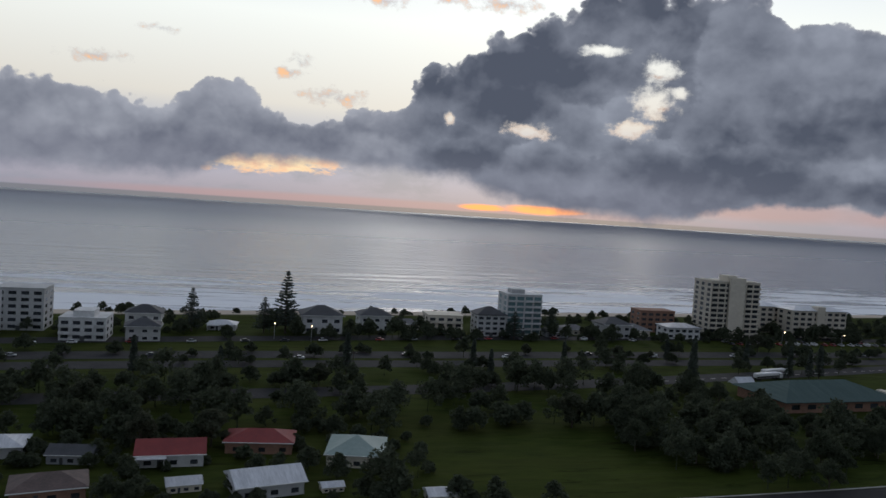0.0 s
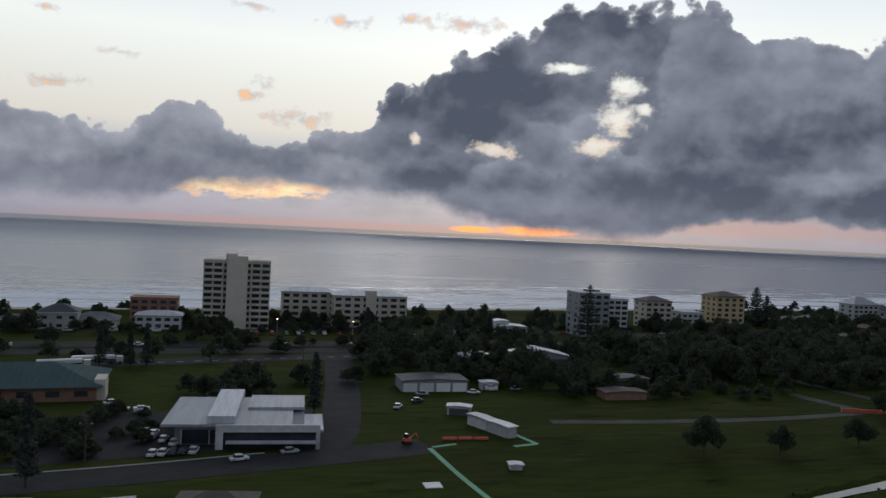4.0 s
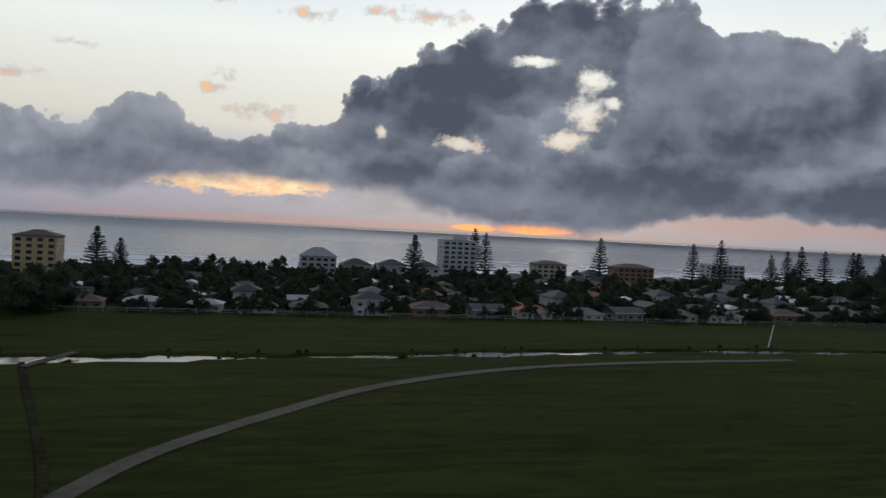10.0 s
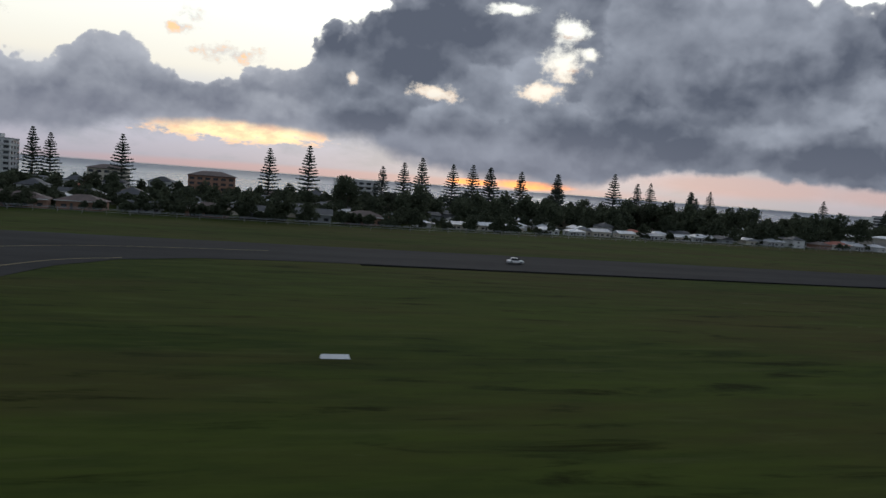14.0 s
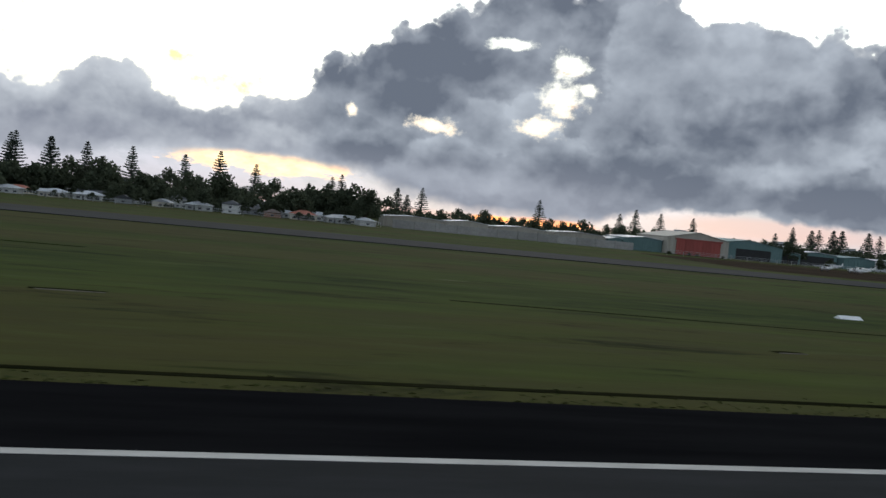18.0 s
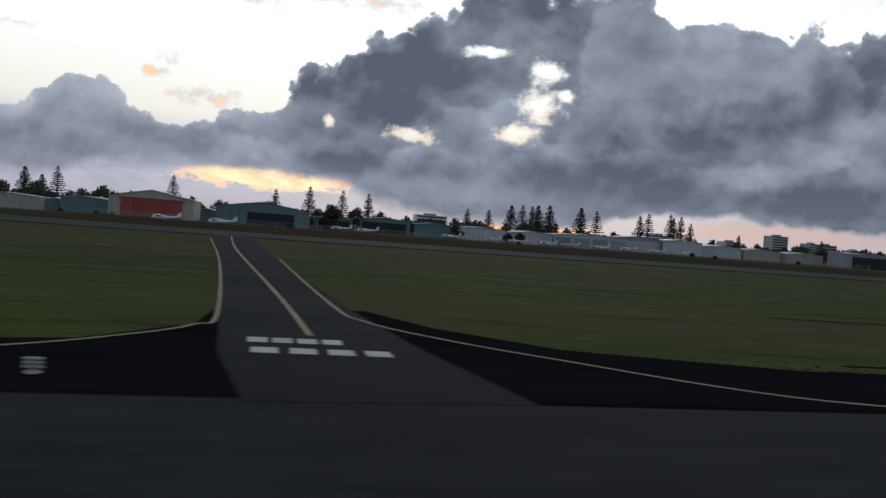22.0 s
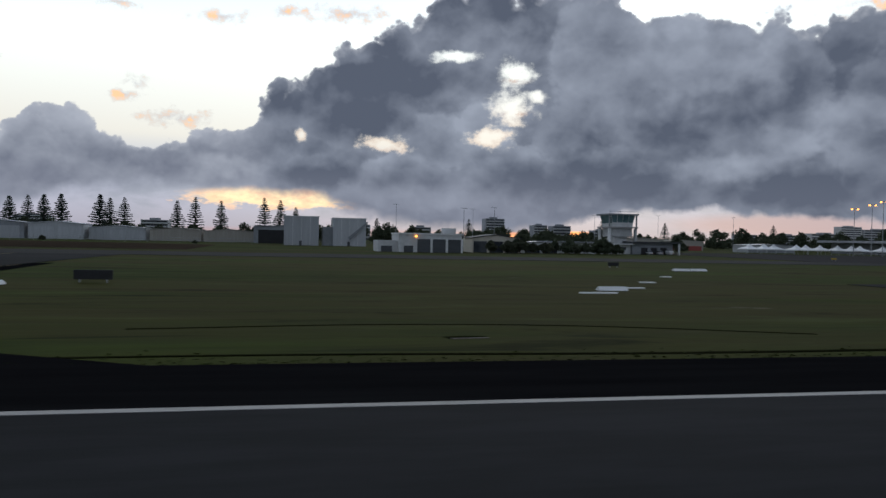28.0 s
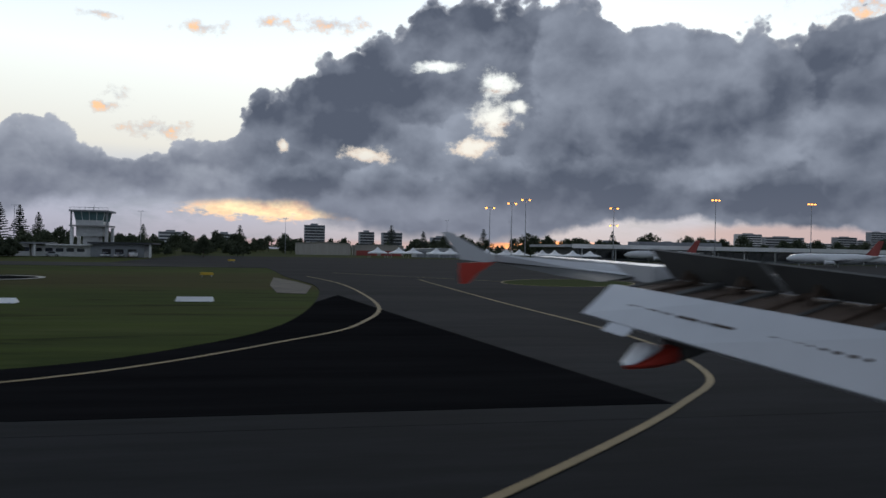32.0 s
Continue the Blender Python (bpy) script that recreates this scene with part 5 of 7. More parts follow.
def hall():
    root = thing("community_hall", "long low hall with dark green hip roof and brick end wall", "hall", 124, 131, 0, 4)
    busy.append((108, 142, 120, 148))
    part("wall", box(-14, 14, -7, 7, -0.2, 2.2), BRICK_WALL, root)
    part("roof", hip_roof(28, 14, 2.3, 2.6, 0.9), HALL_ROOF, root)
    part("end_wall", box(13.6, 15.2, -6.5, -2.0, 0, 3.2), RENDERED, root)
    for k in range(7):
        part("window", box(-12.5 + 3.9 * k, -10.6 + 3.9 * k, -7.06, -6.95, 0.7, 1.6), GLASS, root)
    part("porch_gable", hip_roof(4, 3.4, 2.2, 1.4, 0.2, gable=True), ZINC, root).location = (-11.5, 8.6, 0)


def shed(label, x, y, w, d, h, wall, roof_mat, rise=0.5, door=None, rz=0.0, cat="shed", name="shed", ribs=0, door_h=0.8):
    """A metal-clad building with a shallow gabled roof, cladding ribs and its doors."""
    root = thing(name, label, cat, x, y, 0, rz)
    busy.append((x - w / 2, x + w / 2, y - 1, y + d + 1))
    part("wall", box(-w / 2, w / 2, 0, d, -0.2, h), wall, root)
    for yy in (0.0, d - 0.1):
        bm = bmesh.new()
        v = [bm.verts.new((px, yy + t, pz)) for t in (0, 0.1) for px, pz in ((-w / 2, h), (w / 2, h), (0, h + rise))]
        for f in ((0, 1, 2), (5, 4, 3), (0, 3, 4, 1), (1, 4, 5, 2), (2, 5, 3, 0)):
            bm.faces.new([v[i] for i in f])
        part("gable", bm, wall, root)
    bm = bmesh.new()
    rows = [[bm.verts.new((px * (w / 2 + 0.2), yy, pz)) for px, pz in ((-1, h), (0, h + rise + 0.05), (1, h), (1, h + 0.12), (0, h + rise + 0.17), (-1, h + 0.12))] for yy in (-0.25, d + 0.25)]
    a, b = rows
    for i in range(6):
        j = (i + 1) % 6
        bm.faces.new((a[i], b[i], b[j], a[j]))
    bm.faces.new(a), bm.faces.new(b[::-1])
    bmesh.ops.recalc_face_normals(bm, faces=bm.faces)
    part("roof", bm, roof_mat, root)
    if door:
        n, mat_ = door
        for k in range(n):
            c = -w / 2 + (k + 0.5) * w / n
            part("door", box(c - w / n * 0.42, c + w / n * 0.42, -0.07, 0.03, 0, h * door_h), mat_, root)
    rib = None
    for k in range(ribs):
        px = -w / 2 + (k + 0.5) * w / ribs
        if rib is None:
            rib = part("rib", box(-0.04, 0.04, -0.06, 0.0, h * door_h if door else 0, h), wall, root)
            rib.location = (px, 0, 0)
        else:
            again(rib, px, 0, 0, parent=root)
    return root


showroom(), hall()
shed("small white dome-roofed shed with low annexe", 121, 92.5, 2.6, 2.8, 1.1, WHITE_WALL, ZINC, 0.5, (1, DARK_DOOR))
shed("flat-roofed clubhouse with white front", 193, 130, 12, 6, 1.9, GREY_WALL, DARK_ROOF, 0.25, (4, TRIM))
shed("white site cabin beside the clubhouse", 203.5, 131, 3, 2, 1.3, WHITE_WALL, ZINC, 0.1, (1, DARK_DOOR), cat="cabin")
for x, y in ((193.4, 105.6), (195.2, 101.4)):
    shed("long white shipping container used as a site store", x, y, 4.4, 1.5, 1.5, WHITE_WALL, ZINC, 0.06, (1, WHITE_WALL), -66, cat="container", name="shipping_container", ribs=12)
for x, y in ((187.6, 99.2), (189.8, 99.1), (192.0, 98.9)):
    root = thing("road_barrier", "red plastic road barrier on the asphalt", "barrier", x, y, 0.04, group="red road barriers")
    part("body", box(-1.0, 1.0, -0.16, 0.16, 0.05, 0.42, bevel=0.05), ORANGE_NET, root)
    for px in (-0.7, 0.7):
        part("foot", box(px - 0.12, px + 0.12, -0.28, 0.28, 0.0, 0.06), BLACK, root)
root = thing("excavator", "small orange digger parked on the verge", "digger", 181.4, 98, 0.04, 20)
part("body", box(-0.5, 0.5, -0.4, 0.4, 0.35, 0.8, bevel=0.08), ORANGE_NET, root)
part("cab", box(-0.35, 0.15, -0.3, 0.3, 0.8, 1.35, bevel=0.05), GLASS, root)
part("boom", tube((0.4, 0, 0.7), (1.4, 0, 1.3), 0.09, 0.06), ORANGE_NET, root)
part("dipper", tube((1.4, 0, 1.3), (1.8, 0, 0.4), 0.06, 0.05), ORANGE_NET, root)
for py in (-0.36, 0.36):
    part("track", box(-0.65, 0.65, py - 0.12, py + 0.12, 0.0, 0.3, bevel=0.08), TYRE, root)
root = thing("flat_slab", "flat white concrete slab beside the court", "slab", 181.0, 81.5, 0)
part("slab", box(-1.0, 1.0, -0.9, 0.9, -0.05, 0.1, bevel=0.02), CANVAS, root)
shed("small white equipment box on the court", 192.4, 85.8, 1.5, 1.0, 0.6, WHITE_WALL, CANVAS, 0.05, (1, WHITE_WALL), -8, cat="box", name="equipment_box")
shed("white caravan-sized cabin on the court", 192.6, 112.8, 3.6, 1.8, 1.3, WHITE_WALL, ZINC, 0.12, (1, DARK_DOOR), -20, cat="cabin")
shed("brick amenities block in the park", 233.4, 133.6, 7.2, 4, 1.4, BRICK_WALL, GREY_ROOF, 0.3, (3, DARK_DOOR))
shed("grey clubhouse with pale metal roof among trees", 222, 152, 13, 7, 2.6, GREY_WALL, ZINC, 1.3, (2, DARK_DOOR))
shed("long pale-roofed shed among trees", 208, 153, 7, 5, 2.2, GREY_WALL, ZINC, 0.9)
shed("white flat-roofed beach kiosk", 233, 203, 9, 6, 2.4, WHITE_WALL, ZINC, 0.3, (3, GLASS))
shed("white kiosk upper storey", 231, 206, 4, 4, 3.6, WHITE_WALL, ZINC, 0.2, (2, GLASS))
shed("low brick shed at the park edge", 226, 122, 8, 3.6, 1.3, BRICK_WALL, TILE_ROOF, 0.25)

# house roofs close under the approach
for x, y, k in ((137.5, 75.5, 1), (147.5, 74.5, 4), (126, 74, 6), (158, 75, 0), (112, 71, 2), (96, 69, 1), (66, 66, 4)):
    set_down(HOUSES[k], x, y, 4 * k - 8, 0.95)

# suburb behind the airfield
order = random.Random(8)
for row, (y0, xa, xb) in enumerate(((154, 346, 558), (167, 338, 556), (187, 334, 640), (200, 340, 700), (223, 345, 706), (240, 470, 640), (236, 640, 706))):
    x = xa + order.uniform(0, 6)
    while x < xb:
        y = y0 + 0.10 * max(0.0, x - 470) + order.uniform(-1.6, 1.6)
        if clear_of(x, y, 4.0):
            set_down(HOUSES[order.choice((0, 0, 0, 1, 2, 2, 3, 4, 6, 6, 6, 5))], x, y, order.choice((0, 0, 90, -90, 180)) * (1 if row else 0) + order.uniform(-6, 6), order.uniform(0.85, 1.1))
        x += order.uniform(9.5, 13.5)
for row in (0, 1):
    x = 562 + 3 * row
    while x < 704:
        y = 166 + 9.0 * row + 0.075 * (x - 560) + order.uniform(-1.2, 1.2)
        set_down(HOUSES[order.choice((1, 4, 2, 0, 1, 3, 6, 4, 5))], x, y, order.choice((0, 0, 90)) + order.uniform(-8, 8), order.uniform(0.62, 0.84))
        x += order.uniform(6.6, 9.0)

# sheds and hangars along the airfield's far side
CREAM_CLAD = surface("cream_cladding", (0.33, 0.305, 0.26), (0.42, 0.39, 0.34), 1.0, 0.75, 0.1, stretch=(5, 1, 0.3))
WHITE_CLAD = surface("white_cladding", (0.38, 0.39, 0.40), (0.50, 0.51, 0.52), 1.0, 0.7, 0.1, stretch=(5, 1, 0.3))
for x0, x1, h, w_, lab in ((711, 727, 2.7, CREAM_CLAD, "long cream metal storage shed"), (728.5, 739, 2.9, CREAM_CLAD, "cream metal storage shed"), (741, 756, 2.7, CREAM_CLAD, "long low cream metal storage shed beside hangars"), (758, 773, 2.8, CREAM_CLAD, "long cream storage shed with rounded roof"), (774, 779, 2.4, GREEN_WALL, "small green metal shed")):
    shed(lab, (x0 + x1) / 2, 196, x1 - x0, 9, h, w_, ZINC, 0.5, ribs=9)


def noise_wall():
    root = thing("boundary_wall", "long pale concrete panel wall", "wall", 0, 0, 0, kind="structure")
    for k in range(12):
        part("panel", box(712 + 5.4 * k, 717.2 + 5.4 * k, 186.0, 186.35, -0.2, 2.0), CONCRETE, root)
        part("post", box(711.85 + 5.4 * k, 712.15 + 5.4 * k, 185.85, 186.5, -0.2, 2.15), CONCRETE, root)


noise_wall()
red = shed("cream hangar with wide red sliding doors", 798.5, 190.8, 19, 18, 4.6, CREAM_CLAD, CREAM_CLAD, 1.8, None, name="hangar", cat="hangar", ribs=12)
for k in range(5):
    part("door_leaf", box(-6.8 + 2.75 * k, -4.1 + 2.75 * k, -0.16 - 0.06 * (k % 2), -0.05, 0, 4.1), RED_DOOR, red)
part("door_head", box(-7.2, 7.4, -0.3, -0.02, 4.1, 4.5), RED_DOOR, red)
shed("blue-green hangar annexe with pale roof", 783.5, 193, 10.5, 14, 3.3, GREEN_WALL, ZINC, 0.5, ribs=8, name="hangar", cat="hangar")
g = shed("large blue-green hangar with black panel as its shaded doorway", 824, 205, 24, 18, 4.2, GREEN_WALL, GREEN_WALL, 1.7, None, name="hangar", cat="hangar", ribs=14)
# no opening: a black panel stands for the shade inside the doorway
part("doorway", box(-4, 8, -0.1, 0.03, 0, 3.2), BLACK, g)
# the open-fronted hangar's black door likewise stands for its shaded inside
for x0, x1, h, y0, w_, r_, d_, lab in ((838, 848, 3.2, 212, GREEN_WALL, ZINC, (1, BLACK), "dark green workshop with pale roof edge"), (850, 865, 3.8, 216, GREEN_WALL, ZINC, (1, BLACK), "green hangar with black panel as its shaded open front"), (866, 878, 3.4, 214, GREEN_WALL, GREEN_WALL, None, "plain grey-green metal shed"), (879, 895, 3.3, 218, WHITE_CLAD, ZINC, None, "long white metal-clad aircraft hangar"), (896, 909, 3.2, 218, WHITE_CLAD, ZINC, (3, WHITE_CLAD), "white metal hangar with sliding doors"), (910, 934, 3.6, 219, WHITE_CLAD, ZINC, (4, GREY_WALL), "wide white metal hangar"), (935, 949, 4.3, 226, GREY_WALL, ZINC, (1, WHITE_CLAD), "grey hangar with pale doors"), (950, 964, 4.2, 226, WHITE_CLAD, ZINC, (2, WHITE_CLAD), "white hangar with pale blue eaves"), (965, 980, 3.4, 228, WHITE_CLAD, ZINC, (3, WHITE_CLAD), "white storage shed with wide doors"), (981, 995, 3.2, 228, CREAM_CLAD, CREAM_CLAD, None, "cream metal storage shed beside hangars"), (996, 1010, 3.0, 226, CREAM_CLAD, CREAM_CLAD, None, "low cream metal storage shed beside hangars"), (806, 812, 2.6, 214, GREEN_WALL, ZINC, None, "small green shed behind the aircraft")):
    shed(lab, (x0 + x1) / 2, y0, x1 - x0, 10, h, w_, r_, 0.6, d_, name="hangar", cat="hangar", ribs=10)
shed("tall grey metal workshop", 1018, 214, 16, 10, 4.6, GREY_WALL, ZINC, 0.2, (1, BLACK), ribs=10)


def store(label, x, y, w, d, h):
    root = thing("tall_store", label, "building", x, y)
    busy.append((x - w / 2, x + w / 2, y - 1, y + d))
    part("wall", box(-w / 2, w / 2, 0, d, -0.2, h), WHITE_CLAD, root)
    part("roof_edge", box(-w / 2 - 0.1, w / 2 + 0.1, -0.1, d + 0.1, h, h + 0.18), TRIM, root)
    part("door", box(-0.5, 0.1, -0.05, 0.03, 0, 1.1), DARK_DOOR, root)
    for k in range(3):
        part("seam", box(-w / 2 + (k + 1) * w / 4 - 0.03, -w / 2 + (k + 1) * w / 4 + 0.03, -0.04, 0.01, 0, h), TRIM, root)
    return root


store("tall white cubic cargo store", 1022.2, 186, 8.2, 8, 6.9)
b = store("tall white cargo store with sloping grey stair", 1033.8, 187, 8.0, 8, 6.7)
bm = bmesh.new()
v = [bm.verts.new(q) for q in ((-0.5, -0.5, 2.0), (4.4, -0.5, 6.2), (4.4, -0.5, 5.6), (0.2, -0.5, 1.6), (-0.5, -0.2, 2.0), (4.4, -0.2, 6.2), (4.4, -0.2, 5.6), (0.2, -0.2, 1.6))]
for f in ((0, 1, 2, 3), (7, 6, 5, 4), (0, 4, 5, 1), (3, 2, 6, 7), (1, 5, 6, 2), (0, 3, 7, 4)):
    bm.faces.new([v[i] for i in f])
part("stair", bm, GREY_WALL, b)
part("link", box(-6.4, -4.0, 1, 6, 0, 4.6), GREY_WALL, b)


def fire_station():
    root = thing("fire_station", "white flat-roofed garage with three dark roller doors", "garage", 1043, 126.5)
    busy.append((1035, 1052, 124, 140))
    part("wall", box(-6.0, 4.8, 0, 9, -0.2, 3.0), WHITE_WALL, root)
    part("parapet", box(-6.15, 4.95, -0.15, 9.1, 3.0, 3.25), TRIM, root)
    part("roof_box", box(2.2, 4.4, 3, 5, 3.25, 4.2), WHITE_WALL, root)
    for k in range(3):
        part("roller_door", box(-2.9 + 2.65 * k, -0.7 + 2.65 * k, -0.06, 0.03, 0, 2.25), DARK_DOOR, root)
        part("pier", box(-0.62 + 2.65 * k, -0.34 + 2.65 * k, -0.14, 0.02, 0, 2.4), TRIM, root)
    part("wing", box(-9.4, -6.0, 2, 8, -0.2, 1.9), WHITE_WALL, root)
    part("wing_door", box(-8.8, -6.9, 1.94, 2.03, 0, 1.0), DARK_DOOR, root)
    part("side_door", box(-5.2, -3.6, -0.06, 0.03, 0, 1.1), DARK_DOOR, root)
    part("lamp", box(-3.3, -3.0, -0.3, -0.06, 2.6, 2.8), ORANGE_LIGHT, root, "lit orange wall lamp")


fire_station()
shed("dark-roofed office with wide eaves", 1056, 134, 9, 7, 2.6, RENDERED, DARK_ROOF, 0.6, (3, GLASS))
shed("low white office beside trees", 1066, 138, 7, 6, 1.9, WHITE_WALL, ZINC, 0.2, (2, GLASS))


def control_tower():
    root = thing("control_tower", "white airport control tower with glazed cab on columns", "control tower", 1085.8, 145.0)
    busy.append((1066, 1102, 138, 158))
    for s in (-1, 1):
        part("column", box(s * 2.85 - 0.22, s * 2.85 + 0.22, -0.3, 0.4, 0, 5.2), WHITE_WALL, root)
        part("column", box(s * 2.85 - 0.22, s * 2.85 + 0.22, 4.6, 5.3, 0, 5.2), WHITE_WALL, root)
        part("corner_post", box(s * 2.95 - 0.12, s * 2.95 + 0.12, -0.3, 0.0, 5.2, 8.2), GREY_WALL, root)
    part("core", box(-1.3, 1.3, 1.2, 4.0, 0, 5.0), WHITE_WALL, root)
    part("lower_floor", box(-2.2, 2.2, 0.2, 5.0, 3.6, 5.3), WHITE_WALL, root)
    part("gallery", box(-3.2, 3.2, -0.6, 5.6, 5.3, 5.55), CONCRETE, root)
    bm = bmesh.new()
    lo = [bm.verts.new(q) for q in ((-2.1, 0.2, 5.55), (2.1, 0.2, 5.55), (2.1, 5, 5.55), (-2.1, 5, 5.55))]
    hi = [bm.verts.new(q) for q in ((-2.6, -0.2, 7.9), (2.6, -0.2, 7.9), (2.6, 5.4, 7.9), (-2.6, 5.4, 7.9))]
    for i in range(4):
        j = (i + 1) % 4
        bm.faces.new((lo[i], lo[j], hi[j], hi[i]))
    part("cab_glass", bm, TEAL_GLASS, root, "teal outward-leaning cab glazing")
    part("sill", box(-2.25, 2.25, 0.05, 5.1, 5.55, 6.5), WHITE_WALL, root)
    part("roof", box(-3.25, 3.25, -0.7, 5.9, 7.9, 8.2), GREY_WALL, root)
    for k in range(5):
        part("mullion", tube((-2.1 + 1.05 * k, 0.18, 5.6), (-2.6 + 1.3 * k, -0.22, 7.9), 0.045), TRIM, root)
    for k in range(9):
        part("rail_post", tube((-3.1 + 0.775 * k, -0.5, 8.2), (-3.1 + 0.775 * k, -0.5, 8.65), 0.025, n=5), STEEL, root)
    part("rail", tube((-3.1, -0.5, 8.65), (3.1, -0.5, 8.65), 0.03, n=5), STEEL, root)
    part("antenna", tube((0.3, 2, 8.2), (0.3, 2, 9.4), 0.04, 0.02, 5), STEEL, root)
    part("antenna", tube((-1.4, 3, 8.2), (-1.4, 3, 9.0), 0.03, 0.02, 5), STEEL, root)
    base = thing("terminal_offices", "low white office wing with flat roof and glazed bays", "office", 1083, 142.2)
    part("wall", box(-14, -6, 0, 7, -0.2, 2.1), WHITE_WALL, base)
    part("wall", box(-5.9, 3.6, 0.6, 7, -0.2, 1.9), WHITE_WALL, base)
    part("wall", box(3.7, 12.5, 0, 8, -0.2, 2.3), GREY_WALL, base)
    part("roof", box(-14.6, -3.5, -0.9, 7.3, 2.1, 2.35), GREY_WALL, base)
    part("roof", box(-3.4, 4.0, -0.3, 7.3, 1.9, 2.1), TRIM, base)
    part("roof", box(3.4, 14.0, -1.0, 8.3, 2.3, 2.6), DARK_ROOF, base)
    for k in range(5):
        part("window", box(-13 + 1.5 * k, -12 + 1.5 * k, -0.05, 0.04, 0.8, 1.5), GLASS, base)
        part("window", box(-5.4 + 1.7 * k, -4.2 + 1.7 * k, 0.55, 0.63, 0.8, 1.4), GLASS, base)
    for k in range(3):
        part("garage_door", box(5.6 + 2.1 * k, 7.0 + 2.1 * k, -0.06, 0.03, 0, 1.4), BLACK, base)
    for x in (-5.0, 13.6):
        part("post", box(x - 0.15, x + 0.15, -0.8, -0.5, 0, 2.3), TRIM, base)


control_tower()
shed("low pink-grey rendered depot with red door", 1131, 228, 16, 9, 3.4, CREAM_CLAD, CREAM_CLAD, 0.3, None)
shed("low grey depot with red signboard", 1148, 232, 15, 9, 3.0, CREAM_CLAD, CREAM_CLAD, 0.3, (2, RED_DOOR), door_h=0.5)
shed("white low transit shed", 1163, 206, 16, 8, 2.2, WHITE_CLAD, ZINC, 0.3, (5, GREY_WALL))


def terminal():
    root = thing("terminal", "long airport terminal with pale flat roof", "airport terminal", 1196, 196)
    busy.append((1190, 1400, 190, 240))
    part("roof", box(-2, 190, -6, 30, 3.6, 4.3), ZINC, root)
    part("roof_edge", box(-2.1, 190.1, -6.2, -6.0, 3.3, 4.4), TRIM, root)
    part("wall", box(2, 188, 0, 28, -0.2, 3.6), GREY_WALL, root)
    for k in range(40):
        part("pane", box(3 + 4.6 * k, 7 + 4.6 * k, -0.08, 0.02, 0.6, 2.9), GLASS, root)
    for k in range(20):
        part("column", tube((1 + 9.6 * k, -5, 0), (1 + 9.6 * k, -5, 3.6), 0.15), TRIM, root)
    part("plant_room", box(24, 50, 8, 16, 4.3, 5.6), GREY_WALL, root)


terminal()


def marquee(x, y, s):
    root = thing("marquee", "white canvas marquee with peaked top", "tent", x, y, 0, group="marquees by the apron")
    bm = bmesh.new()
    ring = [bm.verts.new((s * px, s * py, 1.3)) for px, py in ((-1, -1), (1, -1), (1, 1), (-1, 1))]
    mid = [bm.verts.new((s * 0.35 * px, s * 0.35 * py, 1.85)) for px, py in ((-1, -1), (1, -1), (1, 1), (-1, 1))]
    tip = bm.verts.new((0, 0, 2.7))
    for i in range(4):
        j = (i + 1) % 4
        bm.faces.new((ring[i], ring[j], mid[j], mid[i])), bm.faces.new((mid[i], mid[j], tip))
    part("canopy", bm, CANVAS, root)
    part("valance", box(-s, s, -s, s, 1.05, 1.3), CANVAS, root)
    for px, py in ((-1, -1), (1, -1), (1, 1), (-1, 1)):
        part("pole", tube((s * px * 0.97, s * py * 0.97, 0), (s * px * 0.97, s * py * 0.97, 1.1), 0.05, n=6), STEEL, root)


for k in range(13):
    marquee(1142 + 4.6 * k + (k % 2) * 0.8, 186 + 1.2 * (k % 3), 2.2)

# distant town on the hill and headland
for bx, by, w, h, n in ((1136, 420, 11, 14, 9), (1165, 425, 8, 11, 7), (1180, 430, 11, 11, 6), (1060, 430, 12, 9, 5), (1090, 400, 10, 8, 5), (1210, 440, 10, 9, 5), (1520, 600, 22, 20, 10), (1556, 604, 40, 18, 8), (1400, 520, 14, 10, 5), (1440, 530, 30, 12, 5), (905, 380, 16, 9, 5), (960, 370, 12, 8, 5), (1620, 640, 30, 14, 6), (1700, 700, 24, 22, 9), (1780, 760, 40, 16, 6), (1880, 860, 24, 34, 12), (1840, 840, 18, 22, 9), (1330, 470, 14, 9, 5)):
    root = thing("tower_block", "distant pale tower block above trees", "apartment building", bx, by, group="distant blocks")
    part("wall", box(-w / 2, w / 2, 0, 9, -0.3, h), WHITE_WALL if (bx // 7) % 2 else GREY_WALL, root)
    part("roof_plant", box(-w / 5, w / 6, 2, 6, h, h + 0.9), GREY_WALL, root)
    for f in range(n):
        part("window_band", box(-w * 0.46, w * 0.46, -0.06, 0.03, h * (f + 0.3) / n, h * (f + 0.8) / n), GLASS, root)
        part("balcony", box(-w / 2, w / 2, -0.5, 0.0, h * f / n - 0.04, h * f / n + 0.12), TRIM, root)


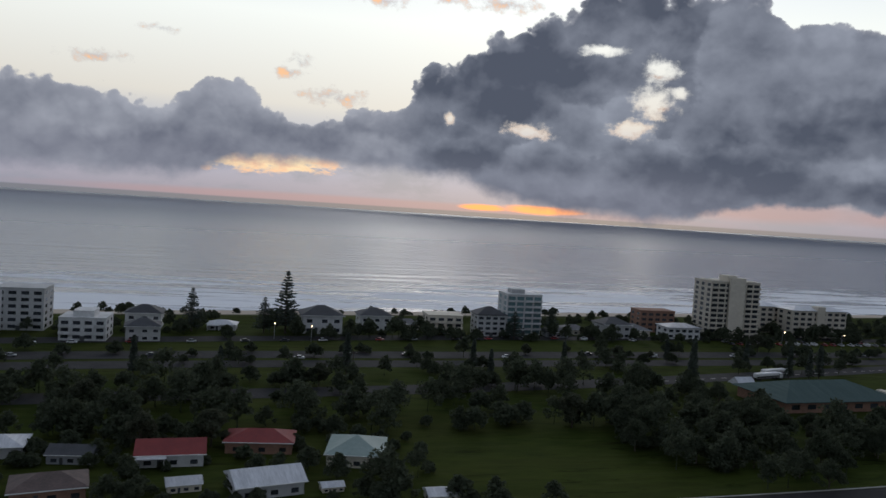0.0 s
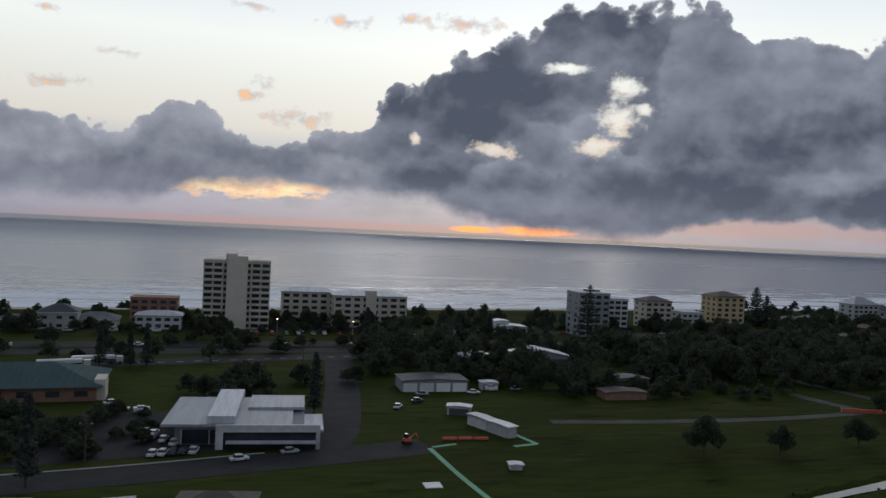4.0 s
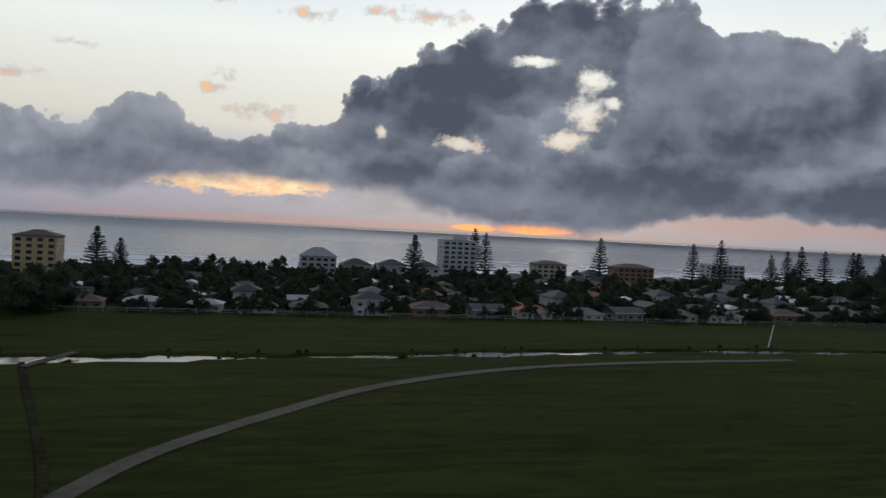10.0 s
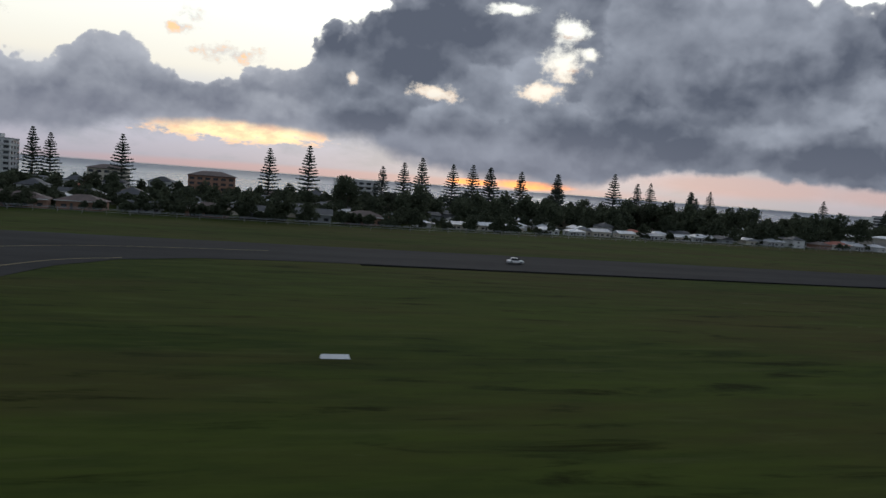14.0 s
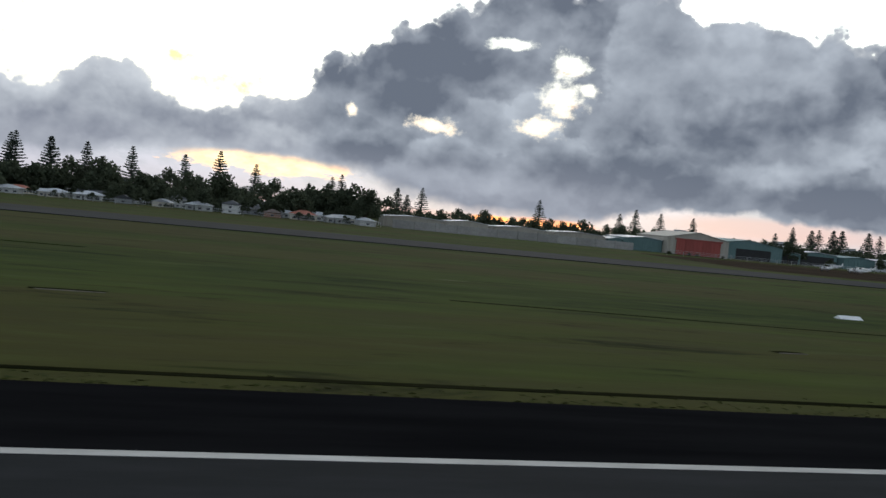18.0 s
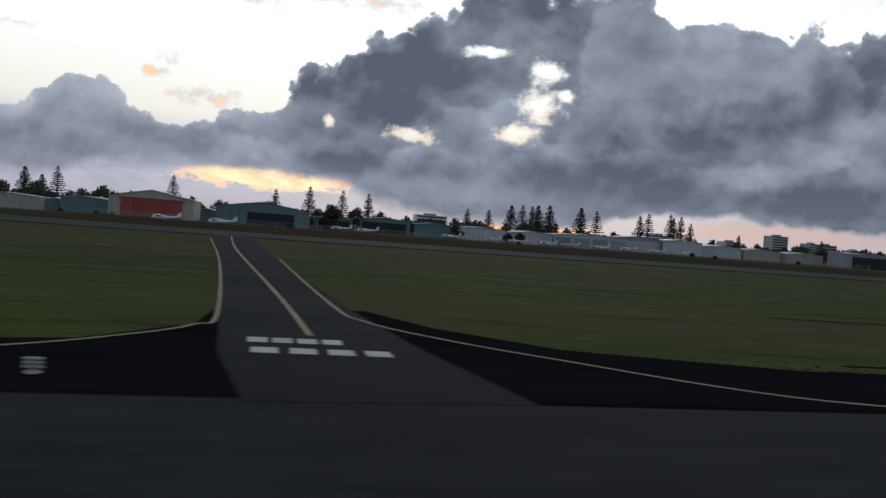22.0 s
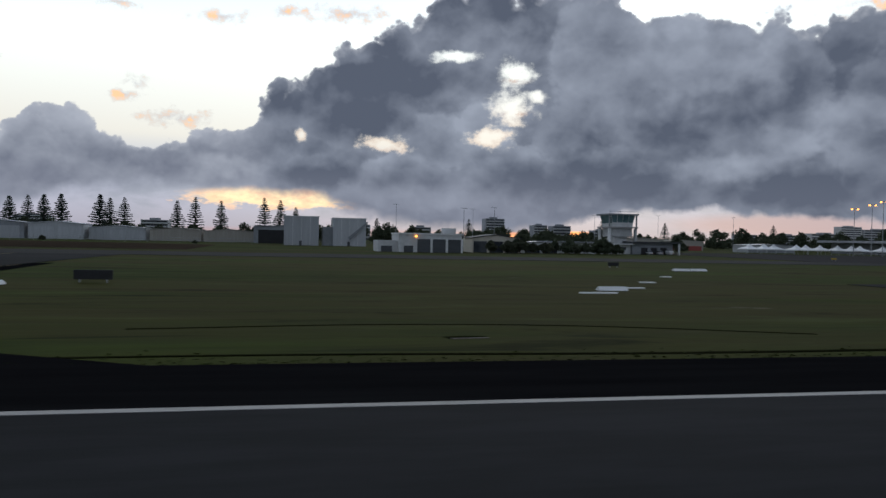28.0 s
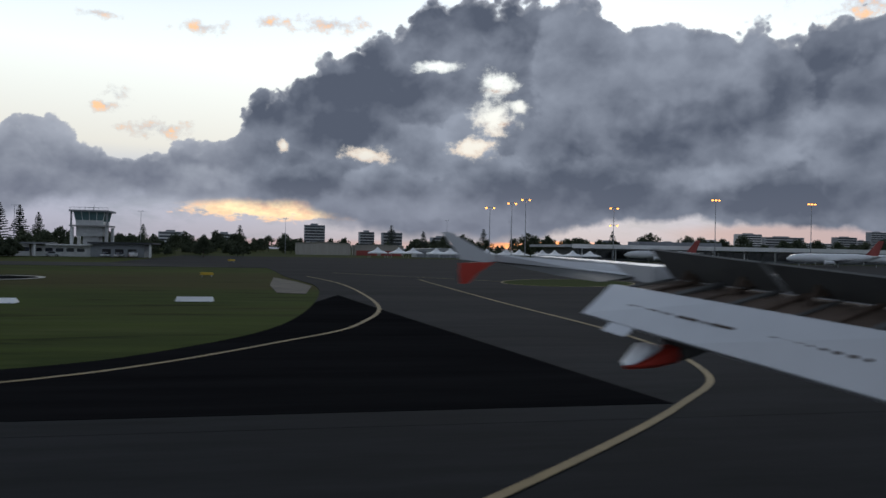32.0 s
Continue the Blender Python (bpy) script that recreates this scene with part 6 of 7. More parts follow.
# ---- vehicles, aircraft, airfield furniture ----
def car(paint, label, van=False):
    root = thing("car", label, "car", 0, 0, -50, group="parked cars")
    bm = box(-1.12, 1.12, -0.46, 0.46, 0.14, 0.46 if not van else 0.85, bevel=0.07)
    part("body", bm, paint, root)
    bm = bmesh.new()
    add_box(bm, -0.72, 0.5 if not van else 0.75, -0.41, 0.41, 0.44, 0.76 if not van else 1.02, bevel=0.05)
    for v in bm.verts:
        if v.co.z > 0.6:
            v.co.x *= 0.78
    part("cabin", bm, GLASS, root)
    part("roof", box(-0.5, 0.34, -0.36, 0.36, 0.75 if not van else 1.0, 0.785 if not van else 1.04), paint, root)
    for x in (-0.7, 0.7):
        for y in (-0.43, 0.43):
            w = part("wheel", tube((x, y - 0.06, 0.18), (x, y + 0.06, 0.18), 0.18, n=10), TYRE, root)
            part("rim", tube((x, y - 0.07, 0.18), (x, y + 0.07, 0.18), 0.1, n=8), STEEL, w)
    for y in (-0.32, 0.32):
        part("headlight", box(1.08, 1.14, y - 0.09, y + 0.09, 0.3, 0.4), TRIM, root)
        part("tail_light", box(-1.14, -1.08, y - 0.09, y + 0.09, 0.3, 0.4), RED_DOOR, root)
    return root


CARS = [car(PAINTS[0], "white sedan parked in the open"), car(PAINTS[1], "silver sedan parked in the open"), car(PAINTS[2], "dark sedan parked in the open"), car(PAINTS[3], "red hatchback parked in the open"), car(PAINTS[0], "white van parked in the open", True)]
drive = random.Random(3)


def park(x, y, rz, k=None):
    copy_thing(CARS[drive.choice((0, 0, 1, 1, 2, 3, 4)) if k is None else k], pose(x, y, 0.04, 0, 0, rz + drive.uniform(-4, 4)))


for k in range(16):
    park(150 + 1.15 * k % 14, 95.5 + 0.2 * k % 3, 78, None) if k < 5 else None
for x, y, rz, k in ((118, 81.8, 8, 0), (124, 82.7, 8, 4), (133, 84.6, 10, 0), (128, 84.0, 8, 2), (166, 95, 14, 1), (160, 92.6, 14, 0), (152.0, 100, 80, 0), (150.6, 101.6, 80, 0), (149.2, 103.4, 80, 4), (148, 105.5, 80, 1), (151, 110, 80, 0), (143, 118.5, 0, 0), (146, 117, 10, 4), (141, 122.5, 20, 0), (199.5, 128, 5, 0), (208.5, 130.8, 3, 0), (203.5, 130.4, 3, 4), (188, 122, 30, 2), (184, 118, 60, 0), (190, 127, 8, 1)):
    park(x, y, rz, k)
for k in range(34):
    x = -60 + 11 * k + drive.uniform(-3, 3)
    park(x, (190 + 0.16 * x if x < 100 else 204 + 0.05 * (x - 100)) - 4.4, 8)
for k in range(22):
    x = 150 + 3.4 * k + drive.uniform(-0.6, 0.6)
    park(x, 198 + 0.05 * (x - 150), 95)
for k in range(12):
    x = -60 + 25 * k + drive.uniform(-6, 6)
    park(x, 158 + 0.095 * (x + 100) + drive.choice((-1.6, 1.6)), 7)
for k in range(26):
    x = 345 + 9 * k + drive.uniform(-3, 3)
    park(x, 162 + 0.10 * max(0, x - 470) + drive.uniform(-2, 2), drive.choice((0, 90)))
for x, y, rz, k in ((1045, 140, 90, 0), (1089.5, 140.4, 80, 0), (1091.7, 140.3, 80, 0), (1094, 140.6, 85, 4), (1074, 140.5, 90, 4), (1081, 140.8, 5, 1), (567, 95.5, 3, 0), (1178, 188, 0, 4), (1186, 189, 0, 0), (1192, 190, 0, 1)):
    park(x, y, rz, k)


def tanker(x, y, rz):
    root = thing("truck", "white tanker truck with long trailer", "truck", x, y, 0.04, rz)
    part("cab", box(3.4, 4.6, -0.6, 0.6, 0.3, 1.5, bevel=0.08), PAINTS[0], root)
    part("windscreen", box(4.58, 4.64, -0.5, 0.5, 0.9, 1.35), GLASS, root)
    part("trailer", box(-4.4, 3.2, -0.62, 0.62, 0.6, 1.75, bevel=0.2), PAINTS[0], root)
    part("stripe", box(-4.3, 3.1, -0.64, -0.61, 0.75, 1.05), BLACK, root)
    for wx in (-3.8, -3.2, 2.4, 4.0):
        for wy in (-0.52, 0.52):
            part("wheel", tube((wx, wy - 0.1, 0.27), (wx, wy + 0.1, 0.27), 0.27, n=10), TYRE, root)


tanker(128, 151.8, 14), tanker(133, 156, 14)


def light_plane(x, y, rz, label="white light aircraft parked on the grass"):
    root = thing("light_aircraft", label, "aircraft", x, y, 0.03, rz, group="parked light aircraft")
    bm = tube((-1.2, 0, 0.72), (0.9, 0, 0.75), 0.36, 0.3, 10)
    add_tube(bm, (-3.6, 0, 0.95), (-1.2, 0, 0.72), 0.08, 0.36, 10)
    add_tube(bm, (0.9, 0, 0.75), (1.5, 0, 0.7), 0.3, 0.18, 10)
    part("fuselage", bm, PAINTS[0], root, smooth=True)
    part("wing", box(-0.45, 0.45, -2.9, 2.9, 1.12, 1.22, bevel=0.03), PAINTS[0], root)
    part("tailplane", box(-3.7, -3.1, -1.0, 1.0, 0.95, 1.0), PAINTS[0], root)
    bm = bmesh.new()
    v = [bm.verts.new((px, py, pz)) for py in (-0.04, 0.04) for px, pz in ((-3.0, 1.0), (-3.9, 1.0), (-4.0, 1.85), (-3.6, 1.85))]
    for f in ((0, 1, 2, 3), (7, 6, 5, 4), (0, 4, 5, 1), (1, 5, 6, 2), (2, 6, 7, 3), (3, 7, 4, 0)):
        bm.faces.new([v[i] for i in f])
    part("fin", bm, PAINTS[0], root)
    part("windscreen", box(0.1, 0.75, -0.3, 0.3, 0.85, 1.1, bevel=0.05), GLASS, root)
    part("propeller", box(1.5, 1.54, -0.06, 0.06, 0.2, 1.2), BLACK, root)
    for px, py in ((1.1, 0), (-0.3, -0.6), (-0.3, 0.6)):
        part("leg", tube((px, py * 0.5, 0.55), (px, py, 0.15), 0.03, n=5), STEEL, root)
        part("wheel", tube((px, py - 0.05, 0.13), (px, py + 0.05, 0.13), 0.13, n=10), TYRE, root)


for x, y, rz in ((806, 150, 200), (816, 152, 170), (842, 190, 190), (848, 186, 160), (884, 200, 195), (892, 203, 170), (900, 200, 185), (908, 204, 160), (917, 202, 195), (926, 204, 180), (936, 206, 170), (944, 204, 200), (872, 198, 190)):
    light_plane(x, y, rz)


def airliner(x, y, rz, tail, label):
    root = thing("airliner", label, "airliner", x, y, 0, rz, group="parked airliners")
    bm = bmesh.new()
    prof = ((-10.2, 2.3, 0.12), (-8.0, 2.2, 0.55), (-5.0, 1.95, 1.05), (6.2, 1.9, 1.05), (8.2, 1.85, 0.85), (9.4, 1.72, 0.45), (9.8, 1.65, 0.05))
    rings = [[bm.verts.new((px, r * math.cos(a * math.pi / 8), pz + r * math.sin(a * math.pi / 8))) for a in range(16)] for px, pz, r in prof]
    for a, b in zip(rings, rings[1:]):
        for i in range(16):
            j = (i + 1) % 16
            bm.faces.new((a[i], a[j], b[j], b[i]))
    part("fuselage", bm, PAINTS[0], root, smooth=True)

    def panel(name, pts, t, mat_, label=""):
        bm = bmesh.new()
        lo = [bm.verts.new(Vector(q) - Vector(t)) for q in pts]
        hi = [bm.verts.new(Vector(q) + Vector(t)) for q in pts]
        bm.faces.new(hi), bm.faces.new(lo[::-1])
        for i in range(len(pts)):
            j = (i + 1) % len(pts)
            bm.faces.new((lo[i], lo[j], hi[j], hi[i]))
        bmesh.ops.recalc_face_normals(bm, faces=bm.faces)
        return part(name, bm, mat_, root, label)

    for s in (-1, 1):
        panel("wing", [(2.0, s * 0.9, 1.4), (-1.6, s * 0.9, 1.4), (-3.4, s * 8.4, 1.95), (-2.6, s * 8.4, 1.95)], (0, 0, 0.1), PAINTS[0])
        panel("tailplane", [(-8.0, s * 0.3, 2.4), (-9.6, s * 0.3, 2.4), (-10.4, s * 3.2, 2.6), (-9.7, s * 3.2, 2.6)], (0, 0, 0.06), PAINTS[0])
        part("engine", tube((2.6, s * 2.9, 0.95), (0.6, s * 2.9, 0.95), 0.52, 0.4, 12), PAINTS[0], root)
        for px in (7.0, -0.8):
            if px < 0 or s > 0:
                part("gear", tube((px, s * 1.3 if px < 0 else 0, 0), (px, s * 1.3 if px < 0 else 0, 1.2), 0.1, n=6), STEEL, root)
    panel("fin", [(-7.0, 0, 2.7), (-9.6, 0, 2.6), (-10.8, 0, 6.0), (-9.7, 0, 6.0)], (0, 0.08, 0), tail, "coloured tail fin")
    for k in range(16):
        part("window", box(-5 + 0.72 * k, -4.78 + 0.72 * k, -1.075, -1.02, 2.1, 2.3), GLASS, root)


airliner(1240, 150, 160, RED_DOOR, "white airliner with red tail parked at the terminal")
airliner(1262, 152, 160, PAINTS[1], "white airliner with grey tail parked at the terminal")
airliner(1292, 154, 160, RED_DOOR, "white airliner with red tail parked at the terminal")
airliner(1218, 188, 170, RED_DOOR, "white airliner with red tail close to the terminal")


def mast(x, y, h, lamps, double=False):
    root = thing("floodlight_mast", "tall steel apron mast with lit orange floodlights", "floodlight", x, y)
    part("mast", tube((0, 0, 0), (0, 0, h), 0.13, 0.06, 8), STEEL, root)
    for hh in (h, h * 0.68)[: 2 if double else 1]:
        part("crossbar", box(-1.1, 1.1, -0.06, 0.06, hh - 0.06, hh + 0.06), STEEL, root)
        for k in range(lamps):
            o = part("floodlight", box(-0.2, 0.2, -0.22, 0.14, -0.16, 0.16, bevel=0.04), ORANGE_LIGHT, root, "lit orange floodlight")
            o.location = (-0.95 + 1.9 * k / max(1, lamps - 1), -0.1, hh - 0.2)


mast(1168, 178, 12.7, 2), mast(1173.5, 178, 13.9, 2), mast(1177, 178, 14.9, 2), mast(1200, 178, 13.5, 2, True), mast(1228, 178, 16.4, 3), mast(1256, 178, 16.2, 3), mast(1290, 180, 16, 3)
for x, y, h in ((1056, 160, 9), (1074, 200, 11), (1078, 240, 12), (1050, 220, 12), (1120, 240, 11), (1210, 300, 14), (1190, 330, 15)):
    root = thing("light_pole", "slim steel light pole", "light pole", x, y)
    part("pole", tube((0, 0, 0), (0, 0, h), 0.09, 0.05, 6), STEEL, root)
    part("arm", box(-0.9, 0.9, -0.05, 0.05, h - 0.06, h + 0.04), STEEL, root)

for x, y in ((457.8, 40.2), (537, 41.2), (668, 37.8), (715.8, 38.6), (756.5, 37.8), (807.5, 36.2), (860.2, 34.7), (909.2, 35.6), (1004.8, 37.5), (1034.6, 36.3), (1052.9, 62.2), (1054.7, 62.4), (1105.4, 35.4), (1108, 34.1), (1115.6, 35.4), (1079.4, 49.9), (620, 39), (580, 40)):
    root = thing("runway_strip_marker", "white gable-shaped ground marker in the grass", "ground marker", x, y, 0.0, group="strip markers")
    bm = bmesh.new()
    v = [bm.verts.new(q) for q in ((-0.8, -0.3, 0.02), (0.8, -0.3, 0.02), (0.8, 0.3, 0.02), (-0.8, 0.3, 0.02), (-0.76, 0, 0.22), (0.76, 0, 0.22))]
    for f in ((0, 1, 5, 4), (2, 3, 4, 5), (1, 2, 5), (3, 0, 4), (3, 2, 1, 0)):
        bm.faces.new([v[i] for i in f])
    part("panel", bm, CANVAS, root)
    for px in (-0.6, 0.6):
        part("foot", box(px - 0.06, px + 0.06, -0.3, 0.3, -0.05, 0.04), STEEL, root)
for x, y, w in ((456.4, 39.0, 0.5), (1033.0, 34.3, 0.95), (1036.8, 38.1, 0.5), (481.2, 60.3, 1.9), (1040.2, 43.5, 0.5), (1045.4, 50.9, 0.4)):
    root = thing("flat_marker", "flat white painted concrete slab in the grass", "ground marker", x, y)
    part("slab", box(-w, w, -0.14, 0.14, -0.05, 0.06), CANVAS, root)

for x, y in ((758.4, 12.4), (790.2, 12.4), (823.2, 12.2), (1043.2, 12.7), (1073.1, 12.4), (700, 12.4), (730, 12.4), (860, 12.4), (892, 12.4), (924, 12.4), (956, 12.4), (1012, 12.4)):
    root = thing("runway_edge_light", "small white louvred runway edge light", "runway light", x, y, group="runway edge lights")
    part("base", tube((0, 0, 0.0), (0, 0, 0.05), 0.14, 0.11, 10), CONCRETE, root)
    part("stem", tube((0, 0, 0.04), (0, 0, 0.23), 0.03, n=6), STEEL, root)
    for k in range(3):
        part("louvre", box(-0.13, 0.13, -0.04, 0.04, 0.1 + 0.06 * k, 0.13 + 0.06 * k), CONCRETE, root)
for x, y, w, h, m_, lab in ((793.9, 19.9, 0.2, 0.62, SIGN_YELLOW, "yellow cylindrical distance marker"), (1008.9, 39.6, 0.9, 0.62, BLACK, "black-backed taxiway sign in the grass"), (1049.4, 68.8, 0.55, 0.5, BLACK, "black-backed taxiway sign in the grass"), (1113.6, 62.2, 0.5, 0.35, SIGN_YELLOW, "yellow taxiway sign in the grass"), (1112, 116, 0.5, 0.4, SIGN_YELLOW, "yellow taxiway sign near the apron")):
    root = thing("taxiway_sign", lab, "sign", x, y)
    if w < 0.4:
        part("drum", tube((0, 0, 0.08), (0, 0, h), w, n=12), m_, root)
        part("band", tube((0, 0, h * 0.45), (0, 0, h * 0.62), w * 1.03, n=12), BLACK, root)
        part("foot", tube((0, 0, -0.05), (0, 0, 0.08), w * 1.2, n=12), CONCRETE, root)
    else:
        part("board", box(-w, w, -0.06, 0.06, 0.15, h, bevel=0.02), m_, root)
        for px in (-w * 0.7, w * 0.7):
            part("leg", box(px - 0.04, px + 0.04, -0.04, 0.04, -0.05, 0.16), STEEL, root)


def sock_pole():
    root = thing("marker_pole", "leaning white survey pole in the grass", "pole", 466.0, 116, -0.1)
    part("pole", tube((0, 0, 0), (0.9, 0, 4.0), 0.11, 0.08, 8), TRIM, root)
    part("foot", tube((0, 0, -0.1), (0, 0, 0.2), 0.3, n=8), CONCRETE, root)


sock_pole()


def barrier():
    root = thing("barrier_fence", "long low orange plastic barrier fence on the lawn", "barrier", 0, 0)
    line = bend([(262, 111.5), (270, 109.6), (278, 113.0), (286, 115.4), (293, 116.2), (301, 115.2)], 8)
    for i, (a, b) in enumerate(zip(line, line[1:])):
        d = (b - a)
        bm = box(0, d.length, -0.12, 0.12, 0.02, 0.62)
        o = part("panel", bm, ORANGE_NET, root)
        o.matrix_basis = Matrix.Translation((a.x, a.y, 0)) @ Matrix.Rotation(math.atan2(d.y, d.x), 4, "Z")
        if i % 4 == 0:
            part("post", tube((a.x, a.y, 0), (a.x, a.y, 0.8), 0.05, n=6), TRIM, root)


barrier()


def fence(x0, y0, x1, y1, step_=4.0, h=1.0):
    root = thing("wire_fence", "low wire boundary fence on thin posts", "fence", 0, 0)
    n = int(math.hypot(x1 - x0, y1 - y0) / step_)
    post = None
    for k in range(n + 1):
        x, y = x0 + (x1 - x0) * k / n, y0 + (y1 - y0) * k / n
        if post is None:
            post = part("post", box(-0.05, 0.05, -0.05, 0.05, -0.1, h), CONCRETE, root)
            post.location = (x, y, 0)
        else:
            again(post, x, y, 0, parent=root)
    for z in (0.4, 0.75, h - 0.05):
        part("wire", tube((x0, y0, z), (x1, y1, z), 0.03, n=4), STEEL, root)


fence(340, 147, 560, 148), fence(560, 148, 705, 168), fence(782, 178, 1010, 205, 5.0, 1.2)

for x, y in ((15, 191.5), (24, 188.5), (168, 199), (187, 196)):
    root = thing("street_lamp", "street lamp with small lit head", "street lamp", x, y)
    part("pole", tube((0, 0, 0), (0, 0, 4.0), 0.07, 0.05, 6), STEEL, root)
    part("arm", tube((0, 0, 4.0), (0.0, -0.9, 4.15), 0.04, n=5), STEEL, root)
    part("head", box(-0.12, 0.12, -1.1, -0.7, 4.08, 4.2), WARM_LIGHT, root, "lit lamp head")
for x, y in ((111.5, 91.7), (143, 93), (30, 152), (172, 160), (380, 200), (408, 210), (520, 200)):
    root = thing("power_pole", "timber power pole with crossarm", "power pole", x, y)
    part("pole", tube((0, 0, -0.2), (0, 0, 5.0), 0.1, 0.07, 6), BARK, root)
    part("crossarm", box(-0.8, 0.8, -0.05, 0.05, 4.5, 4.62), BARK, root)
    for k in (-0.6, 0, 0.6):
        part("insulator", tube((k, 0, 4.62), (k, 0, 4.76), 0.04, n=6), TRIM, root)

# ---- trees ----
PINE_TALL = (16.0, 14.0, 12.0)


def plant_pine(x, y, tall):
    k = plant_rng.choice((0, 0, 1, 1, 2))
    o = plant(PINES[k], x, y, 1.0, "Norfolk pines")
    f = tall / PINE_TALL[k]
    o.scale = (0.42 + 0.72 * f, 0.42 + 0.72 * f, f)


for x, y, tall in ((-5.5, 200, 11.5), (18, 200, 16.8), (12.5, 200, 9.5), (81, 199, 8), (94, 204, 9), (252, 194, 15.5), (335, 234, 14.2), (341, 236, 11), (428.9, 243, 16), (462, 286, 19.3), (467, 288, 17.5), (496, 246, 17.7), (539.2, 256.5, 17.3), (552, 258, 19.2)):
    plant_pine(x, y, tall)
for x, y, tall in ((577.6, 262, 14.7), (585, 262, 16.3), (591.4, 262, 18.7), (602.6, 262, 17), (615.2, 258, 17), (607, 252, 17.1), (626, 256, 16.5), (639.4, 255, 16.6), (652.1, 284, 17.2), (665.3, 262, 18.2), (676.8, 265.4, 15.6), (702.7, 269.8, 14.2), (710, 314, 17.1), (734, 318, 14.4), (739, 322, 12), (745, 320, 15.5), (790, 298, 14.8), (840.4, 312, 15.8), (853.8, 314, 15.1), (827, 300, 12.9), (863, 302, 14.4)):
    plant_pine(x, y, tall)
for x, y, tall in ((903, 300, 11.6), (912, 300, 12), (921.5, 300, 14.5), (927, 302, 15), (933, 300, 15.4), (938.5, 301, 15.8), (946, 345, 16.8), (952, 300, 16), (960, 302, 15.1), (979, 300, 14.6), (985, 304, 16), (994.8, 300, 15), (1010, 330, 17.7), (1016.6, 332, 17.3), (1023, 334, 14.5), (1101, 340, 11.2), (1167, 342, 12.6), (1182, 344, 10.5), (1060, 350, 11), (1220, 380, 13), (1300, 400, 14)):
    plant_pine(x, y, tall)
SLIM = norfolk(14, 9.0, 1.5, "slim dark column-shaped pine beside the road", 0.0)
for x, y, tall in ((99.7, 139, 9.6), (57.5, 158.6, 7.3), (187.2, 173.2, 10.5), (206.1, 162.6, 9.6), (235.6, 184, 9.8), (111.8, 169.9, 6.5), (132.6, 166.8, 6.8), (138.8, 85.6, 10.0), (170.5, 114, 9.8), (28.8, 153, 9.0), (103.3, 144.3, 11.0), (59.5, 151.7, 6.3), (134.1, 152.3, 8.2), (221.5, 188, 8.2), (139.4, 152, 7.4), (142.3, 152.1, 8.8), (-12, 150, 8.0), (4, 146, 7.0), (78, 156, 7.5)):
    o = plant(SLIM, x, y, tall / 9.0, "roadside pines")
    o.scale = (tall / 9.0 * 0.8 + 0.2, tall / 9.0 * 0.8 + 0.2, tall / 9.0)
for x, y, s in ((219.5, 88.3, 1.05), (231.4, 88.4, 0.75), (246.1, 90.4, 0.8), (266.2, 106.6, 0.85), (319.4, 104.3, 0.8), (312, 114.7, 0.9), (326.2, 106.5, 0.85), (332.1, 102.2, 1.15), (348.0, 84.8, 0.7), (344.5, 84, 0.6), (283, 92.5, 0.5), (302, 92, 0.5)):
    plant(TREES[0 if s > 0.6 else 3], x, y, s, "park trees")
plant(TREES[2], 297.4, 92.6, 1.15, "park trees"), plant(TREES[2], 298.6, 93.2, 0.95, "park trees")
busy += [(34, 66, 86, 112), (96, 140, 145, 152), (140, 170, 160, 168), (166, 186, 94, 134), (100, 175, 78, 92), (-90, 100, 74, 82), (180, 205, 75, 101), (186, 215, 100, 128)]
grove(190, -80, 112, 106, 146, (0, 1, 2, 4), 0.6, 1.05, 0.4, "roadside trees", single=15)
grove(70, -70, 106, 84, 106, (0, 1, 2, 3, 4), 0.5, 0.9, 2.2, "roadside trees", single=15)
grove(60, 112, 152, 94, 118, (3, 1, 3), 0.45, 0.8, 0.3, "garden trees", single=6)
grove(30, 60, 112, 93, 124, (0, 1, 4), 0.7, 1.05, 0.6, "roadside trees", single=20)
grove(24, 150, 186, 118, 142, (0, 1, 3), 0.6, 0.9, 0.4, "roadside trees", single=8)
grove(60, -80, 230, 160, 172, (1, 2, 3), 0.5, 0.95, 0.0, "median trees", 0.07, single=10)
grove(60, -80, 235, 144, 158, (0, 1, 2), 0.5, 0.85, 0.0, "median trees", 0.06, single=10)
grove(230, -90, 330, 184, 203, (0, 1, 2, 3), 0.5, 0.95, 0.0, "beachfront trees", 0.06, single=12)
grove(120, 60, 400, 216, 234, (1, 3, 0, 2), 0.45, 0.85, 0.1, "beachfront trees", 0.03)
grove(90, -80, 330, 208, 228, (1, 3, 0), 0.4, 0.8, 0.1, "beachfront trees", 0.09, single=8)
grove(150, 184, 270, 134, 176, (0, 1, 4), 0.7, 1.1, 0.6, "park belt trees", single=16)
grove(170, 262, 345, 128, 178, (0, 1, 4, 4), 0.7, 1.1, 0.6, "park belt trees", 0.06, single=12)
grove(30, 196, 262, 122, 134, (0, 1, 3), 0.6, 0.9, 0.6, "park belt trees", single=8)
busy += [(268, 282, 104, 146), (338, 565, 146.5, 150)]
grove(90, 340, 600, 158, 165, (1, 3, 3, 0), 0.45, 0.8, 0.0, "garden trees", 0.05, single=12)
hedge_rng = random.Random(77)
for i in range(150):
    x = hedge_rng.uniform(338, 600)
    y = 150.4 + 0.10 * max(0.0, x - 470) + hedge_rng.uniform(-1.6, 1.0)
    if noise.noise((x * 0.045, 2.0, 0.0)) > -0.22:
        belt_tree(hedge_rng.choice((3, 1, 0, 2)), x, y, hedge_rng.uniform(0.34, 0.72))
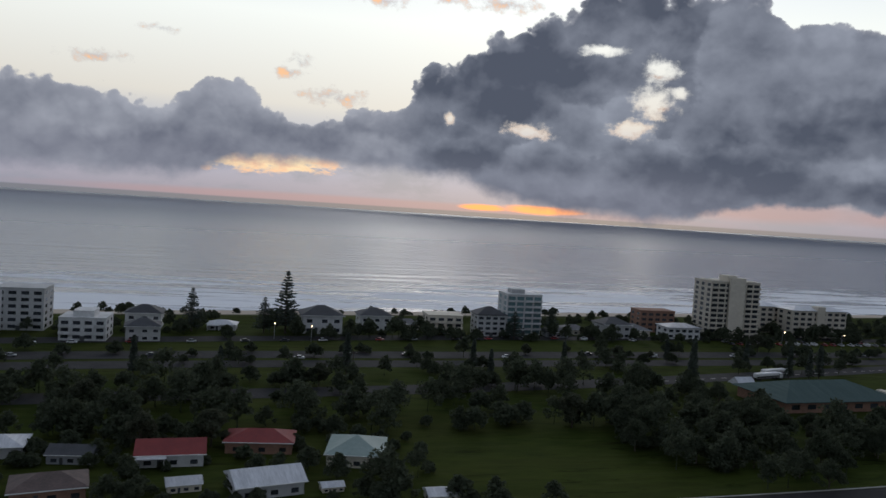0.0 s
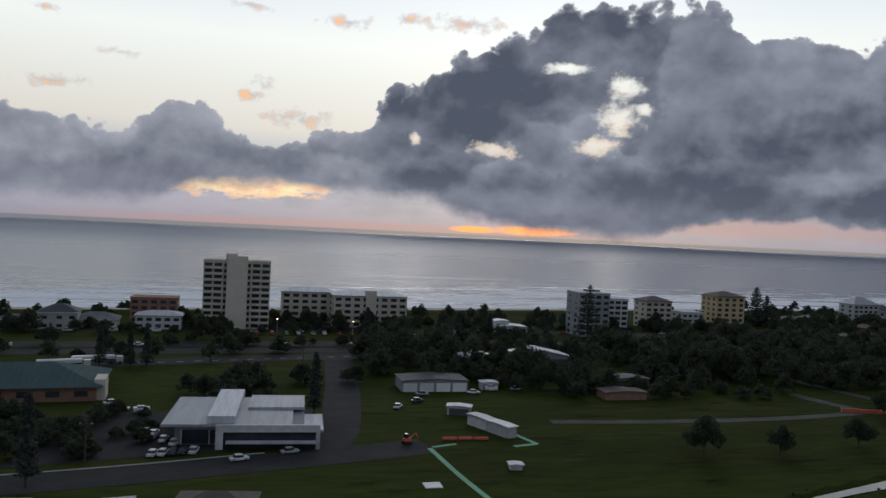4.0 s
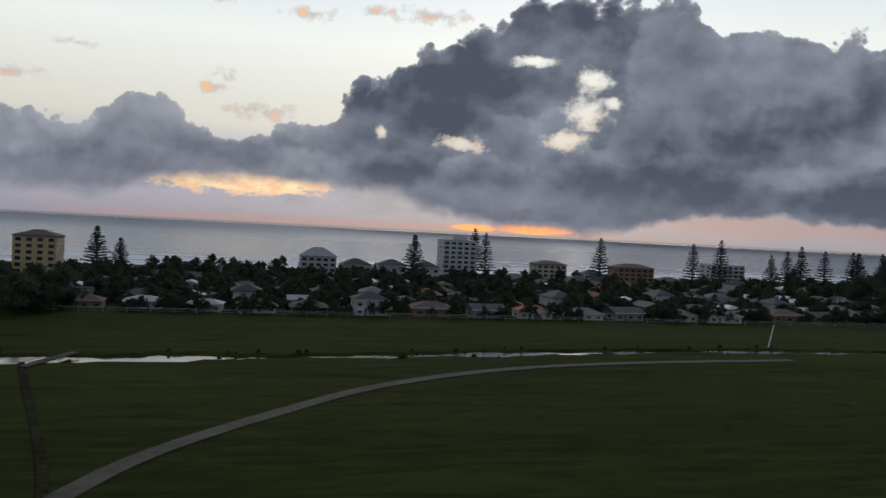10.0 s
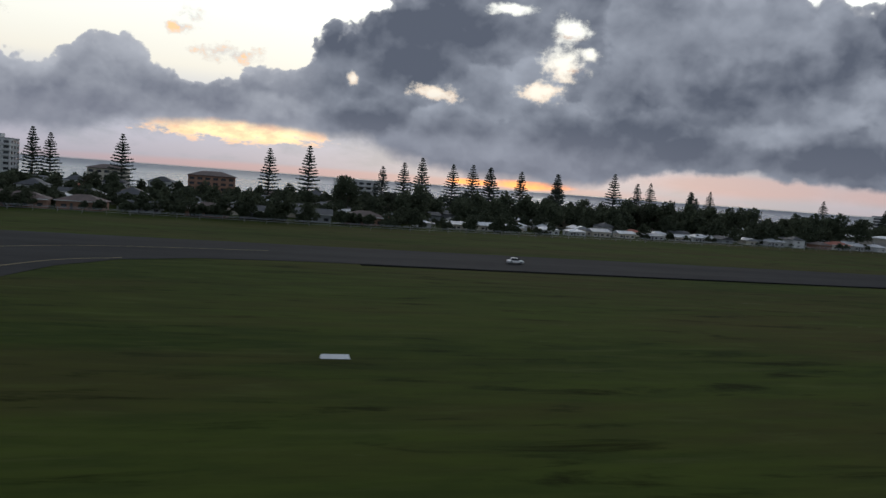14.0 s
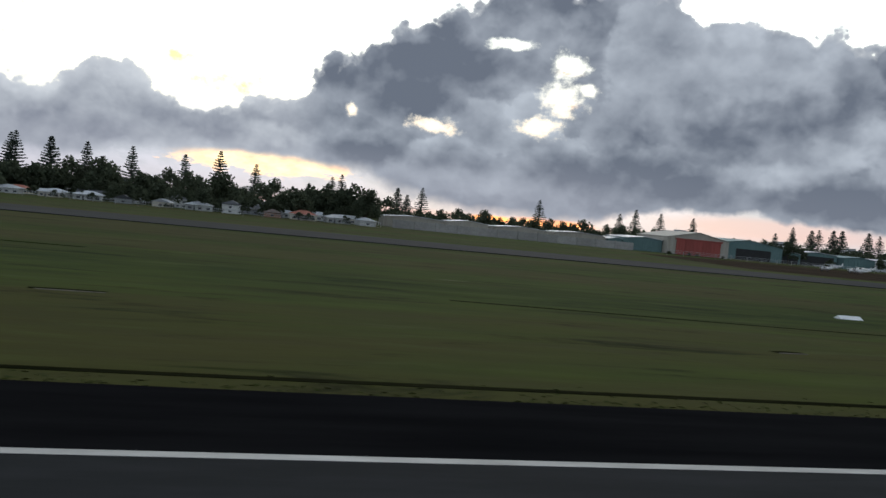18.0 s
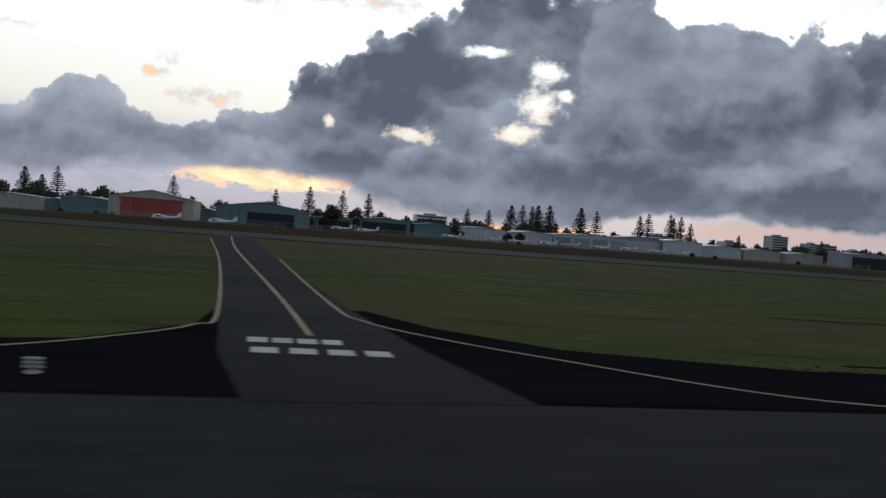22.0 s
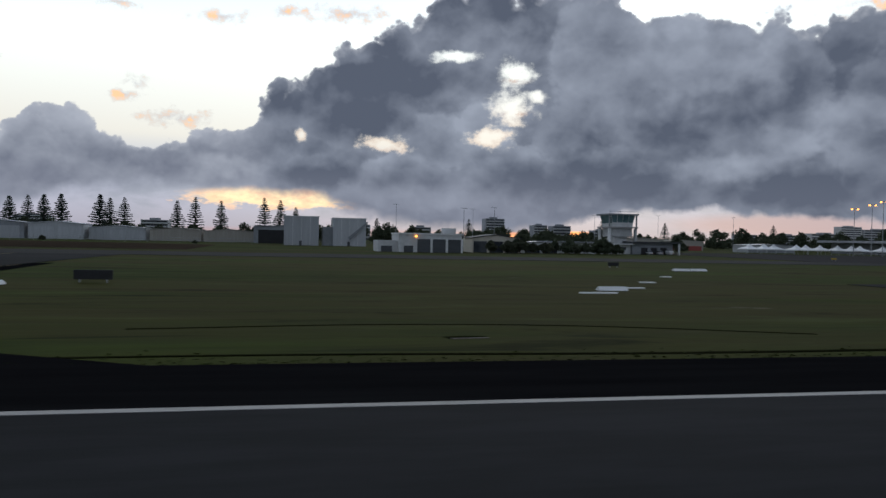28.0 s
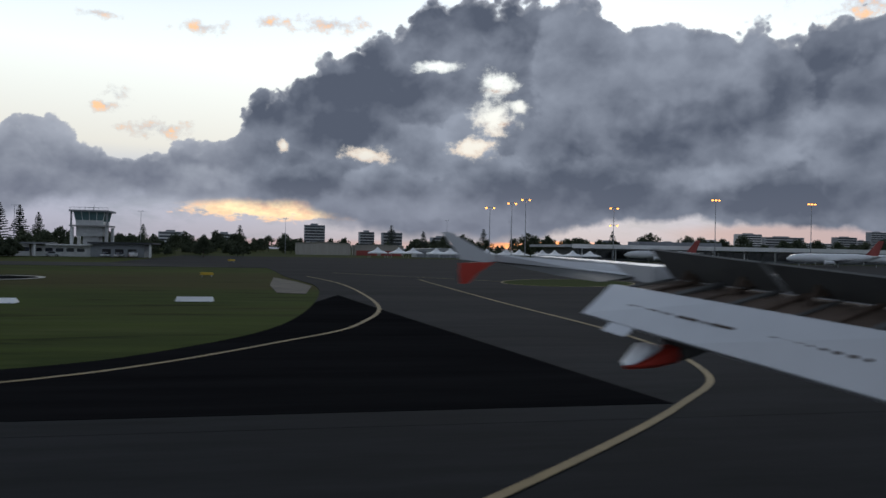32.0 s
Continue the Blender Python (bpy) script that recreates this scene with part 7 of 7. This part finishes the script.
for i in range(90):
    x, y = hedge_rng.uniform(-46, 46), hedge_rng.uniform(82, 110)
    if clear_of(x, y, 0.2):
        belt_tree(hedge_rng.choice((3, 1, 3)), x, y, hedge_rng.uniform(0.3, 0.62))
grove(20, 600, 706, 166, 171, (3, 3, 1), 0.3, 0.55, -2.0, "garden trees", 0.06)
grove(760, 336, 566, 152, 248, (0, 1, 2, 3, 3, 1), 0.5, 1.0, 0.0, single=16)
grove(90, 345, 560, 244, 282, (0, 1, 2, 3), 0.5, 0.9, 0.2, single=6)
grove(400, 566, 706, 176, 262, (0, 1, 2, 3, 4), 0.5, 1.0, 0.0, single=14)
for i in range(110):
    x = hedge_rng.uniform(215, 488)
    y = creek(x) + hedge_rng.choice((-1, 1)) * (0.62 * creek_width(x) + hedge_rng.uniform(0.4, 2.2))
    belt_tree(3, x, y, hedge_rng.uniform(0.07, 0.20))
for i in range(120):
    x, y = hedge_rng.uniform(-48, 48), hedge_rng.uniform(80, 118)
    if clear_of(x, y, -0.6):
        belt_tree(hedge_rng.choice((3, 1, 0)), x, y, hedge_rng.uniform(0.35, 0.75))
grove(46, 556, 706, 184, 204, (0, 2, 4), 1.0, 1.4, 0.0, single=6)
grove(40, 556, 706, 166, 184, (1, 3, 0), 0.5, 0.8, -3.0, lean=0.06)
grove(90, 566, 780, 256, 310, (0, 1, 4), 0.7, 1.2, 0.2)
grove(110, 700, 900, 208, 250, (0, 1, 2, 4), 0.6, 0.95, 0.3, "tree line", single=10)
grove(260, 780, 1125, 250, 310, (0, 4, 1, 2), 0.6, 1.05, 0.4, "tree line", single=14)
grove(120, 1020, 1230, 240, 340, (0, 4, 1), 0.55, 0.9, 0.6, "tree line", single=6)
grove(44, 1050, 1112, 152, 200, (0, 1, 4), 0.4, 0.68, 0.6, "tree line", single=10)
grove(160, 1180, 1540, 250, 430, (0, 4, 1), 0.9, 1.6, 0.8, "tree line")
grove(22, 1048, 1078, 128, 141, (3, 3, 1), 0.5, 0.8, 0.2, "hedges", single=12)
grove(10, 780, 1000, 176, 184, (3,), 0.25, 0.42, 0.2, "hedges", single=6)
me = bpy.data.meshes.new("tree_belts")
me.from_pydata(np.concatenate(belt_verts), [], np.concatenate(belt_faces))
me.materials.append(LEAF)
tagged(new("tree_belts", me), "dense dark belts of garden and roadside trees", "trees", kind="stuff")


# ---- the wing beside the window, where the landing run ends ----
def wing():
    ex, ez = WING_EYE
    root = thing("aircraft_wing", "pale grey airliner wing with raised spoilers and lowered flaps", "aircraft wing", ex, 0.0, ez)
    SKIN = surface("wing_skin", (0.50, 0.50, 0.51), (0.60, 0.60, 0.61), 1.5, 0.4, 0.03, metal=0.2, spec=0.5)
    # dark grey that carries the shade of the wing's undersides in its colour
    SHADED_UNDER = surface("spoiler_underside", (0.075, 0.075, 0.072), (0.12, 0.118, 0.11), 0.4, 0.7, 0.1)
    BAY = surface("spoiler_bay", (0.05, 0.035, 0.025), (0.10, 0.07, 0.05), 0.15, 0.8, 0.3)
    FIN_RED = surface("red_paint", (0.42, 0.035, 0.02), (0.52, 0.06, 0.035), 1.0, 0.45, 0.0)

    def loft(name, sections, mat_, label=""):
        bm = bmesh.new()
        rings = [[bm.verts.new(q) for q in sec] for sec in sections]
        for a, b in zip(rings, rings[1:]):
            for i in range(len(a)):
                j = (i + 1) % len(a)
                bm.faces.new((a[i], a[j], b[j], b[i]))
        bm.faces.new(rings[0]), bm.faces.new(rings[-1][::-1])
        bmesh.ops.recalc_face_normals(bm, faces=bm.faces)
        return part(name, bm, mat_, root, label)

    def rear(y):
        return 2.75 + 0.235 * (8.2 - y)

    def front(y):
        return 3.25 + 0.52 * (8.2 - y)

    def level(y):
        return -0.10 - 0.062 * (8.2 - y) - 0.002 * (8.2 - y) ** 2

    def foil(y, a, b, thick):
        """A closed profile between chord fractions a and b at the span station y."""
        r, f, z = rear(y), front(y), level(y)
        c = f - r
        top = [(r + c * u, y, z + thick * math.sin(math.pi * min(1, u * 0.62 + 0.38)) ** 0.8) for u in (a, a + (b - a) * 0.3, a + (b - a) * 0.6, a + (b - a) * 0.85, b)]
        low = [(r + c * u, y, z - thick * 0.6 * math.sin(math.pi * min(1, u * 0.7 + 0.3))) for u in (b, a + (b - a) * 0.6, a)]
        return top + low

    loft("wing_box", [foil(y, 0.0, 1.0, 0.04 + 0.035 * (8.2 - y)) for y in (8.2, 7.6, 6.4, 6.25)], SKIN)
    loft("wing_box", [foil(y, 0.22, 1.0, 0.04 + 0.035 * (8.2 - y)) for y in (6.25, 5.0, 3.5, 2.0, 0.5)], SKIN)
    def hinge(y):
        return 3.327 + 0.203 * (6.1 - y), -0.228 - 0.043 * (6.1 - y)

    # bay between the spoilers' hinge and the flap: closed, the hollow's shade in its dark brown, with its ribs and
    # linkage
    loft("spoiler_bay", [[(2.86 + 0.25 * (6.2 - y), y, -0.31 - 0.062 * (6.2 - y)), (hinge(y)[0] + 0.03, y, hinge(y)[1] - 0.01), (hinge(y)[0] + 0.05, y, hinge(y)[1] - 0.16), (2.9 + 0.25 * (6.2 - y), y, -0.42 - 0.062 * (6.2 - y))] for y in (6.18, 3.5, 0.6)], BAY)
    for k in range(16):
        y = 6.05 - 0.27 * k
        x0, z0 = 2.84 + 0.25 * (6.2 - y), -0.295 - 0.062 * (6.2 - y)
        hx, hz = hinge(y)
        part("rib", tube((x0, y, z0), (hx, y, hz + 0.01), 0.012 + 0.008 * (k % 3), n=5), BAY if k % 2 else SHADED_UNDER, root)
    # spoilers raised on their hinges
    for y1, y0 in ((6.1, 4.92), (4.86, 3.62), (3.56, 2.4), (2.34, 1.2)):
        secs = []
        for y in (y1, y0):
            hx, hz = hinge(y)
            t = 0.25 - 0.028 * (6.1 - y)
            secs.append([(hx, y, hz), (hx - 0.20, y + 0.03, hz + t), (hx - 0.185, y + 0.03, hz + t + 0.012), (hx + 0.03, y, hz + 0.02)])
        loft("spoiler", secs, SHADED_UNDER, "raised dark spoiler panel")
        for s in (0.25, 0.75):
            y = y0 + (y1 - y0) * s
            hx, hz = hinge(y)
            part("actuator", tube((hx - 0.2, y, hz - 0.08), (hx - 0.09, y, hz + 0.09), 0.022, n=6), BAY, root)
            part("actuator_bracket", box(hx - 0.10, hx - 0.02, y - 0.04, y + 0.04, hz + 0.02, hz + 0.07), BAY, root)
    # lowered flap
    secs = []
    for y in (6.2, 5.0, 3.6, 2.0, 0.6):
        k = 6.2 - y
        x0, z0 = 2.53 + 0.27 * k, -0.53 - 0.098 * k
        x1, z1 = 2.80 + 0.25 * k, -0.28 - 0.062 * k
        secs.append([(x0, y, z0), (x1, y, z1), (x1 + 0.16, y, z1 - 0.02), (x1 + 0.2, y, z1 - 0.12), (x0 + 0.02, y, z0 - 0.02)])
    loft("flap", secs, SKIN, "lowered pale grey flap")
    # broken line of dark dashes and scuffs along the flap, and its short tab over the fairing
    dash = random.Random(4)
    k = 0.42
    while k < 4.6:
        n = dash.choice((0.03, 0.05, 0.05, 0.12, 0.2))
        secs = [[(2.654 + 0.26 * q, 6.2 - q, -0.409 - 0.08 * q), (2.659 + 0.26 * q, 6.2 - q, -0.390 - 0.08 * q), (2.671 + 0.26 * q, 6.2 - q, -0.399 - 0.08 * q)] for q in (k, k + n)]
        loft("seam_dash", secs, BAY)
        k += n + dash.choice((0.03, 0.04, 0.05, 0.07, 0.3))
    loft("flap_tab", [[(2.53 + 0.27 * q - 0.07, 6.2 - q, -0.53 - 0.098 * q - 0.075), (2.55 + 0.27 * q, 6.2 - q, -0.52 - 0.098 * q), (2.56 + 0.27 * q, 6.2 - q, -0.545 - 0.098 * q)] for q in (0.36, 0.62)], SKIN)
    # flap track fairing, white nose and red body
    def pod(name, outline, half, mat_, lab=""):
        """A rounded body: the outline in the middle plane, narrower on both flanks."""
        mx, mz = (sum(v) / len(outline) for v in zip(*outline))
        loft(name, [[(mx + (px - mx) * f, 5.6 + half * g, mz + (pz - mz) * f) for px, pz in outline] for g, f in ((-1, 0.45), (-0.75, 0.8), (0, 1.0), (0.75, 0.8), (1, 0.45))], mat_, lab)

    pod("fairing", ((2.635, -0.905), (2.80, -0.80), (2.95, -0.74), (3.09, -0.72), (3.11, -0.80), (3.08, -0.872), (2.86, -0.915), (2.66, -0.925)), 0.13, FIN_RED, "red flap track fairing")
    pod("fairing_nose", ((2.635, -0.893), (2.72, -0.79), (2.789, -0.712), (2.945, -0.735), (2.86, -0.79), (2.75, -0.845)), 0.135, SKIN, "white fairing nose")
    pod("fairing_tail", ((2.96, -0.70), (3.05, -0.66), (3.40, -0.765), (3.25, -0.82), (3.085, -0.87), (3.07, -0.76)), 0.12, SHADED_UNDER, "dark fairing tail")
    # outer panel beyond the flap, with the drooped aileron and static wicks
    loft("outer_panel", [[(2.283, 8.15, -0.051), (2.30, 8.13, -0.11), (2.308, 8.12, -0.131), (2.45, 8.16, -0.075)], [(2.86, 7.15, -0.11), (2.80, 7.2, -0.165), (2.79, 7.22, -0.178), (2.95, 7.2, -0.12)], [(3.405, 6.25, -0.148), (3.341, 6.25, -0.215), (3.165, 6.5, -0.222), (3.45, 6.3, -0.17)]], SKIN)
    # the aileron is dark all round: the shade in its gap is painted on
    loft("aileron", [[(2.33, 8.1, -0.133), (2.34, 8.1, -0.150), (2.42, 8.12, -0.14)], [(2.80, 7.2, -0.182), (2.66, 7.2, -0.245), (2.84, 7.24, -0.20)], [(3.15, 6.5, -0.226), (2.80, 6.46, -0.276), (3.15, 6.54, -0.25)]], SHADED_UNDER, "drooped aileron with its shade painted dark")
    for y in (7.9, 7.6, 7.3):
        part("static_wick", tube((rear(y), y, level(y) - 0.02), (rear(y) - 0.16, y, level(y) - 0.01), 0.006, n=4), BAY, root)
    # wing-tip fence, grey above and red below
    for name, outline, mat_, lab in (("tip_fence_upper", ((1.70, 0.182), (1.80, 0.178), (2.10, 0.02), (2.38, -0.12), (2.20, -0.145), (1.91, -0.115), (1.87, -0.04)), SKIN, "grey upper wing-tip fence"), ("tip_fence_lower", ((1.905, -0.155), (2.30, -0.14), (2.12, -0.26), (2.01, -0.375), (1.92, -0.385), (1.90, -0.28)), FIN_RED, "red lower wing-tip fence")):
        loft(name, [[(px, y, pz) for px, pz in outline] for y in (8.2, 8.23)], mat_, lab)


WING_EYE = (1119.39, 2.55)
wing()

# the patterns from which repeats were copied are no part of the place
for proto in [o for o in scene.objects if o.parent is None and o.location.z < -40]:
    for o in [*proto.children_recursive, proto]:
        bpy.data.objects.remove(o)
